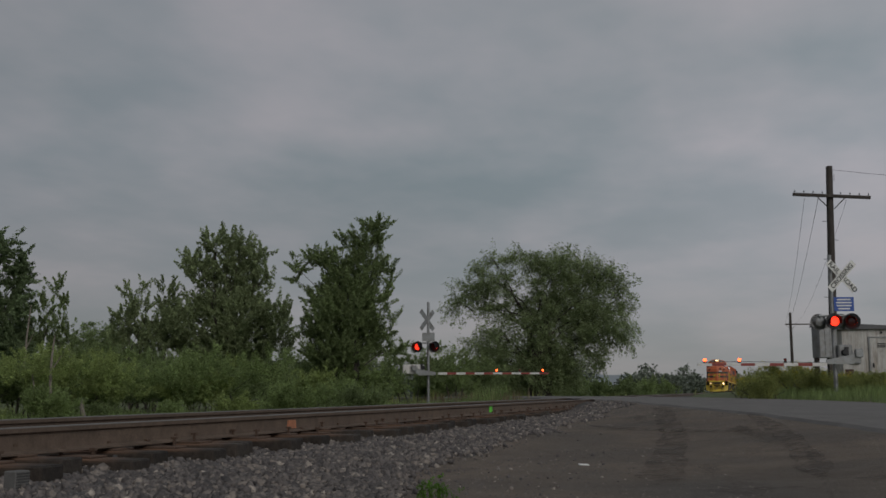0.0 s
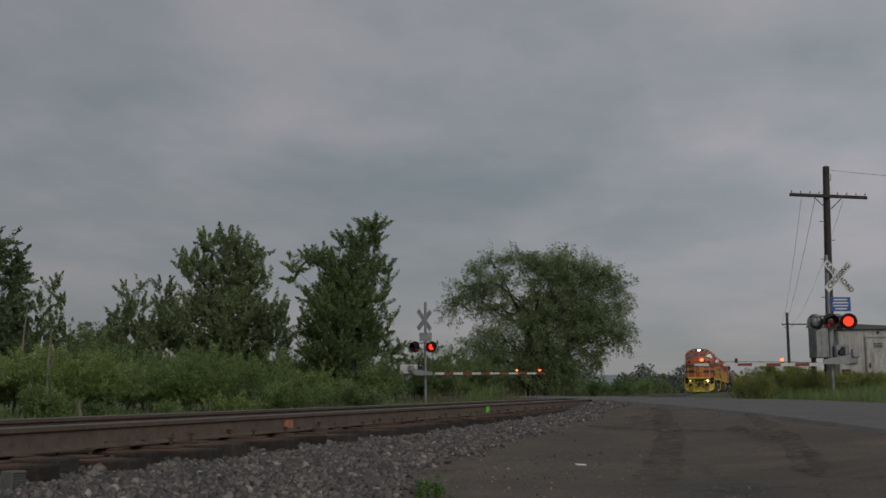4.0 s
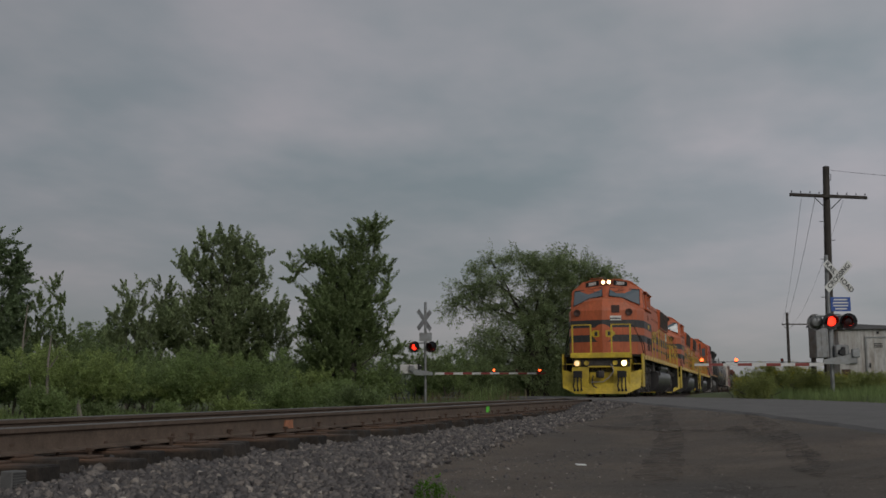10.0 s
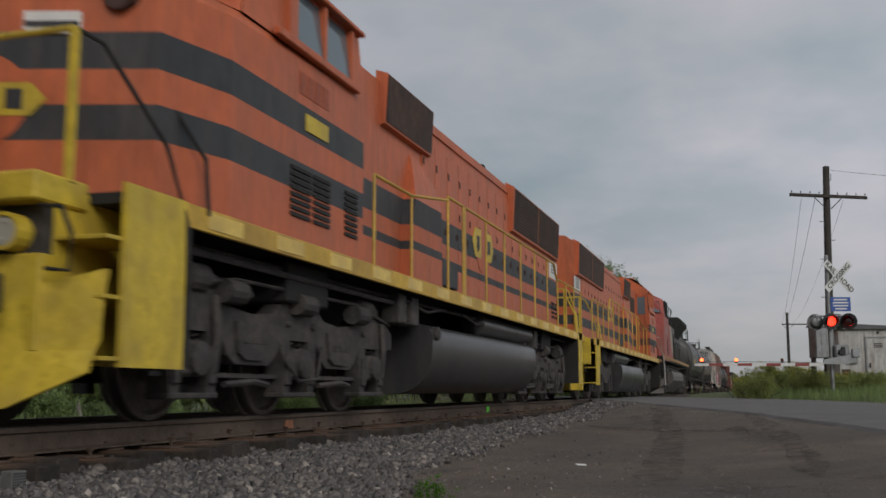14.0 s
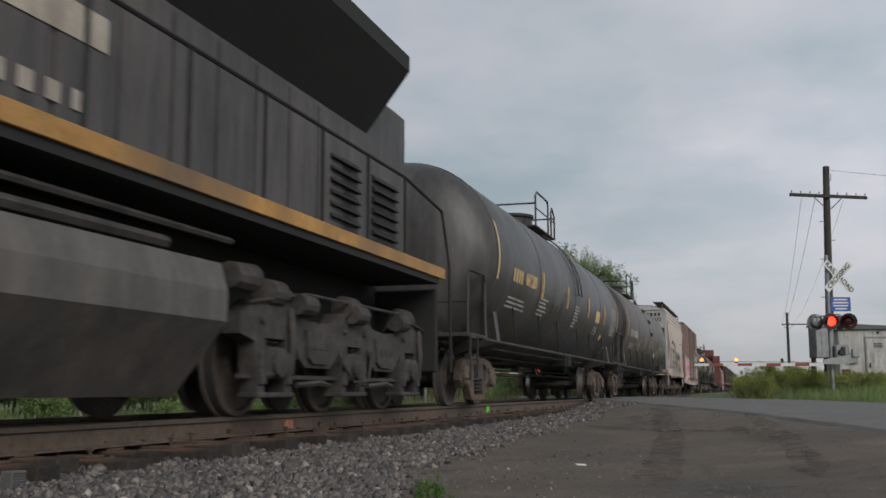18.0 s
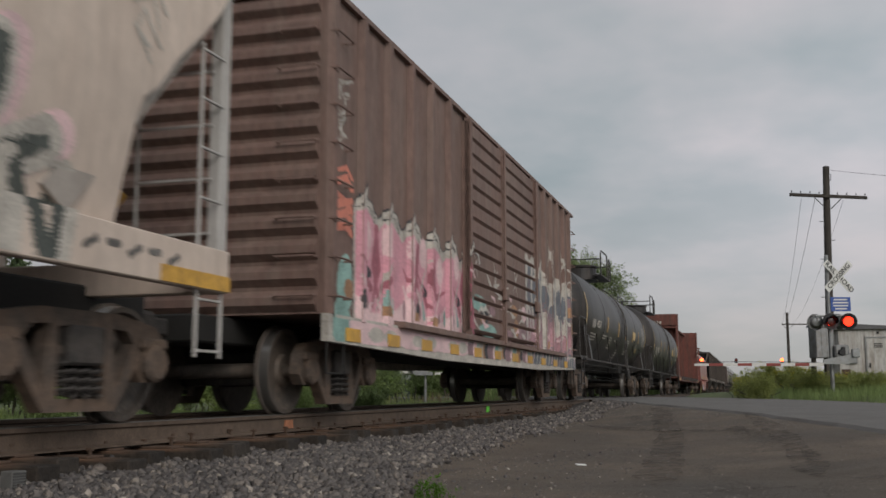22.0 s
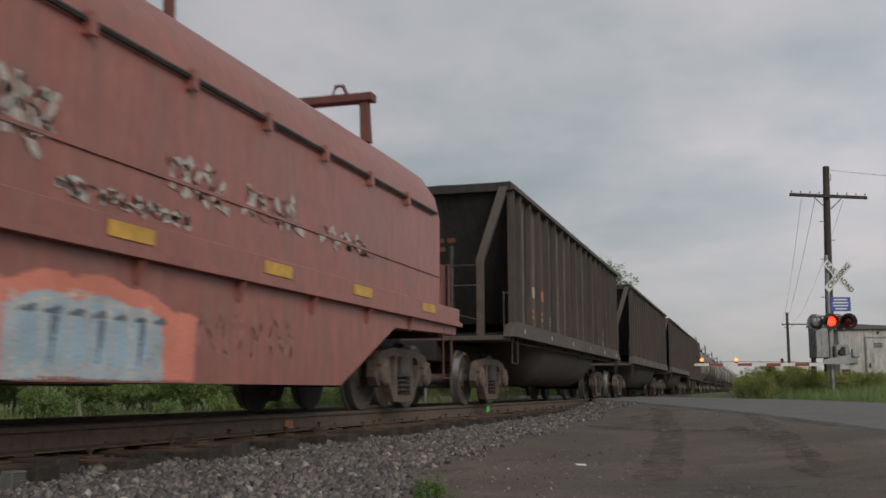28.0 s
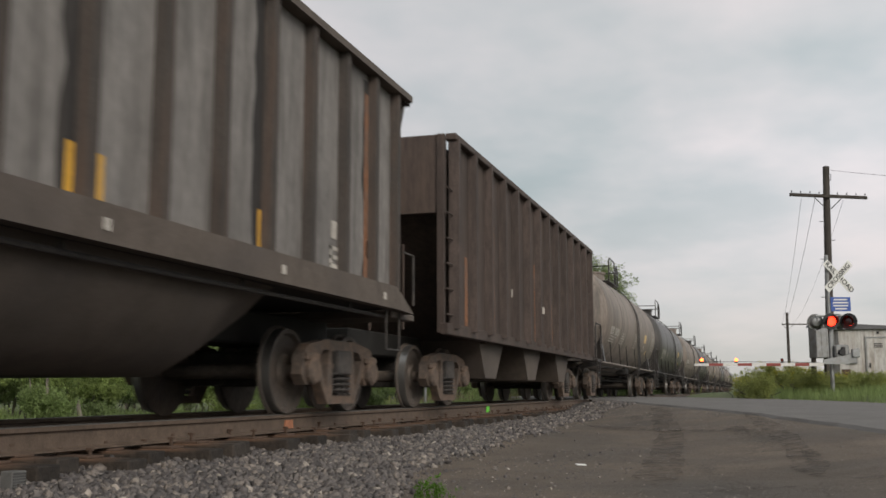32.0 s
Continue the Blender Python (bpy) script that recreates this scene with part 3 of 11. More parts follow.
def words(text, size, material, parent, m, name="lettering"):
    cu = bpy.data.curves.new(name, "FONT")
    cu.body, cu.size, cu.extrude, cu.offset = text, size, 0.002, size * 0.02
    cu.align_x, cu.align_y = "CENTER", "CENTER"
    tmp = bpy.data.objects.new(name, cu)
    scene.collection.objects.link(tmp)
    me = bpy.data.meshes.new_from_object(tmp.evaluated_get(bpy.context.evaluated_depsgraph_get()))
    bpy.data.objects.remove(tmp)
    me.materials.append(material)
    ob = new(name, me)
    ob.parent = parent
    ob.matrix_basis = m
    return tagged(ob, kind="stuff")


def crossing_gate(x, d, z, front, back, arm0, arm1, lamps, reads, label):
    """A lowered crossing gate. Its own x runs to the right across the road, its own y along the road away from the eye."""
    X, Y = ahead(x, d)
    g = thing("crossing_gate", label, "crossing gate", "crossing gates of the level crossing")
    g.matrix_basis = pose(X, Y, z, 0, 0, TURN)
    bm = bmesh.new()
    lathe(bm, [(0.0 if reads else -0.7, 0.065), (4.42, 0.06), (4.44, 0.03)], "z", seg=14)
    sharp(part("mast", bm, M["galv"], g), 50)
    bm = bmesh.new()
    low = 0.0 if reads else -0.75
    box(bm, -0.3, 0.3, -0.3, 0.3, low - 0.25, low + 0.12, 0.03)
    part("foundation", bm, M["galv"], g)
    # crossbuck
    for k, (ang, text) in enumerate(((-45, "RAIL    ROAD"), (45, "CROSSING"))):
        m = pose(0.33 if reads else -0.05, -0.07 - 0.02 * k, 3.76 if reads else 3.58, 0, 0, 12 if reads else 48) @ pose(0, 0, 0, 0, ang * -1, 0)
        bm = bmesh.new()
        box(bm, -0.62, 0.62, -0.006, 0.006, -0.115, 0.115, 0.003)
        bl = part("crossbuck_blade", bm, M["signwhite"] if reads else M["galv"], g, "white crossbuck blade" if reads else "grey back of a crossbuck blade")
        bl.matrix_basis = m
        if reads:
            for piece, off in ((("RAIL", -0.36), ("ROAD", 0.36)) if k == 0 else (("CROSSING", 0.0),)):
                words(piece, 0.22, M["signblack"], bl, pose(off, -0.010, 0, 90, 0, 0))
    # sign below: blue plate or plain back
    bm = bmesh.new()
    if reads:
        box(bm, 0.04, 0.66, -0.085, -0.075, 2.66, 3.10, 0.003)
        pl = part("blue_sign", bm, M["signblue"], g, "blue information sign with white lettering bars")
        bm = bmesh.new()
        for i, w in enumerate((0.42, 0.48, 0.46, 0.36)):
            box(bm, 0.35 - w / 2, 0.35 + w / 2, -0.089, -0.085, 3.0 - i * 0.095, 3.045 - i * 0.095)
        loose("lettering_bar", bm, M["signwhite"], pl)
    else:
        box(bm, -0.28, 0.30, -0.075, -0.065, 2.60, 3.0, 0.003)
        part("small_sign", bm, M["galv"], g, "grey back of a small sign")
    # lamp crossarm
    xs = list(front) + list(back)
    slew = -30 if reads else -38
    bm = bmesh.new()
    tube(bm, [(min(xs) - 0.05, 0, 2.52), (max(xs) + 0.05, 0, 2.52)], 0.035, 8)
    for q in xs:
        tube(bm, [(q, 0, 2.52), (q, 0, 2.36)], 0.025, 6)
    part("lamp_arm", bm, M["galv"], g)
    for i, q in enumerate(xs):
        fr = i < 2
        sg = -1 if fr else 1
        y = sg * 0.16
        bm = bmesh.new()
        lathe(bm, [(y, 0.255), (y + sg * 0.012, 0.255), (y + sg * 0.012, 0.165)], "y", c=(q, 0, 2.34), seg=28, cap=False)
        lathe(bm, [(y - sg * 0.001, 0.255), (y - sg * 0.001, 0.001)], "y", c=(q, 0, 2.34), seg=28)
        aim = Matrix.Translation((q, 0, 0)) @ pose(0, 0, 0, 0, 0, slew if fr and i == 1 or not reads else 0) @ Matrix.Translation((-q, 0, 0))
        disc = part("lamp_background", bm, M["lampblack"] if fr else M["galv"], g, "round black lamp background" if fr else "")
        disc.matrix_basis = aim
        bm = bmesh.new()
        lathe(bm, [(y - sg * 0.16, 0.03), (y - sg * 0.13, 0.13), (y - sg * 0.002, 0.19)], "y", c=(q, 0, 2.34), seg=20)
        part("lamp_housing", bm, M["lampblack"] if fr else M["galv"], disc)
        # visor: open half tube
        bm = bmesh.new()
        A, B = [], []
        for k in range(17):
            a = math.radians(-25 + 230 * k / 16)
            ca, sa = math.cos(a), math.sin(a)
            depth = 0.30 - 0.10 * abs(k - 8) / 8
            A.append(bm.verts.new((q + 0.165 * ca, y, 2.34 + 0.165 * sa)))
            B.append(bm.verts.new((q + 0.172 * ca, y + sg * depth, 2.34 + 0.172 * sa)))
        for k in range(16):
            bm.faces.new((A[k], A[k + 1], B[k + 1], B[k]))
        bmesh.ops.solidify(bm, geom=list(bm.faces), thickness=0.006)
        part("visor", bm, M["lampblack"], disc)
        # lamp disc: one glowing face, one dark, it turns over with the beat
        bm = bmesh.new()
        lathe(bm, [(-0.03, 0.001), (-0.022, 0.09), (-0.004, 0.148)], "y", seg=22, mi=0)
        lathe(bm, [(0.004, 0.148), (0.022, 0.09), (0.03, 0.001)], "y", seg=22, mi=1)
        base = aim @ pose(q, y + sg * 0.05, 2.34)
        ln = part("lens", bm, [M["redglow"], M["redlens"]], g, "round red flasher lens")
        ln.matrix_basis = base
        FLASHERS.append((ln, base, (i % 2 == 0), 0 if fr else 180))
    # mechanism, counterweight
    side = 1 if arm1 < arm0 else -1
    bm = bmesh.new()
    if reads:
        box(bm, side * 0.28 - 0.22, side * 0.28 + 0.22, -0.20, 0.24, 1.05, 1.62, 0.04)
    else:
        box(bm, -1.18, -0.20, -0.20, 0.24, 1.08, 1.52, 0.04)
        for q in (-0.95, -0.72, -0.50):
            box(bm, q, q + 0.10, -0.215, -0.20, 1.22, 1.44, 0.006)
    mech = part("gate_mechanism", bm, M["galv"] if reads else M["armwhite"], g, "grey gate motor box" if reads else "pale painted gate motor box")
    bm = bmesh.new()
    lathe(bm, [(-0.30, 0.07), (-0.20, 0.09), (-0.20, 0.05)], "y", c=(side * 0.22, 0, 1.38), seg=14)
    box(bm, side * 0.30 - 0.05, side * 0.30 + 0.05, -0.26, -0.20, 1.15, 1.55)
    part("crank", bm, M["lampblack"], mech)
    bm = bmesh.new()
    prism(bm, [(side * -0.35, 1.02), (side * -0.35, 1.16), (side * 0.4, 1.30), (side * 0.75, 1.52), (side * 0.75, 1.30), (side * 0.45, 1.02)], "y", -0.30, -0.24)
    bmesh.ops.recalc_face_normals(bm, faces=bm.faces)
    part("counterweight_arm", bm, M["galv"], g, "pale steel counterweight arm")
    bm = bmesh.new()
    box(bm, side * 0.64 - 0.12, side * 0.64 + 0.12, -0.36, -0.22, 1.22, 1.48, 0.02)
    part("counterweight", bm, M["galv"], g)
    # arm in red and white
    az = 1.01 if reads else 1.10
    n = max(8, int(abs(arm1 - arm0) / 0.4))
    for i in range(n):
        a = arm0 + (arm1 - arm0) * i / n
        b = arm0 + (arm1 - arm0) * (i + 1) / n
        h = 0.050 - 0.015 * i / n
        bm = bmesh.new()
        box(bm, min(a, b), max(a, b), -0.29, -0.25, az - h, az + h)
        part("arm_segment", bm, M["armred"] if i % 2 else M["armwhite"], g, "red reflective arm segment" if i % 2 else "")
    for k, q in enumerate(lamps):
        bm = bmesh.new()
        box(bm, q - 0.05, q + 0.05, -0.30, -0.24, az + 0.05, az + 0.10, 0.01)
        part("arm_lamp_base", bm, M["lampblack"], g)
        bm = bmesh.new()
        lathe(bm, [(-0.012, 0.001), (-0.011, 0.045), (-0.001, 0.052)], "y", seg=12, mi=0)
        lathe(bm, [(0.001, 0.052), (0.011, 0.045), (0.012, 0.001)], "y", seg=12, mi=1 if k else 0)
        base = pose(q, -0.27, az + 0.145)
        ln = part("arm_lamp", bm, [M["armglow"], M["redlens"]], g, "small red lamp on the gate arm")
        ln.matrix_basis = base
        if k:
            FLASHERS.append((ln, base, k == 1, 0))
    bm = bmesh.new()
    tube(bm, [(lamps[0], -0.27, az + 0.08), (lamps[1], -0.27, az + 0.09), (lamps[2], -0.27, az + 0.08), (arm0, -0.27, az + 0.05)], 0.008, 5)
    part("arm_cable", bm, M["lampblack"], g)
    return g


crossing_gate(12.04, 32.0, 0.02, (-0.02, 0.63), (-0.38, 0.32), -0.35, -4.32, (-4.09, -3.03, -1.62), True, "lowered red and white crossing gate with flashing lights and crossbuck")
crossing_gate(-0.83, 48.0, -0.05, (-0.37, 0.42), (-0.68, 0.12), 0.45, 5.55, (5.29, 3.17, 4.23), False, "lowered red and white crossing gate seen from behind its crossbuck")


def utility_pole(x, d, z, h, r0, r1, lean, label, pins=9, steps=True, turn=0):
    X, Y = ahead(x, d)
    p = thing("utility_pole", label, "utility pole", "utility poles along the line")
    p.matrix_basis = pose(X, Y, z, 0, 0, TURN + turn)
    bm = bmesh.new()
    lathe(bm, [(-0.3, r0), (h * 0.5, (r0 + r1) / 2), (h, r1), (h + 0.03, r1 * 0.5)], "z", seg=14)
    for v in bm.verts:
        v.co.x += lean * max(0, v.co.z) / h
    sharp(part("pole", bm, M["polewood"], p, "dark weathered wooden pole"), 50)
    zc = h - 1.22
    xo = lean * zc / h
    off = 0.0 if steps else 0.9
    bm = bmesh.new()
    box(bm, xo - 1.52 + off, xo + 1.52 + off, -r1 - 0.12, -r1, zc - 0.06, zc + 0.06, 0.01)
    ca = part("crossarm", bm, M["polewood"], p)
    ca.matrix_basis = pose(0, 0, 0, 0, 1.6, 0) if steps else pose(0, 0, 0)
    if steps:
        ca.matrix_basis = Matrix.Translation((xo, 0, zc)) @ pose(0, 0, 0, 0, 2.6, 0) @ Matrix.Translation((-xo, 0, -zc))
    for i in range(pins):
        q = -1.45 + 2.9 * i / (pins - 1)
        if abs(q) < 0.2:
            continue
        bm = bmesh.new()
        lathe(bm, [(zc + 0.06, 0.010), (zc + 0.10, 0.010), (zc + 0.105, 0.026), (zc + 0.15, 0.022), (zc + 0.17, 0.008)], "z", c=(xo + q + off, -r1 - 0.06, 0), seg=8)
        part("insulator", bm, M["wire"], ca)
    for s in (1, -1):
        bm = bmesh.new()
        tube(bm, [(xo + s * 0.55, -r1 - 0.06, zc - 0.05), (xo - 0.0 + s * 0.1, -r1 - 0.03, zc - 0.50)], 0.02, 5)
        part("brace", bm, M["polewood"], p)
    if steps:
        for i in range(8):
            zz = h - 2.2 - i * 0.75
            s = 1 if i % 2 else -1
            bm = bmesh.new()
            tube(bm, [(lean * zz / h + s * 0.10, 0, zz), (lean * zz / h + s * 0.30, 0, zz)], 0.012, 5)
            part("step_bolt", bm, M["wire"], p)
        bm = bmesh.new()
        tube(bm, [(lean - 0.14, -0.14, h - 0.6), (lean - 0.2, -0.16, h - 0.4), (lean - 0.05, -0.18, h - 0.25), (lean + 0.12, -0.16, h - 0.35), (lean + 0.10, -0.15, h - 0.6)], 0.012, 5)
        part("cable_loop", bm, M["wire"], p)
    return p


utility_pole(14.98, 40.0, 0.1, 8.95, 0.165, 0.125, 0.26, "tall dark wooden utility pole with one crossarm", steps=True)
utility_pole(36.2, 108.0, 0.0, 8.35, 0.17, 0.13, 0.0, "distant dark wooden utility pole with one crossarm", steps=False)


def wires():
    def at(px, d, z):
        X, Y = ahead(px, d)
        return Vector((X, Y, z))
    def sag(a, b, drop, n=14):
        return [a.lerp(b, i / n) - Vector((0, 0, drop * 4 * (i / n) * (1 - i / n))) for i in range(n + 1)]
    spans = [(at(15.15, 40, 8.95), at(27.5, 42, 8.95), 0.25, 0.012), (at(14.2, 40, 7.78), at(35.6, 108, 7.2), 0.7, 0.012), (at(14.75, 40, 7.8), at(36.0, 108, 7.2), 0.5, 0.014), (at(15.85, 40, 7.7), at(36.7, 108, 7.2), 0.9, 0.010)]
    for a, b, s, r in spans:
        bm = bmesh.new()
        tube(bm, sag(a, b, s), r * 0.6, 5)
        ob = mesh_ob("overhead_wire", bm, M["wire"])
        tagged(ob, "thin dark overhead wire strung between utility poles", "wire", "overhead wires")


wires()


def signal_case():
    X, Y = ahead(12.56, 34.2)
    c = thing("signal_case", "grey ribbed steel signal case on a post", "signal case")
    c.matrix_basis = pose(X, Y, 0.1, 0, 0, TURN + 8)
    bm = bmesh.new(); box(bm, -0.32, 0.32, -0.25, 0.25, 1.20, 2.22, 0.02)
    b = part("cabinet", bm, M["galv"], c)
    for i in range(4):
        bm = bmesh.new(); box(bm, -0.30 + i * 0.18, -0.26 + i * 0.18, -0.265, -0.25, 1.25, 2.18)
        part("rib", bm, M["galv"], b)
    bm = bmesh.new(); prism(bm, [(-0.36, 2.22), (0.36, 2.22), (0.34, 2.30), (-0.34, 2.30)], "y", -0.29, 0.29)
    part("lid", bm, M["galv"], c)
    for q in (-0.3, 0.15):
        bm = bmesh.new(); box(bm, q - 0.05, q + 0.05, -0.08, 0.08, -0.2, 1.2)
        part("leg", bm, M["polewood"], c)


signal_case()


def equipment_shed():
    X, Y = ahead(14.83, 37.5)
    s = thing("equipment_shed", "small off-white painted equipment shed with a grey door", "shed")
    s.matrix_basis = pose(X, Y, 0.1, 0, 0, TURN - 10)
    bm = bmesh.new(); box(bm, -0.4, 2.6, 0.0, 2.6, -0.3, 2.34)
    w = part("wall", bm, M["shedwall"], s, "stained off-white painted walls")
    bm = bmesh.new()
    prism(bm, [(-0.50, 2.34), (2.72, 2.34), (2.72, 2.37), (-0.50, 2.58)], "y", -0.12, 2.72)
    part("roof", bm, M["shedroof"], s)
    bm = bmesh.new(); box(bm, 0.55, 1.35, -0.03, 0.0, 0.0, 2.02, 0.01)
    dr = part("door", bm, M["shedwall"], s, "off-white steel door with rust stains")
    bm = bmesh.new()
    for a in ((0.50, 0.55, 0.0, 2.07), (1.35, 1.40, 0.0, 2.07), (0.50, 1.40, 2.02, 2.07)):
        box(bm, a[0], a[1], -0.05, 0.0, a[2], a[3])
    loose("door_frame", bm, M["galv"], dr)
    bm = bmesh.new(); box(bm, 0.61, 0.66, -0.07, -0.03, 0.95, 1.12, 0.01)
    part("door_handle", bm, M["lampblack"], dr)
    bm = bmesh.new()
    for i in range(3):
        box(bm, 0.80, 1.10, -0.042, -0.03, 1.80 - i * 0.06, 1.83 - i * 0.06)
    loose("vent_slat", bm, M["lampblack"], dr)
    bm = bmesh.new()
    for z in (0.5, 1.6):
        box(bm, 1.33, 1.40, -0.06, -0.03, z, z + 0.15)
    loose("hinge", bm, M["lampblack"], dr)
    bm = bmesh.new(); box(bm, 0.93, 1.0, -0.05, 0.0, 2.18, 2.26, 0.01)
    part("wall_lamp", bm, M["lampblack"], s)
    bm = bmesh.new(); box(bm, -0.15, 0.2, -0.10, 0.0, 1.1, 1.5, 0.02)
    part("meter_box", bm, M["galv"], s)
    bm = bmesh.new(); box(bm, -0.35, -0.05, -0.004, 0.002, 0.0, 0.9)
    part("rust_stain", bm, M["rust"], s)


equipment_shed()


def track_marks():
    for n, y, h, m, lab in (("paint_mark", 10.14, 0.09, "orangepaint", "faded orange paint mark on the rail web"), ("paint_mark", 18.85, 0.11, "greenpaint", "bright green paint mark on the rail web")):
        bm = bmesh.new()
        x = 0.7545 + 0.016
        prism(bm, [(y, -0.155), (y + 0.22, -0.155), (y + 0.20, -0.155 + h), (y + 0.03, -0.155 + h)], "x", x - 0.006, x + 0.008)
        bmesh.ops.recalc_face_normals(bm, faces=bm.faces)
        ob = mesh_ob(n, bm, M[m])
        tagged(ob, lab, "paint mark")
    # perforated block at the tie ends
    b = thing("cable_block", "grey perforated block lying by the tie ends", "block")
    b.matrix_basis = pose(1.50, 5.02, -0.325, 0, 0, -6) @ Matrix.Scale(0.66, 4)
    bm = bmesh.new(); box(bm, -0.12, 0.02, 0.0, 0.17, 0.0, 0.17, 0.008)
    bd = part("body", bm, M["concrete"], b)
    bm = bmesh.new()
    for i in range(7):
        for j in range(6):
            box(bm, 0.018, 0.024, 0.012 + i * 0.022, 0.024 + i * 0.022, 0.02 + j * 0.024, 0.034 + j * 0.024)
    tagged(part("perforation", bm, M["signblack"], bd), kind="stuff")
    # a scrap on the dirt
    X, Y = ahead(1.26, 9.6)
    bm = bmesh.new()
    box(bm, -0.08, 0.08, -0.05, 0.05, 0.0, 0.02, 0.008)
    ob = mesh_ob("paper_scrap", bm, M["oldpaper"] if "oldpaper" in M else M["signwhite"])
    ob.matrix_basis = pose(X, Y, ground_z(X, Y) + 0.001, 4, 3, 25) @ Matrix.Scale(0.6, 4)
    tagged(ob, "crumpled white paper scrap on the dirt", "litter")


track_marks()
# ---------------------------------------------------------------- trees, bushes, weeds
def leafmat(name, col, island=0.35):
    """Leaves let some of the light through."""
    m = mat(name, col, 0.75, var=0.38, scale=1.3, bump=0.0, island=island, spec=0.2)
    nt = m.node_tree
    b, out = nt.nodes["Principled BSDF"], nt.nodes["Material Output"]
    tr = nt.nodes.new("ShaderNodeBsdfTranslucent")
    mx = nt.nodes.new("ShaderNodeMixShader")
    mx.inputs[0].default_value = 0.5
    nt.links.new(b.inputs["Base Color"].links[0].from_socket, tr.inputs["Color"])
    nt.links.new(b.outputs[0], mx.inputs[1])
    nt.links.new(tr.outputs[0], mx.inputs[2])
    nt.links.new(mx.outputs[0], out.inputs["Surface"])
    return m


M.update(
    bark=mat("bark", (0.055, 0.047, 0.04), 0.95, var=0.3, scale=4, bump=0.5, bscale=25),
    deadwood=mat("dead_pale_wood", (0.17, 0.15, 0.125), 0.95, var=0.25, scale=5, bump=0.3, bscale=25),
    leafdark=leafmat("leaf_dark_green", (0.165, 0.220, 0.112)),
    leafmid=leafmat("leaf_mid_green", (0.190, 0.246, 0.108)),
    leafyel=leafmat("leaf_yellow_green", (0.255, 0.318, 0.112)),
    willow=leafmat("willow_leaf", (0.215, 0.268, 0.130)),
    poplar=leafmat("poplar_leaf", (0.235, 0.285, 0.145)),
    scrub=leafmat("scrub_leaf", (0.212, 0.280, 0.108)),
    weed=leafmat("weed_leaf", (0.25, 0.28, 0.095)),
    weedflower=leafmat("weed_yellow_flower", (0.40, 0.37, 0.06)),
    dry=leafmat("dry_grass", (0.19, 0.155, 0.1)),
    farwood=mat("far_wood", (0.105, 0.125, 0.095), 0.95, var=0.25, scale=0.3, bump=0.0, island=0.25),
    fresh=leafmat("fresh_plant", (0.1, 0.21, 0.03)),
)


def leaf_cloud(name, centres, radii, counts, size, material, parent, rng, narrow=0.55, droop=0.0, ways=None, slim=0.45):
    """Small leaves scattered about the centres. Where ways are given the leaves sit along shoots that point so, thinning out to their tips."""
    C = np.repeat(np.asarray(centres, float), counts, axis=0)
    R = np.repeat(np.asarray(radii, float), counts)
    n = len(C)
    v = rng.normal(size=(n, 3))
    v /= np.linalg.norm(v, axis=1, keepdims=True)
    if ways is None:
        C = C + v * (R * rng.uniform(0.1, 1.0, n) ** 0.6)[:, None]
        a = rng.normal(size=(n, 3)); a[:, 2] -= droop * 1.2
    else:
        W = np.repeat(np.asarray(ways, float), counts, axis=0)
        t = rng.uniform(-0.8, 1.25, n)
        C = C + W * (t * R)[:, None] + v * (R * slim * (1 - 0.6 * np.maximum(t, 0) / 1.25) * rng.uniform(0.1, 1.0, n) ** 0.6)[:, None]
        a = W * 1.1 + rng.normal(size=(n, 3)) * 0.6
    if droop:
        C[:, 2] -= droop * rng.uniform(0, 1, n) ** 2
        a[:, 2] -= droop
    a /= np.linalg.norm(a, axis=1, keepdims=True)
    b = np.cross(a, rng.normal(size=(n, 3)))
    b /= np.linalg.norm(b, axis=1, keepdims=True) + 1e-9
    s = (size * rng.uniform(0.6, 1.3, n))[:, None]
    P = np.stack([C - a * s + b * s * narrow * 0.6, C + a * s, C - a * s * 0.5 - b * s * narrow * 1.3], axis=1)
    return mesh_from(name, P.reshape(-1, 3), np.arange(n * 3).reshape(n, 3), material, parent)


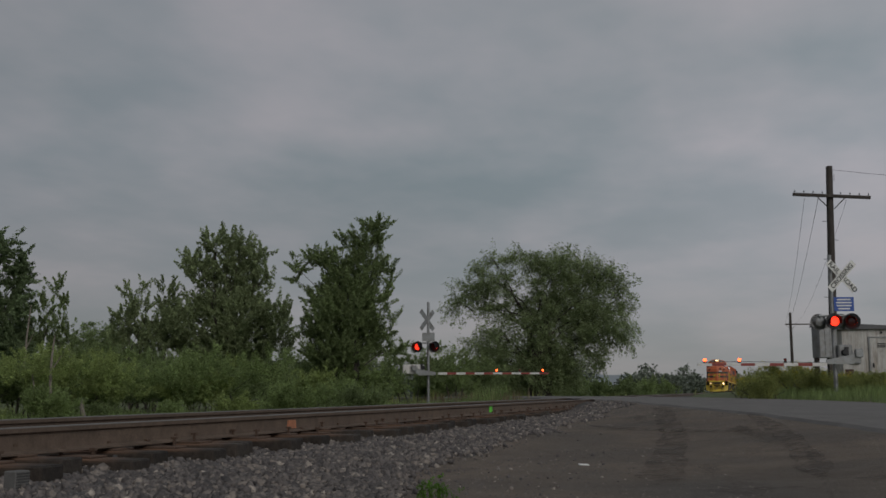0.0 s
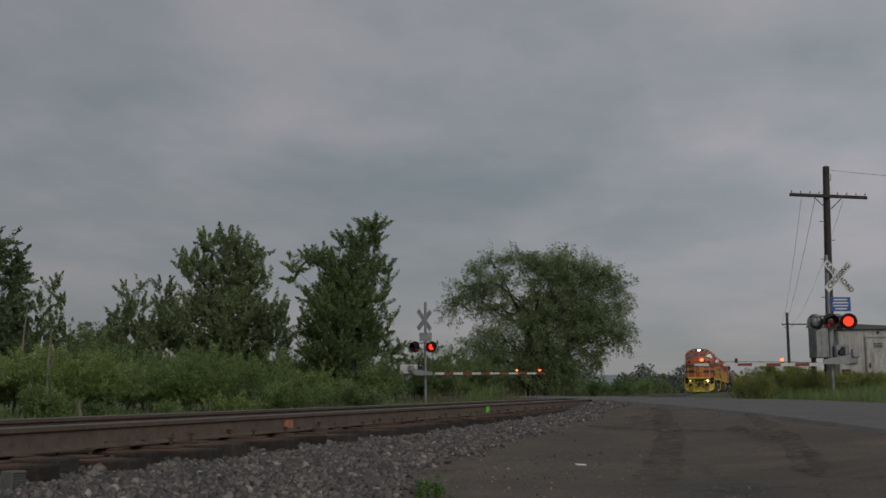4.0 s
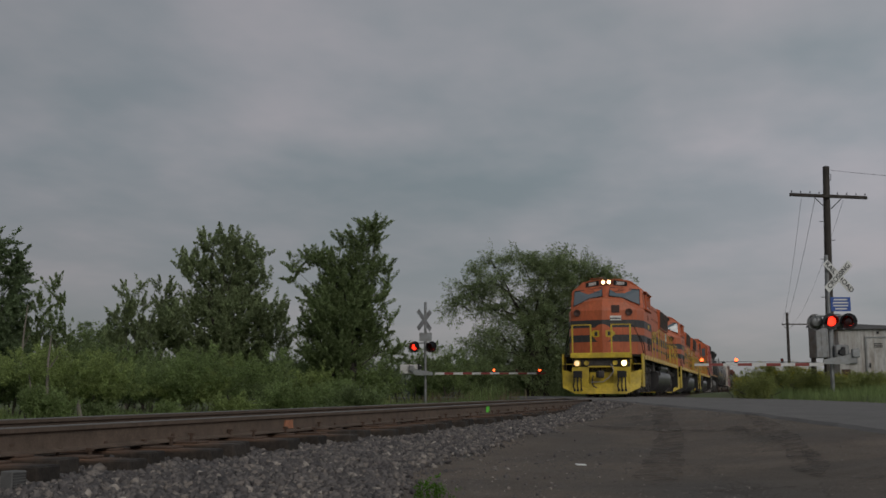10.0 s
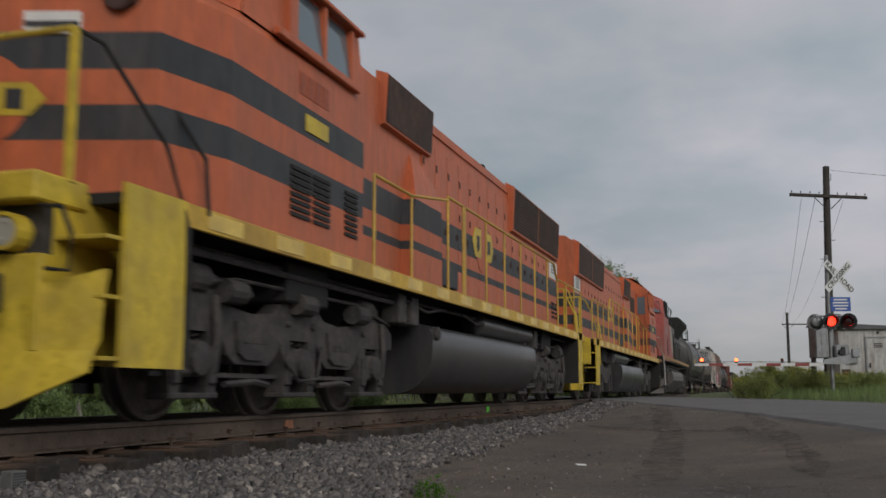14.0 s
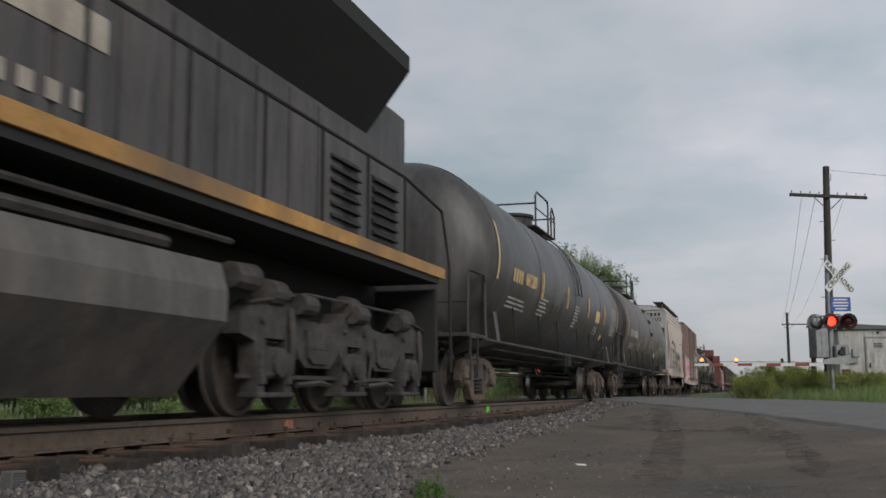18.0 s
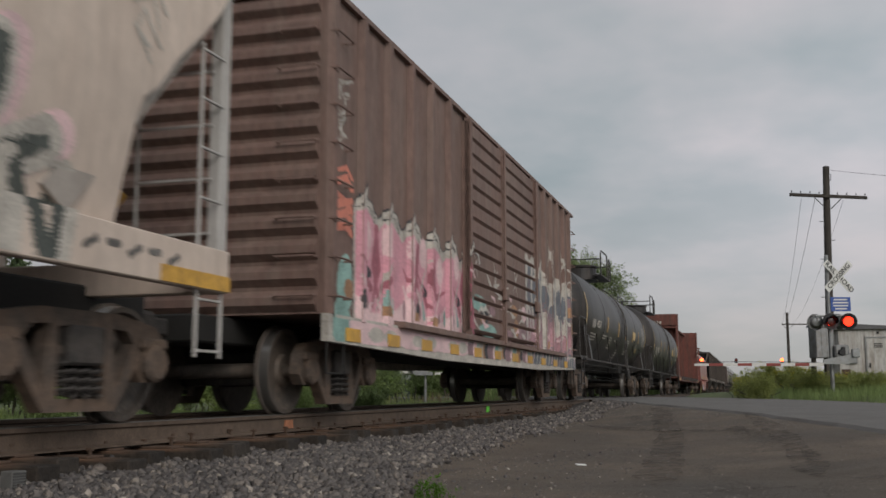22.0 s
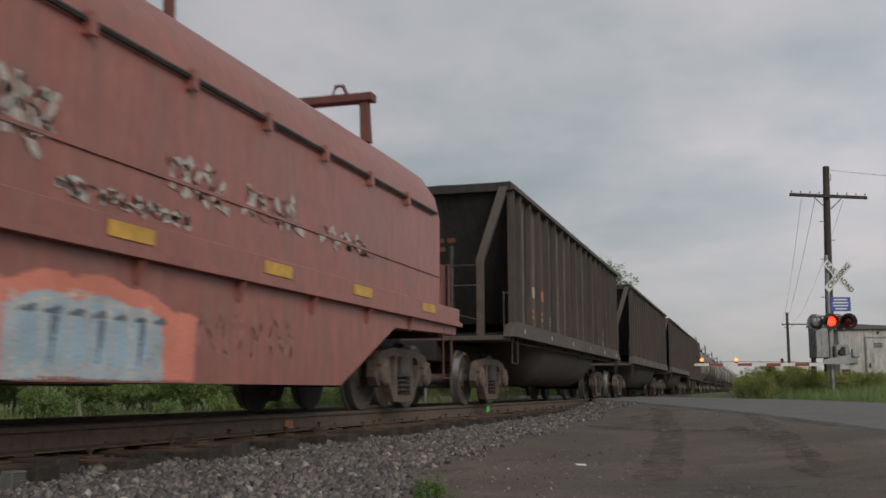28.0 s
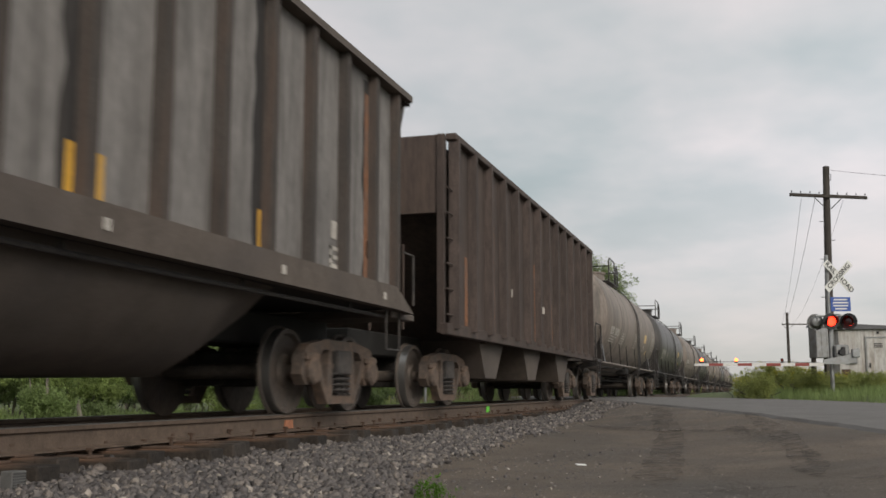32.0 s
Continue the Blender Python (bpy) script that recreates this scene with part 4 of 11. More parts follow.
def tree(name, label, x, d, lobes, leaves, size, leafm, trunk_r, stems=1, seed=0, cluster=0.42, narrow=0.5, droop=0.0, category="tree", zbase=None, group="trees beside the line", shoots=None, slim=0.45, twigs=7):
    """Lobes are (right of the base, away from the eye, height, half width, half height). Shoots (out, up) make the leaves sit on twigs pointing that way."""
    rng = np.random.default_rng(seed)
    X, Y = ahead(x, d)
    z = ground_z(X, Y) if zbase is None else zbase
    t = thing(name, label, category, group)
    t.matrix_basis = pose(X, Y, z, 0, 0, TURN)
    cen, rad, ways = [], [], []
    vol = np.array([l[3] * l[3] * l[4] for l in lobes]) ** 0.8
    total = leaves / 62
    limbs = bmesh.new()
    top = max(l[2] for l in lobes)
    forks = []
    for sidx in range(stems):
        bx = (sidx - (stems - 1) / 2) * 0.35
        h = top * 0.45
        pts = [(bx, 0, -0.2), (bx * 1.2 + rng.uniform(-.1, .1), rng.uniform(-.1, .1), h * 0.5), (bx * 1.6 + rng.uniform(-.2, .2), rng.uniform(-.2, .2), h)]
        forks.append((pts, h))
    tb = bmesh.new()
    for pts, h in forks:
        tube(tb, pts, [trunk_r * 1.15, trunk_r, trunk_r * 0.7], 9)
    part("trunk", tb, M["bark"], t)
    for li, (lx, ly, lz, lr, lh) in enumerate(lobes):
        k = max(4, int(total * vol[li] / vol.sum()))
        start = Vector(forks[li % stems][0][1 if lz < top * 0.6 else 2])
        end = Vector((lx, ly, lz))
        mid = start.lerp(end, 0.5) + Vector((rng.uniform(-.2, .2), rng.uniform(-.2, .2), 0.12 * (end - start).length))
        tube(limbs, [start, mid, end], [trunk_r * 0.28, trunk_r * 0.12, trunk_r * 0.03], 6)
        for i in range(k):
            v = rng.normal(size=3); v /= np.linalg.norm(v)
            q = rng.uniform(0.15, 1.12) ** 0.5
            c = (lx + v[0] * lr * q, ly + v[1] * lr * q, lz + v[2] * lh * q)
            cen.append(c); rad.append(cluster * rng.uniform(0.45, 1.25))
            if shoots:
                w = np.array((v[0] * shoots[0], v[1] * shoots[0], v[2] * shoots[0] * 0.5 + shoots[1])) + rng.normal(size=3) * 0.25
                ways.append(w / np.linalg.norm(w))
            if i % twigs == 0 and q < 0.8:
                tube(limbs, [end.lerp(start, 0.35 * rng.uniform(0, 1)), c], [trunk_r * 0.14, trunk_r * 0.04], 4, cap=False)
    part("limb", limbs, M["bark"], t)
    leaf_cloud("crown", cen, rad, rng.integers(34, 90, len(cen)), size, leafm, t, rng, narrow, droop, ways if shoots else None, slim)
    return t


tree("tree", "dense dark green broadleaf tree behind the scrub", -18.59, 42, [(0.46, -0.2, 7.02, 0.46, 0.42), (1.04, 0.21, 6.38, 0.51, 0.51), (0.69, 0.22, 5.64, 0.69, 0.65), (-0.46, -0.27, 6.79, 0.93, 0.93), (1.23, -0.0, 5.87, 0.32, 0.51), (0.58, -0.05, 4.48, 0.81, 0.81), (0.97, 0.08, 4.71, 0.46, 0.58), (0.0, 0.48, 3.09, 1.39, 1.39), (0.93, -0.39, 2.63, 0.81, 1.16), (-0.93, -0.65, 4.94, 1.16, 1.39)], 42000, 0.078, M["leafdark"], 0.16, 2, 1, cluster=0.4, narrow=0.5, shoots=(1.0, 0.1), droop=0, zbase=-0.75)
tree("tree", "thin half-dead tree with sparse green leaves", -16.43, 43, [(0.0, 0.18, 5.32, 0.33, 0.43), (0.4, 0.15, 4.75, 0.28, 0.33), (-0.36, -0.28, 4.56, 0.52, 0.47), (0.24, -0.24, 3.85, 0.47, 0.47), (-0.66, 0.23, 3.62, 0.57, 0.66), (0.52, 0.11, 3.38, 0.38, 0.52), (-0.24, 0.19, 2.62, 0.95, 0.66)], 9000, 0.065, M["leafmid"], 0.06, 3, 2, cluster=0.36, narrow=0.5, shoots=(0.5, 0.9), slim=0.3, droop=0, zbase=-0.75)
tree("tree", "low bushy tree behind the scrub", -21.64, 64, [(-0.42, -0.16, 4.48, 0.49, 0.42), (0.42, 0.03, 4.65, 0.56, 0.49), (-0.7, -0.15, 3.77, 0.99, 0.7), (0.78, 0.11, 3.77, 0.88, 0.85), (0.0, 0.24, 2.96, 1.59, 0.7)], 9000, 0.085, M["leafmid"], 0.07, 3, 3, cluster=0.4, narrow=0.5, droop=0, zbase=-0.4)
tree("tree", "slender tree with an airy grey-green crown", -14.11, 48, [(-0.9, -0.08, 5.77, 0.26, 0.26), (0.0, -0.11, 5.96, 0.24, 0.37), (-0.26, -0.08, 4.98, 0.63, 0.48), (-0.98, -0.22, 4.56, 0.53, 0.48), (0.77, -0.11, 6.04, 0.21, 0.32), (1.22, -0.04, 5.88, 0.34, 0.48), (1.06, 0.27, 5.19, 0.53, 0.58), (0.21, 0.36, 3.87, 1.0, 0.58), (-1.19, 0.21, 3.6, 0.66, 0.63), (1.37, -0.25, 4.4, 0.74, 0.74), (0.53, 0.03, 3.29, 0.79, 0.53)], 16000, 0.074, M["poplar"], 0.07, 4, 4, cluster=0.36, narrow=0.5, shoots=(0.6, 0.8), slim=0.35, droop=0, zbase=-0.75)
tree("tree", "tall grey-green poplar with a rounded crown", -10.79, 50, [(-0.61, 0.11, 8.26, 0.72, 0.44), (0.08, 0.19, 8.31, 0.66, 0.44), (0.77, 0.2, 8.15, 0.55, 0.44), (1.46, 0.26, 7.57, 0.5, 0.55), (-1.71, 0.14, 7.29, 0.5, 0.55), (-2.2, 0.13, 7.48, 0.25, 0.36), (2.01, -0.22, 6.6, 0.39, 0.55), (-1.16, -0.03, 6.74, 0.83, 0.83), (0.22, 0.62, 6.8, 1.16, 1.16), (1.32, 0.14, 5.92, 0.77, 0.94), (-0.61, 0.53, 5.14, 1.1, 1.1), (0.77, -0.58, 4.59, 1.24, 1.24), (-1.43, -0.03, 4.95, 0.69, 0.83), (2.15, -0.25, 4.54, 0.83, 0.77), (2.81, 0.02, 4.7, 0.44, 0.72), (2.56, 0.07, 3.71, 0.83, 0.77), (-2.53, -0.42, 4.21, 0.72, 0.99), (-1.98, -0.28, 3.44, 0.83, 0.77), (-0.06, -0.36, 3.44, 1.38, 0.88), (1.32, 0.55, 3.16, 1.1, 0.77), (0.5, 0.44, 2.39, 1.38, 0.83)], 72000, 0.074, M["poplar"], 0.17, 2, 5, cluster=0.46, narrow=0.6, shoots=(0.75, 0.8), slim=0.36, droop=0, zbase=-0.75)
tree("tree", "tall leafy ash with ragged upright branches", -4.31, 44, [(1.24, -0.1, 8.13, 0.48, 0.41), (0.82, -0.26, 7.46, 0.63, 0.44), (1.41, 0.05, 7.46, 0.29, 0.34), (-0.12, -0.09, 7.36, 0.17, 0.31), (-0.87, 0.01, 6.71, 0.34, 0.27), (-1.48, -0.07, 6.71, 0.44, 0.34), (-2.08, -0.21, 6.24, 0.39, 0.24), (-2.23, 0.0, 5.86, 0.34, 0.17), (-0.39, -0.38, 6.34, 0.68, 0.58), (0.82, -0.07, 6.34, 0.82, 0.73), (1.84, -0.18, 6.12, 0.34, 0.29), (1.91, -0.17, 5.61, 0.34, 0.19), (0.1, -0.11, 5.32, 1.16, 0.82), (-1.11, 0.23, 5.08, 0.58, 0.58), (1.19, -0.31, 4.98, 0.68, 0.61), (-0.15, -0.47, 4.11, 1.41, 0.97), (-1.36, 0.09, 3.63, 0.58, 0.68), (0.82, 0.62, 3.39, 1.16, 0.92), (2.04, 0.03, 4.16, 0.31, 0.24), (-0.39, -0.17, 2.66, 1.41, 0.68), (2.04, 0.25, 2.83, 0.44, 0.31)], 60000, 0.088, M["leafmid"], 0.15, 3, 7, cluster=0.42, narrow=0.34, shoots=(0.85, 0.75), slim=0.34, droop=0, zbase=-0.75)
tree("tree", "broad old willow with drooping foliage", 6.29, 68, [(1.24, -0.52, 8.91, 1.57, 1.12), (3.11, 0.83, 8.54, 1.5, 1.2), (0.3, -0.64, 7.6, 1.42, 1.57), (4.12, 0.28, 8.16, 1.12, 1.05), (4.87, -0.45, 7.34, 0.9, 0.97), (5.17, -0.23, 6.1, 0.75, 0.9), (1.8, 1.3, 6.1, 2.17, 1.8), (4.04, -0.6, 4.72, 1.72, 1.12), (5.39, 0.13, 4.12, 0.75, 0.6), (3.3, -0.08, 5.54, 1.57, 1.42), (4.12, -0.04, 2.92, 0.75, 0.82), (1.8, -0.01, 3.6, 1.57, 1.5), (-0.07, -0.53, 4.72, 1.42, 1.8), (-1.65, 0.39, 6.1, 0.97, 1.42), (-1.2, -0.63, 9.4, 1.27, 0.49), (-3.07, -0.29, 9.25, 0.9, 0.56), (-4.27, -0.43, 8.65, 0.75, 0.41), (-3.0, -0.4, 7.71, 1.42, 0.9), (-4.57, -0.12, 7.15, 1.05, 0.82), (-5.55, 0.36, 6.3, 0.72, 0.95), (-3.44, -0.49, 6.1, 1.05, 0.6), (-2.62, -0.37, 4.34, 1.27, 1.27), (-1.95, 1.1, 2.47, 1.87, 1.35), (-4.01, -0.75, 3.11, 1.42, 1.12), (1.05, 0.22, 2.1, 1.5, 1.35), (-0.07, -0.17, 2.55, 1.12, 1.12), (-0.82, 0.36, 1.5, 1.87, 0.97), (-3.07, -0.33, 1.61, 1.69, 1.05), (1.42, 0.3, 1.35, 1.31, 0.9)], 132000, 0.098, M["willow"], 0.42, 3, 8, cluster=0.78, narrow=0.32, droop=0.35, shoots=(1.0, -0.15), slim=0.5, twigs=26, zbase=-0.4)


def shrub_row():
    rng = random.Random(3)
    specs = []
    for px in range(-30, 640, 52):
        d = rng.uniform(31, 37) if px < 430 else rng.uniform(36, 42)
        h = rng.uniform(1.6, 2.9) if px < 430 else rng.uniform(1.5, 2.5)
        specs.append(((px - 784) / 1816 * d, d, h))
    for px in range(-40, 700, 75):
        d = rng.uniform(40, 48)
        specs.append(((px - 784) / 1816 * d, d, rng.uniform(2.0, 3.2)))
    for px in range(110, 720, 55):
        d = rng.uniform(50, 58)
        specs.append(((px - 784) / 1816 * d, d, rng.uniform(3.2, 4.4)))
    for px in range(-30, 640, 110):
        d = rng.uniform(27, 31)
        specs.append(((px - 784) / 1816 * d, d, rng.uniform(0.6, 1.2)))
    for i, (x, d, h) in enumerate(specs):
        m = ("scrub", "leafmid", "scrub", "leafyel")[i % 4 if d < 49 else 1]
        w = h * rng.uniform(0.62, 0.9)
        lob = [(rng.uniform(-w, w) * 0.85, rng.uniform(-w, w) * 0.5, h * rng.uniform(0.45, 0.80), w * rng.uniform(0.28, 0.42), h * rng.uniform(0.15, 0.22)) for _ in range(7)]
        lob.append((0, 0, h * 0.55, w * 0.6, h * 0.28))
        tree("bush", ("dense olive green scrub bush", "leafy mid green scrub bush", "grey-green tangled scrub bush", "yellow-green leafy scrub bush")[i % 4] + " beside the track", x, d, lob, int((12500 if d < 40 else 6500) * min(1.6, h / 1.6)), 0.038 if d < 40 else 0.055, M[m], 0.03, 3, 40 + i, cluster=0.26, shoots=(0.8, 0.5), slim=0.6, category="bush", group="scrub bushes beside the line")


shrub_row()
for i, (px, d, h, w) in enumerate(((800, 60, 2.9, 1.5), (850, 62, 2.6, 1.6), (1045, 76, 2.0, 1.5), (1080, 74, 2.1, 1.5), (760, 62, 1.5, 1.2), (905, 74, 2.0, 2.0), (1000, 78, 1.6, 1.5), (695, 70, 2.0, 1.0), (1118, 88, 2.1, 1.7), (1150, 92, 2.1, 1.7), (1172, 96, 1.5, 1.2), (1095, 84, 1.6, 1.8), (825, 66, 3.2, 1.4))):
    rng_ = random.Random(200 + i)
    lob = [(rng_.uniform(-w, w) * 0.7, rng_.uniform(-w, w) * 0.4, h * rng_.uniform(0.4, 0.75), w * 0.5, h * 0.25) for _ in range(6)] + [(0, 0, h * 0.3, w, h * 0.3)]
    tree("bush", "rounded green bush near the road", (px - 784) / 1816 * d, d, lob, 8000, 0.068, M["leafmid" if i % 2 else "scrub"], 0.04, 3, 90 + i, cluster=0.34, shoots=(0.8, 0.5), slim=0.6, category="bush", group="bushes near the road")


def dead_stems():
    for px, d, h, lean, r in ((88, 30, 2.75, 0.05, 0.055), (66, 30, 1.65, -0.15, 0.035), (150, 29, 0.9, -0.05, 0.09), (30, 34, 4.0, 0.35, 0.05), (232, 40, 1.7, -0.4, 0.03)):
        x = (px - 784) / 1816 * d
        X, Y = ahead(x, d)
        bm = bmesh.new()
        pts = [(lean * k + 0.03 * math.sin(k * 7 + px), 0, h * k - 0.1) for k in (0, 0.25, 0.5, 0.75, 1.0)]
        tube(bm, pts, [r, r * 0.9, r * 0.8, r * 0.6, r * 0.35], 7)
        if h > 1.5:
            tube(bm, [(lean * 0.6, 0, h * 0.6), (lean * 0.6 + 0.25, 0.05, h * 0.75)], [r * 0.4, r * 0.15], 5)
        ob = mesh_ob("dead_stem", bm, M["deadwood"])
        ob.matrix_basis = pose(X, Y, ground_z(X, Y), 0, 0, TURN)
        tagged(ob, "pale bare dead stem standing among the scrub", "dead tree", "dead stems")


dead_stems()


def blades(name, spots, hmin, hmax, w, material, seed, label, spread=0.10, kind="stuff"):
    """Upright bent grass or weed blades at the spots (X, Y, z)."""
    rng = np.random.default_rng(seed)
    S = np.asarray(spots, float)
    n = len(S)
    h = rng.uniform(hmin, hmax, n)
    a = rng.uniform(0, 2 * math.pi, n)
    dx, dy = np.cos(a), np.sin(a)
    lean = rng.uniform(0.05, 0.5, n) * h
    ww = w * rng.uniform(0.6, 1.4, n)
    p0 = S + np.stack([dy * ww, -dx * ww, np.zeros(n)], 1)
    p1 = S - np.stack([dy * ww, -dx * ww, np.zeros(n)], 1)
    m = S + np.stack([dx * lean * 0.35, dy * lean * 0.35, h * 0.6], 1)
    m0 = m + np.stack([dy * ww, -dx * ww, np.zeros(n)], 1) * 0.8
    m1 = m - np.stack([dy * ww, -dx * ww, np.zeros(n)], 1) * 0.8
    t = S + np.stack([dx * lean, dy * lean, h], 1)
    t1 = t + np.stack([dy * ww, -dx * ww, np.zeros(n)], 1) * 0.1
    V = np.stack([p0, p1, m1, m0, t, t1], 1).reshape(-1, 3)
    k = np.arange(n)[:, None] * 6
    F = np.concatenate([k + np.array([[0, 1, 2, 3]]), k + np.array([[3, 2, 5, 4]])])
    ob = mesh_from(name, V, F, M[material])
    tagged(ob, label, "grass", kind=kind)
    return ob


def verge():
    rng = np.random.default_rng(12)
    def spots(n, x0, x1, d0, d1, keep=lambda x, d: True):
        out = []
        for x, d in zip(rng.uniform(x0, x1, n), rng.uniform(d0, d1, n)):
            if keep(x, d):
                X, Y = ahead(x, d)
                if abs(X) > 2.2 and abs(x - road_mid(d)) > ROAD_HALF + 0.25:
                    out.append((X, Y, ground_z(X, Y) - 0.02))
        return out
    # tall weeds on the bank by the crossing
    blades("weeds", spots(24000, 10.6, 17.5, 27, 46, lambda x, d: x / d > 0.288), 0.10, 0.42, 0.005, "scrub", 1, "tall green weeds on the bank by the crossing")
    blades("weeds", spots(9000, 10.4, 17.0, 22, 32), 0.05, 0.22, 0.005, "leafmid", 2, "short green grass at the road edge")
    blades("weeds", spots(3000, 13.0, 30.0, 44, 80, lambda x, d: x / d > 0.288), 0.3, 0.8, 0.016, "weed", 3, "tall weeds along the line")
    # verge left of the road beyond the track
    blades("dry_grass", spots(5000, -9, 4.5, 40, 58), 0.15, 0.55, 0.014, "dry", 4, "dry tan grass by the far gate")
    blades("grass", spots(5000, -7, 3.0, 43, 47.6), 0.25, 0.75, 0.010, "scrub", 8, "rough green grass round the far gate")
    blades("grass", spots(9000, -22, -1, 22, 40), 0.2, 0.6, 0.014, "scrub", 5, "green rough grass beyond the track")
    blades("grass", spots(3000, -4, 14, 56, 90), 0.2, 0.7, 0.022, "weed", 6, "green rough grass by the willow")
    # leafy weed clumps with yellow flowers
    for i in range(48):
        d = rng.uniform(31, 42)
        px = 1306 + 290 * (i + rng.uniform(0, 1)) / 48
        x = (px - 784) / 1816 * d
        h = rng.uniform(0.8, 1.1) * (1.0 if px > 1345 else 0.6 + 0.4 * (px - 1306) / 40) * (d / 36) * (0.75 if px > 1440 else 1.0)
        lob = [(rng.uniform(-.3, .3), rng.uniform(-.3, .3), h * rng.uniform(0.4, 0.85), 0.32, h * 0.22) for _ in range(5)] + [(0, 0, h * 0.3, 0.5, h * 0.3)]
        tree("weed_clump", "tall yellow-green flowering weed clump", x, d, lob, 3000, 0.026, M["weedflower"] if i % 7 == 2 else M["weed"], 0.012, 3, 300 + i, cluster=0.16, category="weed", group="weed clumps by the crossing")
    # small plants at the ballast's foot
    for k, (x, d, n, s) in enumerate(((-0.13, 6.55, 40, 0.8), (-0.03, 6.62, 26, 0.7), (-0.07, 6.75, 24, 0.9), (0.06, 6.45, 14, 0.6))):
        X, Y = ahead(x, d)
        p = thing("plant", "small fresh green plant growing in the ballast", "plant", "small plants in the ballast", at=(X, Y, ground_z(X, Y)))
        r2 = np.random.default_rng(70 + k)
        cen = [(r2.uniform(-.06, .06) * s, r2.uniform(-.05, .05) * s, r2.uniform(0.02, 0.15) * s) for _ in range(n)]
        bm = bmesh.new()
        for c in cen[::4]:
            tube(bm, [(c[0] * 0.3, c[1] * 0.3, -0.03), c], 0.002, 4)
        part("stems", bm, M["fresh"], p)
        leaf_cloud("leaves", cen, [0.018] * n, [6] * n, 0.013 * s, M["fresh"], p, r2, 0.45)
    # distant woods
    C, R = [], []
    for px in range(1090, 1500, 5):
        d = rng.uniform(230, 300)
        top = 2.2 + 2.2 * abs(noise.noise((px * 0.03, 1, 0))) + (2.5 if 1120 < px < 1150 or 1190 < px < 1210 else 0)
        for _ in range(16):
            x = (px + rng.uniform(-5, 5) - 784) / 1816 * d
            X, Y = ahead(x, d + rng.uniform(-5, 5))
            if X < -6 or X > 6:
                C.append((X, Y, rng.uniform(0, top + 1.2))); R.append(1.1)
    ob = leaf_cloud("far_woods", C, R, [10] * len(C), 0.42, M["farwood"], None, rng, 0.7)
    tagged(ob, "hazy distant treeline beyond the fields", "trees", kind="stuff")
    C, R = [], []
    for px in range(-900, 1130, 9):
        d = rng.uniform(100, 130)
        for _ in range(14):
            x = (px + rng.uniform(-9, 9) - 784) / 1816 * d
            X, Y = ahead(x, d + rng.uniform(-4, 4))
            if X < -12:
                C.append((X, Y, rng.uniform(-0.5, 2.6 + 1.6 * abs(noise.noise((px * 0.01, 5, 0)))))); R.append(0.9)
    ob = leaf_cloud("far_woods", C, R, [8] * len(C), 0.28, M["farwood"], None, rng, 0.7)
    tagged(ob, "distant green hedgerow behind the scrub", "trees", kind="stuff")


verge()


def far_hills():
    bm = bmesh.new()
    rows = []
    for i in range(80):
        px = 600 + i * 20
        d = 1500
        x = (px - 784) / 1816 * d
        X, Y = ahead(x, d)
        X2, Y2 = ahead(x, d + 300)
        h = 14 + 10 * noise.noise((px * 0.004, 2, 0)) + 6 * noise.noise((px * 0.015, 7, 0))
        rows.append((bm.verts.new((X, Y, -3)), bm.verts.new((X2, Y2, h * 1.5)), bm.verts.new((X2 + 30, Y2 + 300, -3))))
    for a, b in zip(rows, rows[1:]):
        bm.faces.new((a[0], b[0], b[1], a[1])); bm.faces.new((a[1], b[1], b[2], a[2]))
    # distance haze is mixed into the hills' base colour as pale blue-grey
    ob = mesh_ob("far_hills", bm, mat("hill_haze_tint", (0.20, 0.225, 0.24), 1.0, var=0.1, scale=0.01, bump=0.0))
    tagged(ob, "low wooded hills on the horizon, tinted with painted haze", "hills", kind="structure")


far_hills()
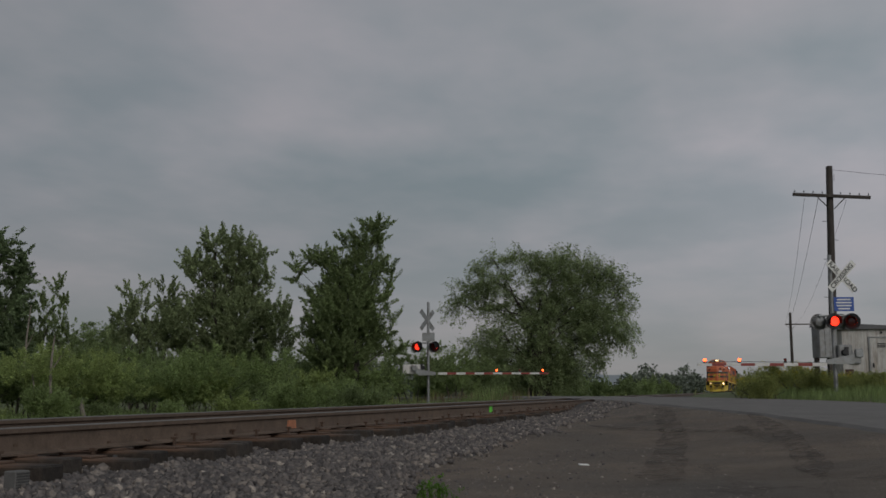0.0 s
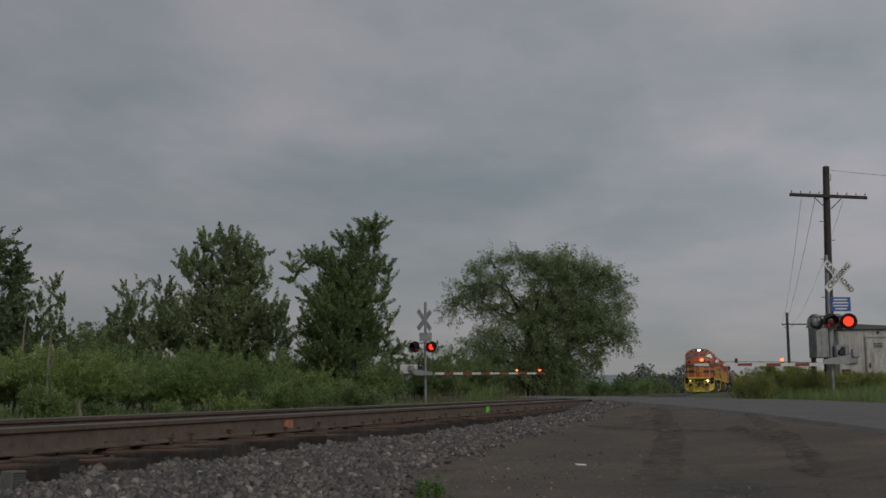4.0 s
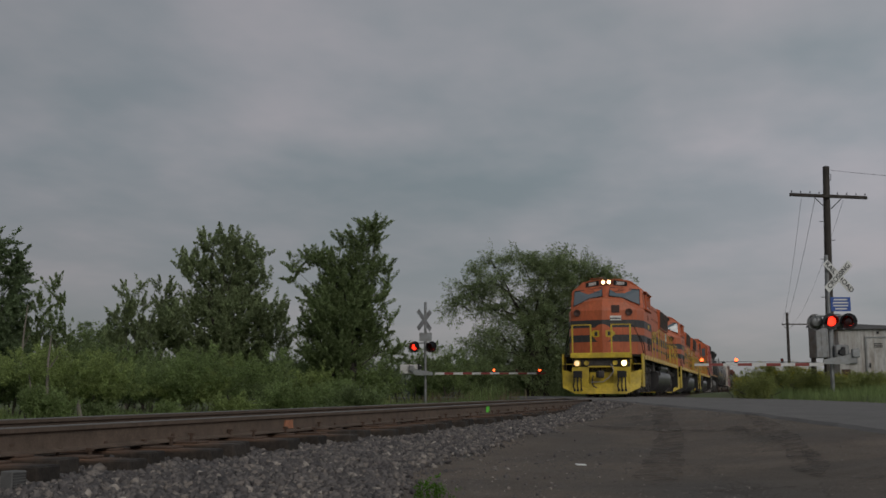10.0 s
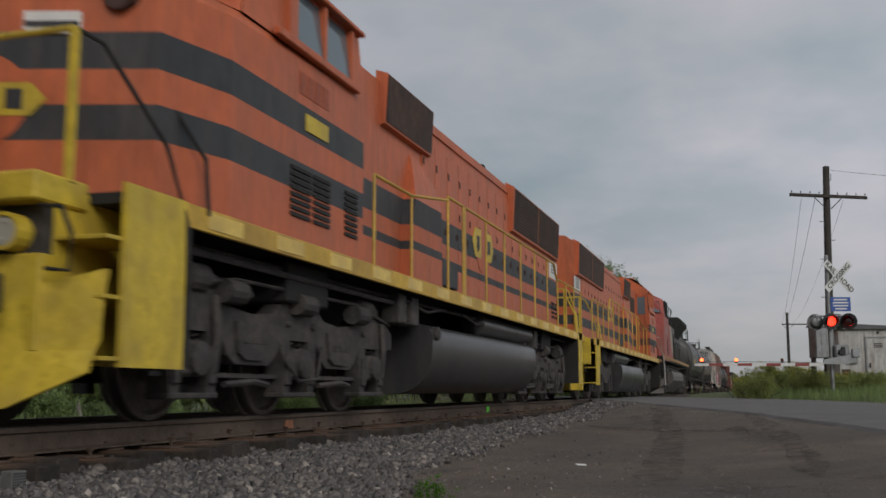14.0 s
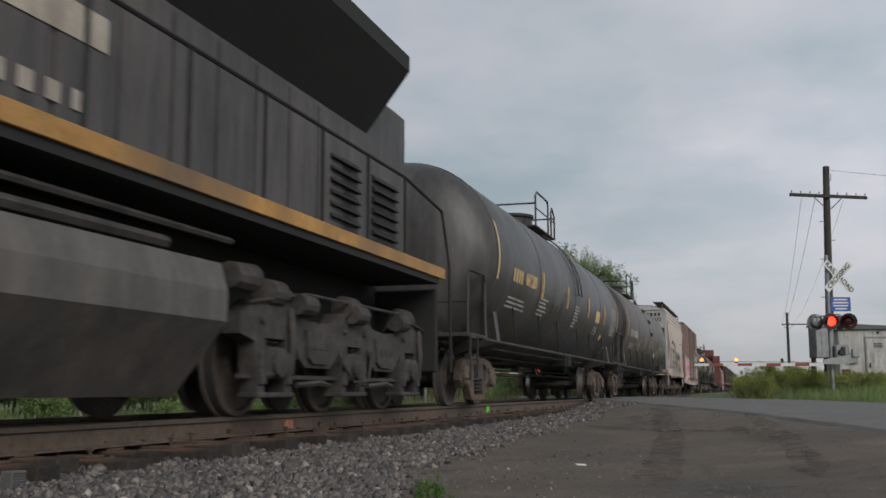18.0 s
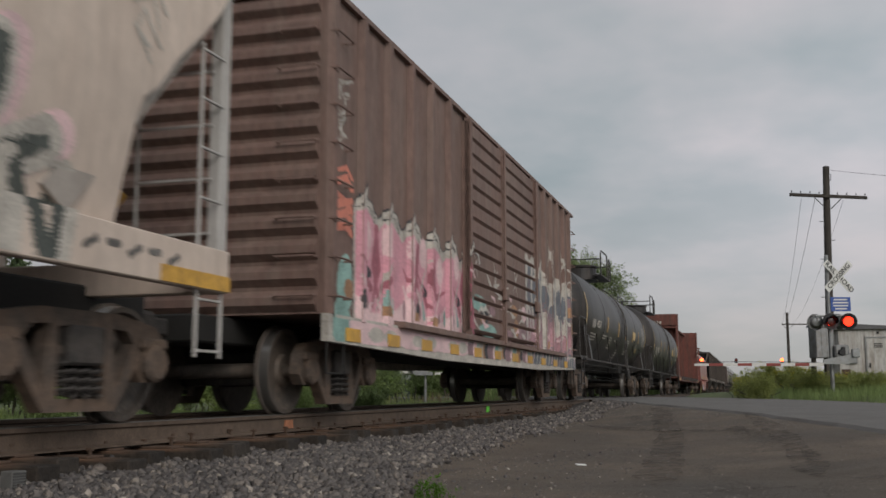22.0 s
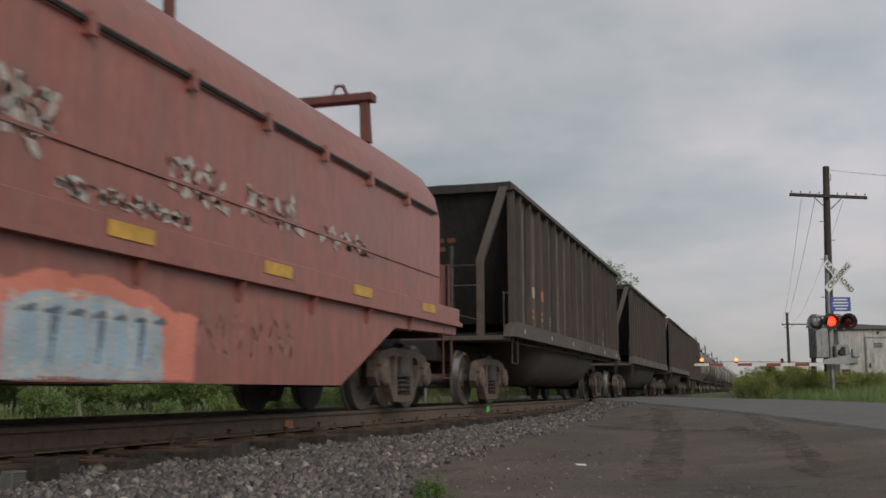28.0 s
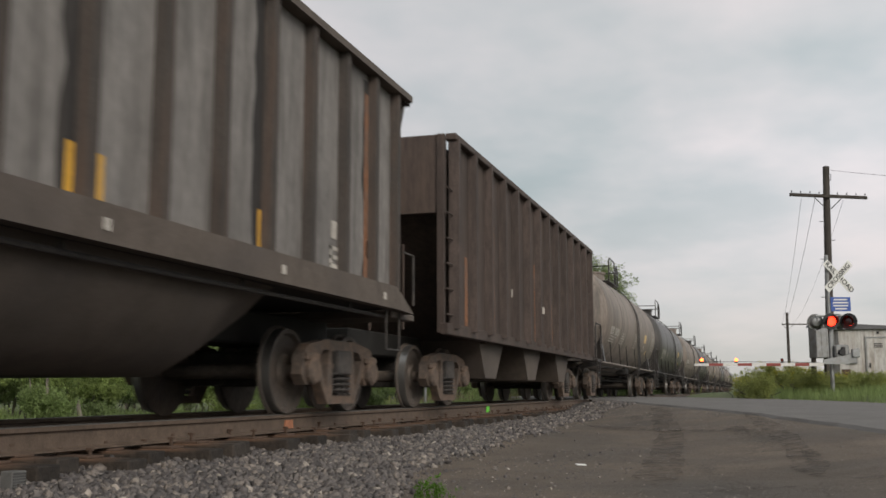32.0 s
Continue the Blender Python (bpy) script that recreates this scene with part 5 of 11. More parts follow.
# ---------------------------------------------------------------- train: paint and shared running gear
M.update(
    orange=mat("orange_paint", (0.50, 0.122, 0.048), 0.5, var=0.10, scale=1.2, bump=0.04, bscale=8, dirt=(0.30, 0.10, 0.05), dirt_amt=0.45, dirt_scale=1.5, streak=True),
    black=mat("black_stripe_paint", (0.035, 0.037, 0.04), 0.55, var=0.2, scale=1.5, bump=0.04, bscale=8, dirt=(0.07, 0.06, 0.055), dirt_amt=0.6, dirt_scale=1.5, streak=True),
    yellow=mat("yellow_paint", (0.60, 0.43, 0.040), 0.5, var=0.15, scale=2, bump=0.06, bscale=12, dirt=(0.24, 0.17, 0.05), dirt_amt=0.5, dirt_scale=3.0),
    radiator=mat("brown_radiator_screen", (0.070, 0.045, 0.036), 0.7, 0.2, var=0.35, scale=2.0, bump=0.3, bscale=60, dirt=(0.13, 0.07, 0.045), dirt_amt=0.6, dirt_scale=1.5),
    sill=mat("faded_yellow_sill", (0.58, 0.36, 0.05), 0.55, var=0.22, scale=1.6, bump=0.05, bscale=12, dirt=(0.26, 0.15, 0.05), dirt_amt=0.55, dirt_scale=1.2),
    fadedmark=mat("faded_lettering", (0.30, 0.075, 0.035), 0.6, var=0.3, scale=8, bump=0.03),
    sillbright=mat("reflective_yellow_strip", (0.72, 0.50, 0.10), 0.35, var=0.15, scale=2.5, bump=0.03, bscale=12, dirt=(0.34, 0.20, 0.06), dirt_amt=0.5, dirt_scale=2.0),
    grille=mat("dark_grille", (0.055, 0.028, 0.022), 0.7, var=0.2, scale=2, bump=0.5, bscale=45),
    tankgrey=mat("fuel_tank_grey", (0.092, 0.082, 0.074), 0.55, var=0.25, scale=1.0, bump=0.08, bscale=20, dirt=(0.16, 0.14, 0.125), dirt_amt=0.6, dirt_scale=0.9, streak=True),
    tankgloss=mat("fuel_tank_black", (0.032, 0.031, 0.032), 0.32, var=0.25, scale=1.0, bump=0.05, bscale=12, dirt=(0.075, 0.068, 0.062), dirt_amt=0.45, dirt_scale=0.8, streak=True),
    dullsill=mat("dull_orange_sill", (0.42, 0.22, 0.06), 0.6, var=0.25, scale=1.0, bump=0.05, dirt=(0.12, 0.085, 0.06), dirt_amt=0.8, dirt_scale=1.1),
    gear=mat("dusty_running_gear", (0.046, 0.042, 0.040), 0.75, 0.1, var=0.35, scale=4, bump=0.25, bscale=40, dirt=(0.095, 0.08, 0.07), dirt_amt=0.6, dirt_scale=3),
    truck=mat("truck_casting", (0.098, 0.078, 0.066), 0.85, 0.1, var=0.35, scale=4, bump=0.3, bscale=45, dirt=(0.20, 0.13, 0.09), dirt_amt=0.55, dirt_scale=3),
    wheel=mat("wheel_steel", (0.10, 0.085, 0.075), 0.7, 0.35, var=0.3, scale=5, bump=0.15, bscale=40, dirt=(0.17, 0.13, 0.10), dirt_amt=0.5, dirt_scale=4),
    tread=mat("polished_tread", (0.32, 0.31, 0.30), 0.35, 0.9, var=0.1, bump=0.03),
    dark=mat("underframe_black", (0.02, 0.019, 0.018), 0.85, var=0.3, scale=3, bump=0.2),
    white=mat("white_paint", (0.62, 0.60, 0.57), 0.6, var=0.12, scale=3, bump=0.04),
    lens=glow("headlight_glow", (1.0, 0.66, 0.30), 6.0),
    ditch=glow("ditch_light_glow", (1.0, 0.66, 0.30), 6.0),
    ditchdim=glow("ditch_light_dim", (1.0, 0.72, 0.40), 0.75),
    lampoff=mat("unlit_lens", (0.35, 0.33, 0.28), 0.15, var=0.05, bump=0.0, spec=0.8),
    pane=glass("window_glass", (0.10, 0.13, 0.15)),
    red=mat("red_orange_paint", (0.37, 0.066, 0.048), 0.5, var=0.10, scale=1.2, bump=0.04, bscale=8, dirt=(0.175, 0.085, 0.066), dirt_amt=0.7, dirt_scale=0.6),
    charcoal=mat("charcoal_paint", (0.062, 0.058, 0.058), 0.6, var=0.2, scale=1.2, bump=0.05, bscale=10, dirt=(0.13, 0.11, 0.10), dirt_amt=0.6, dirt_scale=1.2, streak=True),
    cream=mat("dusty_white_paint", (0.40, 0.35, 0.29), 0.65, var=0.15, scale=1.5, bump=0.05, dirt=(0.20, 0.16, 0.13), dirt_amt=0.6, dirt_scale=1.6, streak=True),
    amber=mat("amber_reflector", (0.60, 0.33, 0.045), 0.45, var=0.25, scale=6, bump=0.05, dirt=(0.30, 0.17, 0.05), dirt_amt=0.6, dirt_scale=3.0),
    steel=mat("bare_handrail", (0.33, 0.31, 0.29), 0.5, 0.3, var=0.2, scale=4, bump=0.05),
    plow=mat("plow_dark", (0.13, 0.12, 0.11), 0.7, 0.2, var=0.3, scale=2, bump=0.15, dirt=(0.07, 0.06, 0.05), dirt_amt=0.7, dirt_scale=2),
)
TRAIN = []     # thing, where its origin stands behind the train's nose at 12 s, turn about z, length for a turned one
WHEELS = []    # turning wheelsets: object, radius, place along the train
GEAR = {}
DITCH = []      # the lead locomotive's ditch lights: object, place, whether it is the one on the road's side


def ribbon(bm, pts, w, x, thick=0.004, mi=0):
    """A flat stroke on the side of a car: points are (y, z)."""
    pts = [Vector((p[0], p[1])) for p in pts]
    Lf, Rt = [], []
    for i, p in enumerate(pts):
        t = (pts[min(i + 1, len(pts) - 1)] - pts[max(i - 1, 0)])
        t = t.normalized() if t.length > 1e-6 else Vector((1, 0))
        n = Vector((-t.y, t.x)) * (w[i] if isinstance(w, (list, tuple)) else w) / 2
        Lf.append(bm.verts.new((x, *(p + n)))); Rt.append(bm.verts.new((x, *(p - n))))
    for i in range(len(pts) - 1):
        bm.faces.new((Lf[i], Rt[i], Rt[i + 1], Lf[i + 1])).material_index = mi


def letters(bm, x, y0, z0, n, w, h, gap=0.25, rng=None, mi=0):
    """A row of plain upright bars, one for each character that cannot be told."""
    for i in range(n):
        y = y0 + i * w * (1 + gap)
        box(bm, x - 0.002, x + 0.004, y, y + w, z0, z0 + h, mi=mi)


def lines(bm, x, y0, z0, n, w, h, step, seed=0, mi=0):
    """Rows of small lettering as plain bars."""
    rng = random.Random(seed)
    for i in range(n):
        z = z0 - i * step
        box(bm, x - 0.002, x + 0.004, y0 + rng.uniform(0, 0.05), y0 + w * rng.uniform(0.6, 1.0), z - h, z, mi=mi)


def wheel_mesh(r):
    bm = bmesh.new()
    for s in (1, -1):
        prof = [(0.685, 0.10), (0.685, r - 0.10), (0.680, r - 0.06), (0.678, r + 0.028), (0.703, r + 0.028), (0.716, r + 0.004), (0.815, r - 0.006), (0.818, r - 0.05),
                (0.770, r - 0.075), (0.750, r * 0.62), (0.762, r * 0.40), (0.80, 0.16), (0.80, 0.09)]
        rings = lathe(bm, [(s * a, b) for a, b in prof], "x", seg=36)
        for f in {f for v in rings[5] for f in v.link_faces} & {f for v in rings[6] for f in v.link_faces}:
            f.material_index = 1
    lathe(bm, [(-1.0, 0.075), (-0.7, 0.085), (0.7, 0.085), (1.0, 0.075)], "x", seg=12)
    # bolts on the axle end and a chalk mark show that it turns
    for k in range(3):
        a = 2 * math.pi * k / 3
        box(bm, 1.0, 1.03, 0.05 * math.cos(a) - 0.012, 0.05 * math.cos(a) + 0.012, 0.05 * math.sin(a) - 0.012, 0.05 * math.sin(a) + 0.012)
    return bm


def wheelset(truck, y, z=0.457, r=0.457):
    key = ("wheel", r)
    if key not in GEAR:
        ob = part("wheelset", wheel_mesh(r), [M["wheel"], M["tread"]], truck)
        sharp(ob, 35)
        GEAR[key] = ob
    else:
        ob = share(GEAR[key], "wheelset", truck)
    ob.matrix_basis = pose(0, y, z)
    WHEELS.append((ob, r, y, z, truck))
    return ob


def coil(bm, x, y, z0, z1, R, r, turns):
    n = int(turns * 9)
    pts = [(x + R * math.cos(2 * math.pi * i / 9), y + R * math.sin(2 * math.pi * i / 9), z0 + (z1 - z0) * i / n) for i in range(n + 1)]
    tube(bm, pts, r, 5)


def pierced(rim, gaps, x0, x1):
    """A thick plate with openings: outlines are (y, z)."""
    bm = bmesh.new()
    es = []
    for loop in [rim] + gaps:
        vs = [bm.verts.new((x0, *p)) for p in loop]
        es += [bm.edges.new((vs[i], vs[(i + 1) % len(vs)])) for i in range(len(vs))]
    bmesh.ops.triangle_fill(bm, use_beauty=True, use_dissolve=False, edges=es)
    r = bmesh.ops.extrude_face_region(bm, geom=list(bm.faces))
    for v in r["geom"]:
        if isinstance(v, bmesh.types.BMVert):
            v.co.x = x1
    bmesh.ops.recalc_face_normals(bm, faces=bm.faces)
    return bm


def freight_truck(car, y):
    """A two-axle truck: bolster, two cast sideframes with springs, two wheelsets."""
    if "bolster" not in GEAR:
        bm = bmesh.new()
        box(bm, -1.12, 1.12, -0.2, 0.2, 0.42, 0.70, 0.02)
        lathe(bm, [(0.70, 0.22), (0.80, 0.22)], "z", seg=16)
        for s in (1, -1):
            box(bm, -0.7, 0.7, s * 0.42 - 0.05, s * 0.42 + 0.05, 0.30, 0.42, 0.01)
        GEAR["bolster"] = tr = part("truck", bm, M["gear"], car)
        x0, x1 = 0.95, 1.07
        rim = [(-1.06, 0.62), (-1.10, 0.42), (-1.0, 0.31), (-0.74, 0.31), (-0.66, 0.42), (-0.40, 0.10), (0.40, 0.10), (0.66, 0.42), (0.74, 0.31), (1.0, 0.31), (1.10, 0.42), (1.06, 0.62),
               (0.92, 0.74), (0.45, 0.81), (-0.45, 0.81), (-0.92, 0.74)]
        gaps = [[(-0.27, 0.19), (0.27, 0.19), (0.27, 0.69), (-0.27, 0.69)]]
        gaps += [[(s * 0.36, 0.70), (s * 0.54, 0.69), (s * 0.63, 0.60), (s * 0.42, 0.25)] for s in (1, -1)]
        f1 = sharp(part("sideframe", pierced(rim, gaps, x0, x1), M["truck"], tr), 30)
        bm = bmesh.new()
        lathe(bm, [(x0 - 0.04, 0.15), (x1 + 0.05, 0.15), (x1 + 0.08, 0.12), (x1 + 0.085, 0.03)], "x", c=(0, 0, 0.457), seg=14)
        box(bm, x0 - 0.02, x1 + 0.05, -0.17, 0.17, 0.56, 0.65, 0.02)
        GEAR["cap"] = part("bearing_cap", bm, M["truck"], tr)
        bm = bmesh.new()
        coil(bm, 0, 0, 0.2, 0.47, 0.066, 0.017, 4.5)
        GEAR["spring"] = part("spring", bm, M["gear"], tr)
        bm = bmesh.new()
        box(bm, 0.90, 1.06, -0.22, 0.22, 0.48, 0.56, 0.02)
        GEAR["wedge"] = part("bolster_end", bm, M["truck"], tr)
        GEAR["frame"] = f1
        fresh = True
    else:
        tr = share(GEAR["bolster"], "truck", car)
        fresh = False
    tr.matrix_basis = pose(0, y, 0)
    for k, turn in enumerate((0, 180)):
        flip = pose(0, 0, 0, 0, 0, turn)
        todo = [("frame", "sideframe", flip), ("wedge", "bolster_end", flip)]
        todo += [("cap", "bearing_cap", flip @ pose(0, q, 0)) for q in (-0.865, 0.865)]
        todo += [("spring", "spring", flip @ pose(1.04, q, 0)) for q in (-0.15, 0.0, 0.15)]
        done = set()
        for key, nm, m in todo:
            if fresh and k == 0 and key not in done:
                GEAR[key].matrix_basis = m
                done.add(key)
            else:
                share(GEAR[key], nm, tr, m)
    for s in (-0.865, 0.865):
        wheelset(tr, s)
    return tr


def loco_truck(car, ys):
    """A three-axle power truck with its cast frame, coils, journals, brake cylinders."""
    mid = ys[1]
    a, b = ys[0] - mid, ys[2] - mid
    key = ("loco", round(a, 2), round(b, 2))
    if key not in GEAR:
        bm = bmesh.new()
        box(bm, -1.0, 1.0, -0.35, 0.35, 0.5, 1.0, 0.03)
        box(bm, -0.6, 0.6, a, b, 0.32, 0.7, 0.03)
        tr = part("truck", bm, M["dark"], car)
        bm = bmesh.new()
        x0, x1 = 1.02, 1.20
        # arches over the journal boxes, legs beside them, deep bowls between the axles
        up = [(a - 0.72, 0.95)]
        for y in (a, 0, b):
            up += [(y - 0.42, 1.10), (y + 0.42, 1.10)]
            if y != b:
                up += [(y + 0.60, 0.98), ((y + (0 if y == a else b)) / 2, 0.94), ((0 if y == a else b) - 0.60, 0.98)]
        up += [(b + 0.72, 0.95), (b + 0.72, 0.76)]
        for y in (b, 0, a):
            up += [(y + 0.42, 0.74), (y + 0.36, 0.22), (y + 0.22, 0.22), (y + 0.21, 0.74), (y - 0.21, 0.74), (y - 0.22, 0.22), (y - 0.36, 0.22), (y - 0.42, 0.70)]
            if y != a:
                lo = 0 if y == b else a
                up += [(y - 0.56, 0.56), (y - 0.70, 0.48), (lo + 0.70, 0.48), (lo + 0.56, 0.56)]
        up += [(a - 0.72, 0.76)]
        prism(bm, up, "x", x0, x1)
        bmesh.ops.recalc_face_normals(bm, faces=bm.faces)
        fr = part("sideframe", bm, M["gear"], tr)
        bm = bmesh.new()
        for y in (a, 0, b):
            box(bm, x0 - 0.03, x1 + 0.03, y - 0.17, y + 0.17, 0.36, 0.66, 0.03)
            lathe(bm, [(x1, 0.15), (x1 + 0.08, 0.14), (x1 + 0.10, 0.05)], "x", c=(0, y, 0.51), seg=14)
            for s in (1, -1):
                coil(bm, x1 - 0.09, y + s * 0.10, 0.66, 0.84, 0.05, 0.014, 3.5)
        bmesh.ops.recalc_face_normals(bm, faces=bm.faces)
        jb = loose("journal_box", bm, M["gear"], tr)
        bm = bmesh.new()
        for y in (a + 0.55, 0.0, b - 0.55):
            lathe(bm, [(y - 0.22, 0.02), (y - 0.22, 0.11), (y + 0.12, 0.11), (y + 0.16, 0.05), (y + 0.30, 0.03)], "y", c=(x1 + 0.06, 0, 1.10), seg=12)
        for y in (a, b):
            tube(bm, [(x1 + 0.02, y + 0.29, 0.40), (x1 + 0.05, y + 0.29, 0.70), (x1 + 0.02, y + 0.29, 1.05)], 0.04, 8)
        tube(bm, [(x1 + 0.02, a - 0.6, 1.05), (x1 + 0.05, a + 0.6, 1.22), (x1 + 0.05, b - 0.6, 1.22), (x1 + 0.02, b + 0.6, 1.05)], 0.018, 6)
        tube(bm, [(x1 + 0.03, -0.5, 0.62), (x1 + 0.09, -0.2, 0.34), (x1 + 0.09, 0.25, 0.36), (x1 + 0.03, 0.5, 0.7)], 0.016, 6)
        br = loose("brake_rod", bm, M["gear"], tr)
        bm = bmesh.new()
        for y in (a, 0, b):
            for s in (1, -1):
                box(bm, x1 - 0.03, x1 + 0.035, y + s * 0.29 - 0.05, y + s * 0.29 + 0.05, 0.30, 0.62, 0.01)
                lathe(bm, [(x1 - 0.02, 0.035), (x1 + 0.03, 0.035), (x1 + 0.045, 0.02)], "x", c=(0, y + s * 0.30, 0.90), seg=8)
        for m in (a / 2, b / 2):
            for k in (-0.17, 0, 0.17):
                box(bm, x1 + 0.03, x1 + 0.05, m + k - 0.035, m + k + 0.035, 0.67, 0.74, 0.005)
            tube(bm, [(x1 - 0.05, m - 0.42, 0.30), (x1 + 0.02, m, 0.33), (x1 - 0.05, m + 0.42, 0.30)], 0.03, 6)
        for y in (a + 0.10, 0.0, b - 0.10):
            lathe(bm, [(y - 0.30, 0.03), (y - 0.28, 0.13), (y + 0.02, 0.13), (y + 0.06, 0.08), (y + 0.26, 0.06)], "y", c=(x1 - 0.04, 0, 1.18), seg=14)
        for y in (a, 0, b):
            box(bm, x0 - 0.02, x1 + 0.02, y - 0.38, y + 0.38, 0.18, 0.23, 0.01)
        for m in (a / 2, b / 2):
            prism(bm, [(m - 0.36, 0.86), (m + 0.36, 0.86), (m + 0.30, 0.58), (m + 0.18, 0.52), (m - 0.18, 0.52), (m - 0.30, 0.58)], "x", x1 - 0.02, x1 + 0.035)
        box(bm, x0 + 0.05, x1 - 0.06, a - 0.55, b + 0.55, 0.36, 0.40)
        bmesh.ops.recalc_face_normals(bm, faces=bm.faces)
        br += loose("truck_fitting", bm, M["gear"], tr)
        GEAR[key] = (tr, fr, jb, br)
    else:
        T, fr, jb, br = GEAR[key]
        tr = share(T, "truck", car)
        share(fr, "sideframe", tr)
        for q in jb:
            share(q, "journal_box", tr)
        for q in br:
            share(q, "brake_rod", tr)
    T, fr, jb, br = GEAR[key]
    tr.matrix_basis = pose(0, mid, 0)
    # the far side mirrors the near one closely enough to be its half turn
    if abs(a + b) < 0.4:
        share(fr, "sideframe", tr, pose(0, 0, 0, 0, 0, 180))
    for y in (a, 0, b):
        wheelset(tr, y, 0.508, 0.508)
    return tr


def coupler(car, y, s):
    """A knuckle coupler with its air hose; s is +1 towards the train's rear."""
    if "coupler" not in GEAR:
        bm = bmesh.new()
        box(bm, -0.09, 0.09, -0.5, 0.25, 0.78, 0.95, 0.02)
        box(bm, -0.16, 0.06, 0.25, 0.52, 0.72, 1.0, 0.04)
        box(bm, 0.06, 0.15, 0.22, 0.40, 0.74, 0.98, 0.03)
        tube(bm, [(0.32, -0.1, 0.82), (0.34, 0.1, 0.62), (0.26, 0.35, 0.42), (0.12, 0.55, 0.36)], 0.022, 6)
        ob = part("coupler", bm, M["gear"], car)
        GEAR["coupler"] = ob
    else:
        ob = share(GEAR["coupler"], "coupler", car)
    ob.matrix_basis = pose(0, y, 0, 0, 0, 0 if s > 0 else 180)
    return ob


def handrail(bm, x, ys, z0, z1, r=0.021, post=0.019):
    for y in ys:
        tube(bm, [(x, y, z0), (x, y, z1)], post, 6)
    tube(bm, [(x, ys[0], z1), (x, ys[-1], z1)], r, 6)


def ladder(bm, x, y0, y1, z0, z1, n, r=0.014):
    for i in range(n):
        z = z0 + (z1 - z0) * i / (n - 1)
        tube(bm, [(x - 0.08, y0, z), (x, y0, z), (x, y1, z), (x - 0.08, y1, z)], r, 5)
# ---------------------------------------------------------------- locomotives
LOCO_L = 20.05


def banded(z):
    """Orange with two black bands."""
    return 1 if 2.14 < z < 2.42 or 2.70 < z < 3.0 else 0


def stacked(bm, outline, levels, pick):
    """A plan outline pulled up through the levels, each course in its own paint."""
    rings = [[bm.verts.new((p[0], p[1], z)) for p in outline] for z in levels]
    n = len(outline)
    for k in range(len(levels) - 1):
        for i in range(n):
            f = bm.faces.new((rings[k][i], rings[k][(i + 1) % n], rings[k + 1][(i + 1) % n], rings[k + 1][i]))
            f.material_index = pick((levels[k] + levels[k + 1]) / 2)
    return rings


def quad(bm, a, b, c, d, mi=0):
    f = bm.faces.new([bm.verts.new(p) for p in (a, b, c, d)])
    f.material_index = mi
    return f


def raised(ob, z0, k):
    """The roofline lifted: everything on the thing above z0 stands k times as far over it."""
    for o in (ob, *ob.children_recursive):
        if o.matrix_basis != Matrix.Identity(4):
            o.data.transform(o.matrix_basis)
            o.matrix_basis = Matrix.Identity(4)
        for v in o.data.vertices:
            if v.co.z > z0:
                v.co.z = z0 + (v.co.z - z0) * k


def pushed_out(ob, nose, screen):
    """The front drawn forward: the nose by one length, the windscreens by another, the side windows not at all."""
    for o in (ob, *ob.children_recursive):
        for v in o.data.vertices:
            y = v.co.y
            v.co.y -= nose if y < 1.9 else nose + (screen - nose) * (y - 1.9) / 0.4 if y < 2.3 else screen if y < 2.65 else screen * max(0.0, 1 - (y - 2.65) / 0.25)


def facet(x):
    """How far the nose stands at x: it bows out to a ridge in the middle."""
    return 1.38 + 0.308 * abs(x)


def on_nose(bm, x0, x1, z0, z1, proud=0.02, mi=0):
    """A plate lying on the nose."""
    A = [bm.verts.new((x, facet(x) - proud, z)) for x, z in ((x0, z0), (x1, z0), (x1, z1), (x0, z1))]
    B = [bm.verts.new((x, facet(x) + 0.01, z)) for x, z in ((x0, z0), (x1, z0), (x1, z1), (x0, z1))]
    for q in ((A), (B)):
        bm.faces.new(q).material_index = mi
    for i in range(4):
        bm.faces.new((A[i], A[(i + 1) % 4], B[(i + 1) % 4], B[i])).material_index = mi


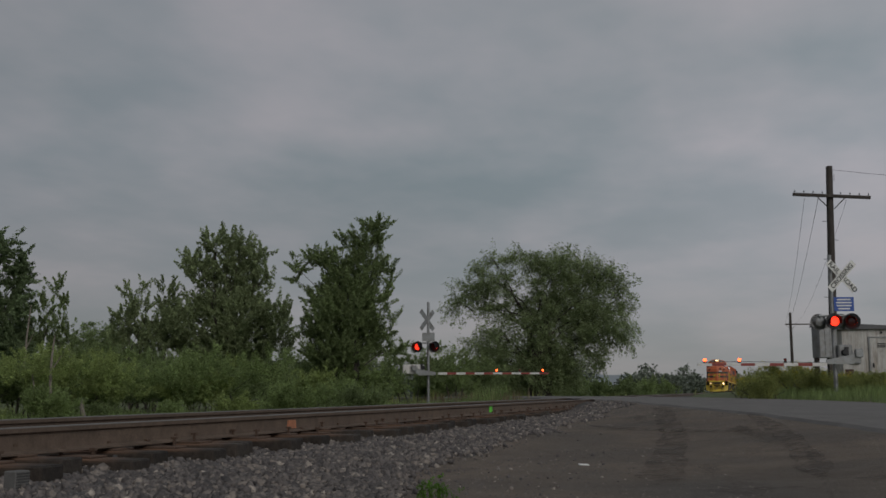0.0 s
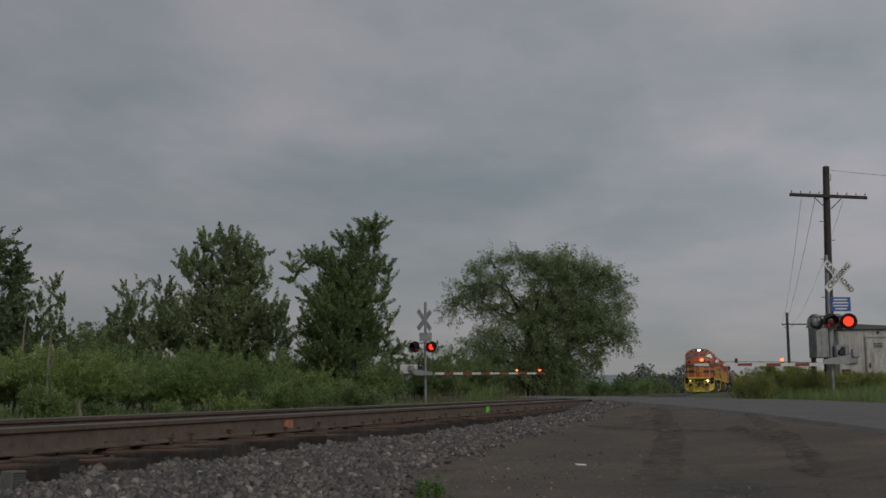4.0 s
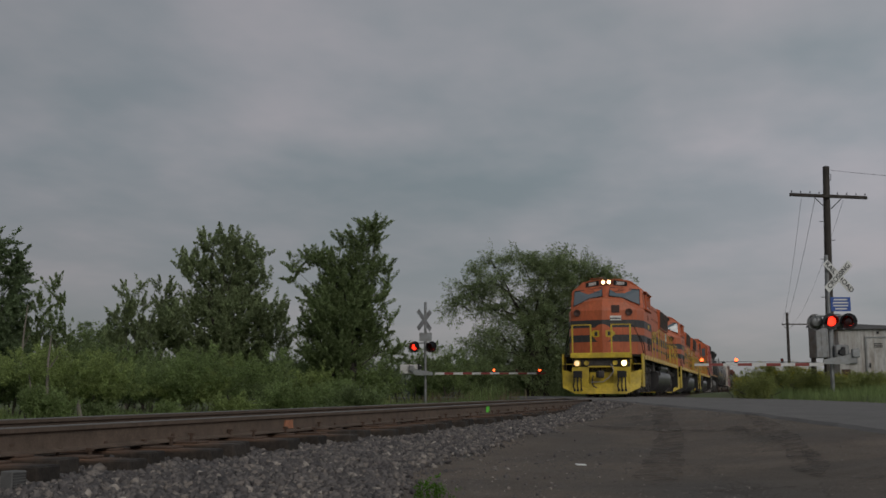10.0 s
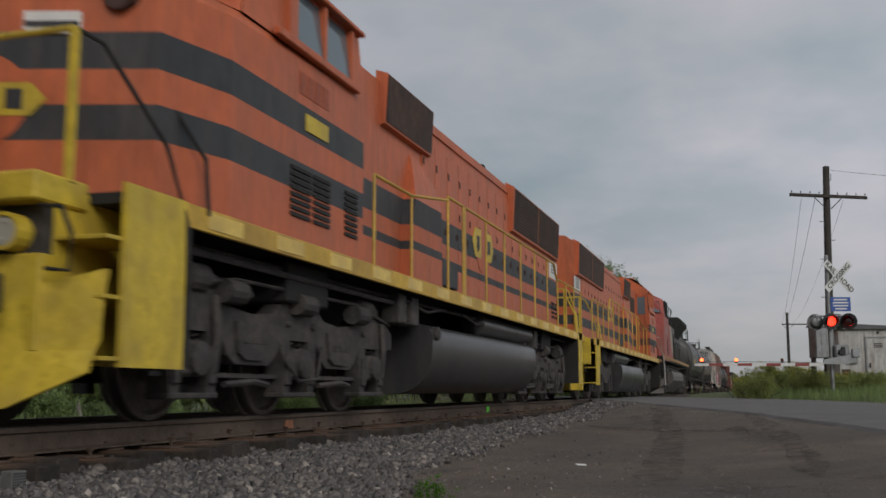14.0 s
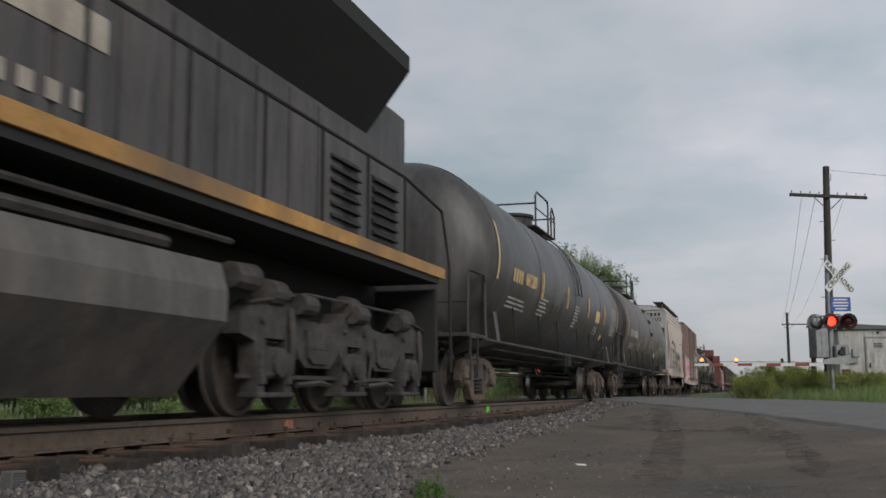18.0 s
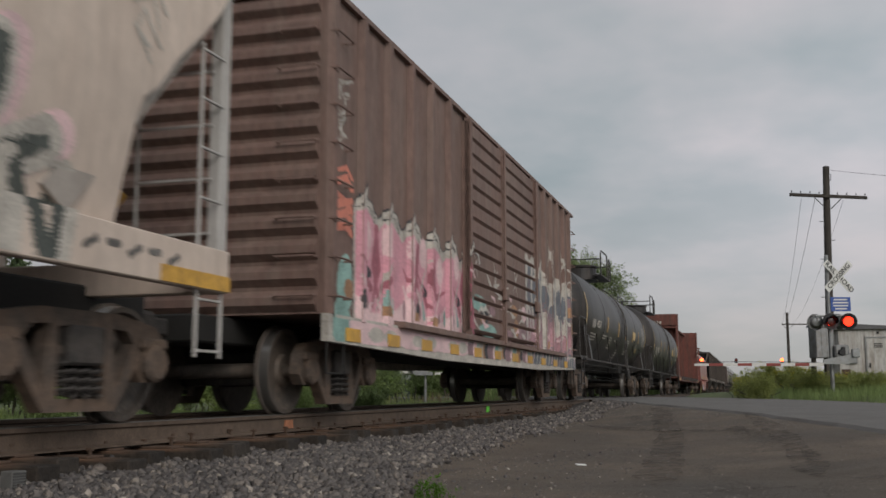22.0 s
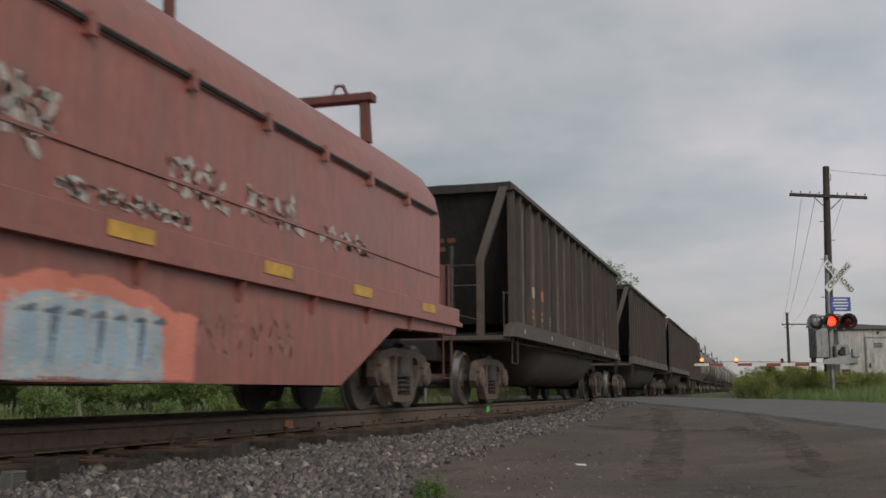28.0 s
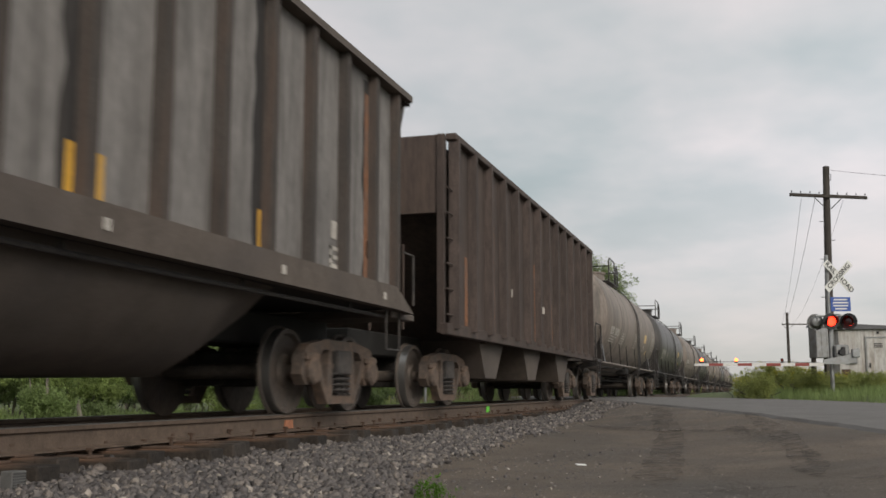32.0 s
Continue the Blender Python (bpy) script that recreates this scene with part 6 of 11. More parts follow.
def build_orange_loco(lights, axles=None, blunt=0.0):
    label = "orange black-striped diesel locomotive with yellow pilot" + (" and lit headlights" if lights else "")
    car = thing("locomotive", label, "locomotive", "locomotives at the head of the train")
    L = LOCO_L
    OB = [M["orange"], M["black"]]
    lv = [1.64, 2.14, 2.42, 2.70, 3.0, 3.38]
    # cab and nose
    bm = bmesh.new()
    plan = [(-1.30, 1.78), (0, 1.38), (1.30, 1.78), (1.50, 2.25), (1.50, 4.72), (-1.50, 4.72), (-1.50, 2.25)]
    rings = stacked(bm, plan, lv, banded)
    # nose top slopes up to the windscreens
    top = [(-0.78, 1.72, 3.72), (0, 1.58, 3.80), (0.78, 1.72, 3.72), (1.44, 2.45, 3.50), (1.50, 4.72, 3.50), (-1.50, 4.72, 3.50), (-1.44, 2.45, 3.50)]
    tv = [bm.verts.new(p) for p in top]
    n = len(plan)
    for i in range(n):
        bm.faces.new((rings[-1][i], rings[-1][(i + 1) % n], tv[(i + 1) % n], tv[i]))
    bk = [bm.verts.new(p) for p in ((-0.62, 2.35, 3.93), (0, 2.30, 3.98), (0.62, 2.35, 3.93))]
    bm.faces.new((tv[0], tv[1], bk[1], bk[0])); bm.faces.new((tv[1], tv[2], bk[2], bk[1]))
    bm.faces.new((tv[2], tv[3], bk[2])); bm.faces.new((tv[0], bk[0], tv[6]))
    # cab above the nose: front wall raked, side walls, rear wall
    fw = [(-1.46, 2.42, 3.50), (-0.62, 2.33, 3.90), (0, 2.28, 3.95), (0.62, 2.33, 3.90), (1.46, 2.42, 3.50)]
    ft = [(-1.42, 2.62, 4.22), (-0.95, 2.55, 4.44), (0, 2.48, 4.52), (0.95, 2.55, 4.44), (1.42, 2.62, 4.22)]
    a = [bm.verts.new(p) for p in fw]; b = [bm.verts.new(p) for p in ft]
    for i in range(4):
        bm.faces.new((a[i], a[i + 1], b[i + 1], b[i]))
    rt = [(-1.42, 4.72, 4.22), (-0.95, 4.72, 4.44), (0, 4.72, 4.52), (0.95, 4.72, 4.44), (1.42, 4.72, 4.22)]
    c = [bm.verts.new(p) for p in rt]
    # roof with the light bar at its brow
    rb = [(-1.42, 2.66, 4.24), (-0.98, 2.60, 4.56), (-0.55, 2.55, 4.66), (0.55, 2.55, 4.66), (0.98, 2.60, 4.56), (1.42, 2.66, 4.24)]
    rr = [(p[0], 4.72, p[2] - 0.02) for p in rb]
    va, vb = [bm.verts.new(p) for p in rb], [bm.verts.new(p) for p in rr]
    for i in range(5):
        bm.faces.new((va[i], va[i + 1], vb[i + 1], vb[i]))
    bm.faces.new([b[0], b[1], b[2], b[3], b[4], va[5], va[4], va[3], va[2], va[1], va[0]])
    for s, k in ((1, 4), (-1, 0)):
        quad(bm, (s * 1.47, 2.42, 3.50), (s * 1.5, 4.72, 3.50), (s * 1.42, 4.72, 4.24), (s * 1.42, 2.64, 4.24))
    quad(bm, (-1.5, 4.72, 1.64), (1.5, 4.72, 1.64), (1.42, 4.72, 4.24), (-1.42, 4.72, 4.24))
    quad(bm, (-1.42, 4.72, 4.24), (1.42, 4.72, 4.24), (0.55, 4.72, 4.64), (-0.55, 4.72, 4.64))
    bmesh.ops.recalc_face_normals(bm, faces=bm.faces)
    cab = part("cab", bm, OB, car)
    # windscreens, with frames, wipers
    for s in (1, -1):
        P = [Vector((s * 0.14, 2.285, 3.99)), Vector((s * 0.66, 2.335, 3.92)), Vector((s * 1.34, 2.425, 3.64)), Vector((s * 1.30, 2.56, 4.19)), Vector((s * 0.18, 2.455, 4.38))]
        P[3] = Vector((s * 1.31, 2.575, 4.22)); P[4] = Vector((s * 0.16, 2.46, 4.33))
        bm = bmesh.new()
        off = Vector((0, -0.02, 0.0))
        bm.faces.new([bm.verts.new(p + off) for p in P])
        part("windscreen", bm, M["pane"], cab, "dark tinted windscreen")
        bm = bmesh.new()
        tube(bm, [p + Vector((0, -0.025, 0)) for p in P + [P[0]]], 0.022, 5, cap=False)
        part("window_frame", bm, M["black"], cab)
        bm = bmesh.new()
        tube(bm, [(s * 0.75, 2.47, 4.40), (s * 0.45, 2.38, 4.18)], 0.006, 4)
        tube(bm, [(s * 0.75, 2.38, 4.22), (s * 0.25, 2.34, 4.14)], 0.006, 4)
        part("wiper", bm, M["dark"], cab)
        # side window with two panes
        bm = bmesh.new()
        quad(bm, (s * 1.505, 2.85, 3.58), (s * 1.505, 4.35, 3.58), (s * 1.445, 4.35, 4.10), (s * 1.445, 2.95, 4.10))
        part("side_window", bm, M["pane"], cab, "dark sliding side window")
        bm = bmesh.new()
        for y0, y1 in ((2.85, 2.91), (3.56, 3.62), (4.30, 4.36)):
            box(bm, s * 1.46 - 0.06, s * 1.46 + 0.06, y0, y1, 3.54, 4.12)
        box(bm, s * 1.52 - 0.03, s * 1.52 + 0.05, 2.75, 4.45, 3.48, 3.56, 0.01)
        box(bm, s * 1.47 - 0.03, s * 1.47 + 0.09, 2.70, 4.60, 4.13, 4.18, 0.01)
        part("window_frame", bm, M["orange"], cab)
        bm = bmesh.new()
        box(bm, s * 1.17 - 0.16, s * 1.17 + 0.16, 4.72, 4.735, 3.42, 3.98)
        part("rear_door_window", bm, M["pane"], cab, "dark window in the cab's rear door")
        bm = bmesh.new()
        for x0, x1, z0, z1 in ((0.96, 1.01, 1.75, 4.06), (1.33, 1.38, 1.75, 4.06), (0.96, 1.38, 4.02, 4.06)):
            box(bm, min(s * x0, s * x1), max(s * x0, s * x1), 4.72, 4.745, z0, z1)
        loose("rear_door_frame", bm, M["orange"], cab)
        # nose corner lamp port, louvres on the cab side
        bm = bmesh.new()
        lathe(bm, [(1.75, 0.13), (1.60, 0.14), (1.605, 0.11), (1.64, 0.0001)], "y", c=(s * 1.02, 0.02, 3.30), seg=18)
        part("class_light", bm, M["grille"], cab, "round dark lamp on the nose")
        bm = bmesh.new()
        for y0, w in ((2.88, 0.40), (3.36, 0.40), (4.18, 0.34)):
            for k in range(8):
                z = 2.36 - k * 0.064
                box(bm, s * 1.5 - 0.01, s * 1.5 + 0.018, y0, y0 + w, z - 0.036, z)
        loose("louvre", bm, M["dark"], cab)
        bm = bmesh.new()
        box(bm, s * 1.5 - 0.01, s * 1.5 + 0.012, 3.16, 3.70, 2.76, 2.93)
        part("name_plate", bm, M["yellow"], cab)
        bm = bmesh.new()
        letters(bm, s * 1.502, 3.0, 3.10, 4, 0.15, 0.22)
        part("cab_lettering", bm, M["fadedmark"], cab, "faded dark numerals as plain bars")
    # nose door, small window, notice
    bm = bmesh.new(); on_nose(bm, 0.36, 0.66, 3.28, 3.56)
    part("nose_window", bm, M["grille"], cab)
    bm = bmesh.new(); on_nose(bm, 0.30, 0.72, 2.98, 3.16)
    part("notice_plate", bm, M["white"], cab)
    bm = bmesh.new(); on_nose(bm, 0.31, 0.71, 3.03, 3.08, 0.024)
    part("notice_bar", bm, M["black"], cab)
    bm = bmesh.new()
    for s in (1, -1):
        rim = [(s * 0.37 * math.cos(math.pi * (k / 14 - 0.5)), 2.46 + 0.37 * math.sin(math.pi * (k / 14 - 0.5))) for k in range(15)]
        bm.faces.new([bm.verts.new((x, facet(x) - 0.012, z)) for x, z in rim])
        badge = [(s * 0.12, 2.33), (s * 0.38, 2.33), (s * 0.50, 2.46), (s * 0.38, 2.59), (s * 0.12, 2.59)]
        bm.faces.new([bm.verts.new((x, facet(x) - 0.018, z)) for x, z in badge]).material_index = 1
        on_nose(bm, s * 0.20, s * 0.32, 2.38, 2.54, 0.024, 2)
    part("nose_emblem", bm, [M["orange"], M["yellow"], M["black"]], cab, "orange disc with a yellow badge across it")
    # number boards and headlights in the brow
    for s in (1, -1):
        bm = bmesh.new()
        pts = [(s * 0.30, 4.42), (s * 0.84, 4.36), (s * 0.84, 4.53), (s * 0.30, 4.61)]
        A = [bm.verts.new((p[0], 2.44 if abs(p[0]) < 0.5 else 2.50, p[1])) for p in pts]
        B = [bm.verts.new((p[0], 2.60, p[1])) for p in pts]
        bm.faces.new(A)
        for i in range(4):
            bm.faces.new((A[i], A[(i + 1) % 4], B[(i + 1) % 4], B[i]))
        nb = part("number_board", bm, M["dark"], cab)
        if lights or not blunt:
            m = pose(s * 0.57, 2.462, 4.475, 90, 0, s * 6) @ pose(0, 0, 0, 0, 0, s * -5)
            words("3889" if lights else "3884", 0.17, M["white"], nb, m, "number")
        else:
            bm = bmesh.new()
            for k in range(4):
                x = s * (0.37 + 0.115 * k)
                yy = 2.435 + (abs(x) - 0.30) * 0.06 / 0.54 * 1.0
                zz = 4.44 - (abs(x) - 0.3) * 0.10
                box(bm, x - 0.03, x + 0.03, yy - 0.012, yy + 0.004, zz, zz + 0.12)
            loose("number_bar", bm, M["white"], nb)
        bm = bmesh.new()
        lathe(bm, [(2.38, 0.0001), (2.385, 0.045), (2.40, 0.068)], "y", c=(s * 0.115, 0, 4.53), seg=16)
        part("headlight", bm, M["lens"] if lights else M["lampoff"], cab)
        bm = bmesh.new()
        lathe(bm, [(2.40, 0.07), (2.37, 0.09), (2.60, 0.12)], "y", c=(s * 0.115, 0, 4.53), seg=16, cap=False)
        part("headlight_rim", bm, M["black"], cab)
    bm = bmesh.new()
    for x, y, l in ((-0.5, 3.2, 0.5), (0.35, 3.5, 0.35)):
        box(bm, x - l / 2, x + l / 2, y, y + 0.3, 4.62, 4.72, 0.02)
    tube(bm, [(-0.7, 2.75, 4.60), (-0.7, 2.75, 4.74), (-0.2, 2.75, 4.76), (-0.2, 2.75, 4.64)], 0.012, 5)
    tube(bm, [(0.1, 4.0, 4.6), (0.1, 4.0, 4.95)], 0.012, 5)
    part("roof_equipment", bm, M["orange"], cab)
    raised(cab, 3.38, 1.07 if not blunt else 1.30)
    pushed_out(cab, 0.90 if not blunt else 0.68, 0.55 if not blunt else 0.35)
    cab.matrix_basis = pose(0, -blunt, 0)
    # long hood
    bm = bmesh.new()
    H = 0.95
    b0, b1 = (2.06, 2.32) if blunt else (2.20, 2.32)     # the lower band is thin on the leading pair
    cross = [(1.64, H), (b0, H), (b1, H), (2.55, H), (2.93, H), (4.36, H), (4.53, 0.72), (4.58, 0.0)]
    y0, y1 = 4.73 - blunt, L - 0.55
    for s in (1, -1):
        for k in range(len(cross) - 1):
            za, xa = cross[k]
            zb, xb = cross[k + 1]
            mi = 1 if k in (1, 3) else 0
            quad(bm, (s * xa, y0, za), (s * xa, y1, za), (s * xb, y1, zb), (s * xb, y0, zb), mi)
            for yy in (y0, y1):
                quad(bm, (0, yy, za), (s * xa, yy, za), (s * xb, yy, zb), (0, yy, zb), mi)
    bmesh.ops.remove_doubles(bm, verts=bm.verts, dist=0.001)
    bmesh.ops.recalc_face_normals(bm, faces=bm.faces)
    hood = part("long_hood", bm, OB, car)
    # engine doors with gaps and latches
    bm = bmesh.new()
    for z0, z1, mi in ((1.72, b0, 0), (b0, b1, 1), (b1, 2.55, 0), (2.55, 2.93, 1), (2.93, 4.0, 0)):
        box(bm, -0.012, 0.012, 0.0, 0.64, z0, z1, mi=mi)
    bmesh.ops.remove_doubles(bm, verts=bm.verts, dist=0.0005)
    door = part("engine_door", bm, OB, hood)
    bm = bmesh.new()
    box(bm, -0.012, 0.014, 0.52, 0.58, 2.70, 2.80)
    latch = part("door_latch", bm, M["grille"], door)
    for k in range(15):
        for s in (1, -1):
            o = door if k == 0 and s == 1 else share(door, "engine_door", hood)
            o.matrix_basis = pose(s * (H + 0.009), 8.5 + 0.66 * k, 0)
            q = latch if o is door else share(latch, "door_latch", o)
            q.matrix_basis = pose(s * 0.02, 0, 0)
    for s in (1, -1):
        # radiator intake at the rear, filter grille behind the cab, blower duct
        bm = bmesh.new()
        prism(bm, [(s * 0.9, 3.40), (s * 1.04, 3.46), (s * 1.08, 4.36), (s * 0.9, 4.46)], "y", 14.25, L - 0.72)
        bmesh.ops.recalc_face_normals(bm, faces=bm.faces)
        rd = part("radiator_intake", bm, M["orange"], hood)
        for ya, yb in ((14.35, 16.72), (16.82, L - 0.80)):
            bm = bmesh.new()
            quad(bm, (s * 1.050, ya, 3.50), (s * 1.050, yb, 3.50), (s * 1.088, yb, 4.34), (s * 1.088, ya, 4.34))
            for j in range(13):
                z = 3.53 + j * 0.063
                box(bm, s * (1.055 + 0.036 * j / 13) - 0.006, s * (1.055 + 0.036 * j / 13) + 0.010, ya, yb, z, z + 0.016)
            part("grille", bm, M["radiator"], rd, "rusty brown radiator screen")
        bm = bmesh.new()
        prism(bm, [(s * 0.9, 3.74), (s * 1.03, 3.78), (s * 1.07, 4.46), (s * 0.9, 4.52)], "y", 6.70, 8.78)
        bmesh.ops.recalc_face_normals(bm, faces=bm.faces)
        fg = part("filter_housing", bm, M["orange"], hood)
        bm = bmesh.new()
        quad(bm, (s * 1.041, 6.73, 3.81), (s * 1.041, 8.75, 3.81), (s * 1.077, 8.75, 4.45), (s * 1.077, 6.73, 4.45))
        for j in range(14):
            yy = 6.77 + j * 0.145
            quad(bm, (s * 1.050, yy, 3.81), (s * 1.050, yy + 0.03, 3.81), (s * 1.086, yy + 0.03, 4.45), (s * 1.086, yy, 4.45))
        part("grille", bm, M["radiator"], fg, "rust-brown air filter screen")
        # sunken screen close behind the cab
        bm = bmesh.new()
        ya = 4.95 - blunt * 0.5
        box(bm, s * (H + 0.006) - 0.006, s * (H + 0.006) + 0.006, ya, 5.98, 3.42, 4.02)
        for j in range(9):
            box(bm, s * (H + 0.014) - 0.004, s * (H + 0.014) + 0.006, ya + 0.03, 5.95, 3.46 + j * 0.062, 3.475 + j * 0.062)
        part("intake_screen", bm, M["radiator"], hood, "dark red-brown intake screen")
        # rain gutter, door latches and hinges along the hood
        bm = bmesh.new()
        box(bm, s * (H + 0.01) - 0.012, s * (H + 0.01) + 0.016, 8.6, 14.2, 4.20, 4.225)
        part("rain_gutter", bm, M["orange"], hood)
        bm = bmesh.new()
        for j in range(15):
            for z in (3.05, 3.62):
                box(bm, s * (H + 0.026) - 0.006, s * (H + 0.026) + 0.006, 8.53 + 0.66 * j, 8.60 + 0.66 * j, z, z + 0.11)
        loose("door_hinge", bm, M["grille"], hood)
        bm = bmesh.new()
        # a duct leaning out from the hood, the bands running on across it
        duct = [(1.66, 7.60, 9.0), (b0, 7.60, 9.0), (b1, 7.60, 9.0), (2.55, 7.60, 9.0), (2.93, 7.72, 8.98), (3.30, 7.84, 8.90), (3.62, 7.95, 8.30)]
        for k in range(6):
            (za, fa, ra), (zb, fb, rb_) = duct[k], duct[k + 1]
            xa, xb = [s * (1.13 if z < 3.0 else 1.13 - 0.16 * (z - 3.0) / 0.62) for z in (za, zb)]
            mi = 1 if k in (1, 3) else 0
            quad(bm, (xa, fa, za), (xa, ra, za), (xb, rb_, zb), (xb, fb, zb), mi)
            quad(bm, (s * 0.9, fa, za), (xa, fa, za), (xb, fb, zb), (s * 0.9, fb, zb), mi)
            quad(bm, (xa, ra, za), (s * 0.9, ra, za), (s * 0.9, rb_, zb), (xb, rb_, zb), mi)
        quad(bm, (s * 0.9, 7.95, 3.62), (s * 0.97, 7.95, 3.62), (s * 0.97, 8.30, 3.62), (s * 0.9, 8.30, 3.62))
        bmesh.ops.remove_doubles(bm, verts=bm.verts, dist=0.0005)
        bmesh.ops.recalc_face_normals(bm, faces=bm.faces)
        part("blower_duct", bm, OB, hood)
        bm = bmesh.new()
        box(bm, min(s * 0.93, s * 1.04), max(s * 0.93, s * 1.04), 9.35, 10.2, 1.86, 2.30, 0.015)
        part("battery_box", bm, M["black"], hood)
        bm = bmesh.new()
        for sgn in (1, -1):
            prism(bm, [(12.1 + sgn * 0.16, 2.60), (12.1 + sgn * 0.56, 2.60), (12.1 + sgn * 0.74, 2.86), (12.1 + sgn * 0.56, 3.12), (12.1 + sgn * 0.16, 3.12)], "x", s * (H + 0.022), s * (H + 0.034), mi=1)
            box(bm, s * (H + 0.034) - 0.002, s * (H + 0.034) + 0.006, 12.1 + sgn * 0.38 - 0.09, 12.1 + sgn * 0.38 + 0.09, 2.74, 2.98, mi=2)
        lathe(bm, [(s * (H + 0.020), 0.52), (s * (H + 0.030), 0.52)], "x", c=(0, 12.1, 2.86), seg=28)
        part("hood_emblem", bm, [M["orange"], M["yellow"], M["black"]], hood, "yellow badge on an orange disc")
        bm = bmesh.new()
        box(bm, s * (H + 0.006) - 0.008, s * (H + 0.006) + 0.008, L - 1.5, L - 0.5, 2.97, 3.39)
        for j in range(4):
            box(bm, s * (H + 0.016) - 0.003, s * (H + 0.016) + 0.003, L - 1.28, L - 0.75 + 0.04 * (j % 2), 3.10 + j * 0.075, 3.13 + j * 0.075, mi=1)
        part("notice_plate", bm, [M["white"], M["black"]], hood, "white lettered plate")
        bm = bmesh.new()
        for j in range(4):
            for q in range(2):
                box(bm, s * (H + 0.01) - 0.004, s * (H + 0.01) + 0.012, L - 1.3 + q * 0.5, L - 0.95 + q * 0.5, 2.0 + j * 0.11, 2.05 + j * 0.11)
        loose("louvre", bm, M["dark"], hood)
    for y in (15.6, 17.0, 18.4):
        bm = bmesh.new()
        lathe(bm, [(4.44, 0.62), (4.56, 0.62), (4.58, 0.55), (4.53, 0.1)], "z", c=(0, y, 0), seg=20)
        part("roof_fan", bm, M["grille"], hood)
    bm = bmesh.new()
    for y in (9.2, 13.2):
        for j in range(3):
            lathe(bm, [(y, 0.03), (y + 0.25, 0.04), (y + 0.32, 0.09)], "y", c=(0.3 + 0.14 * j, 0, 4.62 + 0.05 * (j % 2)), seg=10)
        box(bm, 0.2, 0.7, y + 0.05, y + 0.12, 4.45, 4.62)
    loose("horn", bm, M["dark"], hood)
    bm = bmesh.new()
    box(bm, -0.35, 0.35, 11.0, 12.6, 4.46, 4.60, 0.04)
    part("exhaust_stack", bm, M["dark"], hood)
    # deck and sills
    bm = bmesh.new()
    box(bm, -1.5, 1.5, -0.1 if blunt else 0.35, L - 0.4, 1.56, 1.64)
    box(bm, -0.5, 0.5, -0.5 if blunt else 0.1, L - 0.1, 0.95, 1.56)
    for y in (3.75, L - 3.75):
        box(bm, -1.3, 1.3, y - 0.5, y + 0.5, 1.1, 1.5, 0.02)
    part("frame", bm, M["dark"], car)
    for s in (1, -1):
        bm = bmesh.new()
        box(bm, s * 1.53 - 0.02, s * 1.53 + 0.02, 0.25 if blunt else 0.95, L - 0.15, 1.47, 1.655, 0.006)
        sill = part("side_sill", bm, M["sill"], car, "faded yellow side sill")
        bm = bmesh.new()
        for j in range(15):
            ya = 1.25 + 1.22 * j
            box(bm, s * 1.553 - 0.003, s * 1.553 + 0.003, ya, ya + 0.58, 1.50, 1.63)
        loose("reflective_strip", bm, M["sillbright"], sill, "bright yellow reflective strip")
        bm = bmesh.new()
        for y in (7.5, 10.2, 13.0):
            tube(bm, [(s * 1.35, y - 0.9, 1.40), (s * 1.36, y, 1.30), (s * 1.35, y + 0.9, 1.40)], 0.02, 5)
        tube(bm, [(s * 1.30, 1.0, 1.36), (s * 1.30, 7.2, 1.33)], 0.03, 6)
        tube(bm, [(s * 1.22, 1.0, 1.42), (s * 1.22, L - 1, 1.42)], 0.025, 6)
        for y in (6.3, 6.8, 14.6):
            box(bm, s * 1.25 - 0.12, s * 1.25 + 0.14, y, y + 0.28, 1.08, 1.46, 0.02)
        part("piping", bm, M["gear"], car)
        bm = bmesh.new()
        lathe(bm, [(10.55, 0.05), (10.62, 0.2), (14.45, 0.2), (14.55, 0.05)], "y", c=(s * 1.18, 0, 1.34), seg=18)
        sharp(part("air_reservoir", bm, M["tankgloss"], car), 40)
    # fuel tank with rounded belly
    bm = bmesh.new()
    right = [(0.9 + 0.64 * math.cos(k) ** 0.8, 0.82 - 0.62 * math.sin(k) ** 0.9) for k in (math.pi / 2 * j / 9 for j in range(9, -1, -1))] + [(1.54, 0.96), (1.50, 1.06), (1.38, 1.12)]
    prof = [(-x, z) for x, z in reversed(right)] + right
    prism(bm, prof, "y", 7.2, 13.95)
    bmesh.ops.recalc_face_normals(bm, faces=bm.faces)
    tk = sharp(part("fuel_tank", bm, M["tankgloss"], car, "glossy black fuel tank with a film of dust"), 50)
    bm = bmesh.new()
    for s in (1, -1):
        lathe(bm, [(s * 1.45, 0.09), (s * 1.58, 0.09), (s * 1.60, 0.05)], "x", c=(0, 7.35, 1.0), seg=12)
    loose("tank_fitting", bm, M["gear"], tk)
    # ends: pilot, steps, plow, rails
    for end in (0, 1):
        fore = (0.75 if blunt else 0.25) if end == 0 else 0.0
        reach = 1.3 if blunt else 0.6

        def yy(v):
            return v - (fore if v < reach else 0.0) if end == 0 else L - v
        bm = bmesh.new()
        a, b = sorted((yy(0.10), yy(0.22)))
        if fore:
            for q in (1, -1):
                box(bm, min(q * 0.47, q * 1.12), max(q * 0.47, q * 1.12), a, b, 0.50, 1.15, 0.01)
            box(bm, -0.47, 0.47, a + 0.25, b + 0.25, 0.5, 1.15)
            box(bm, -0.50, 0.50, a - 0.02, b, 1.13, 1.19, 0.01)
        else:
            box(bm, -1.42, 1.42, a, b, 0.95, 1.66, 0.01)
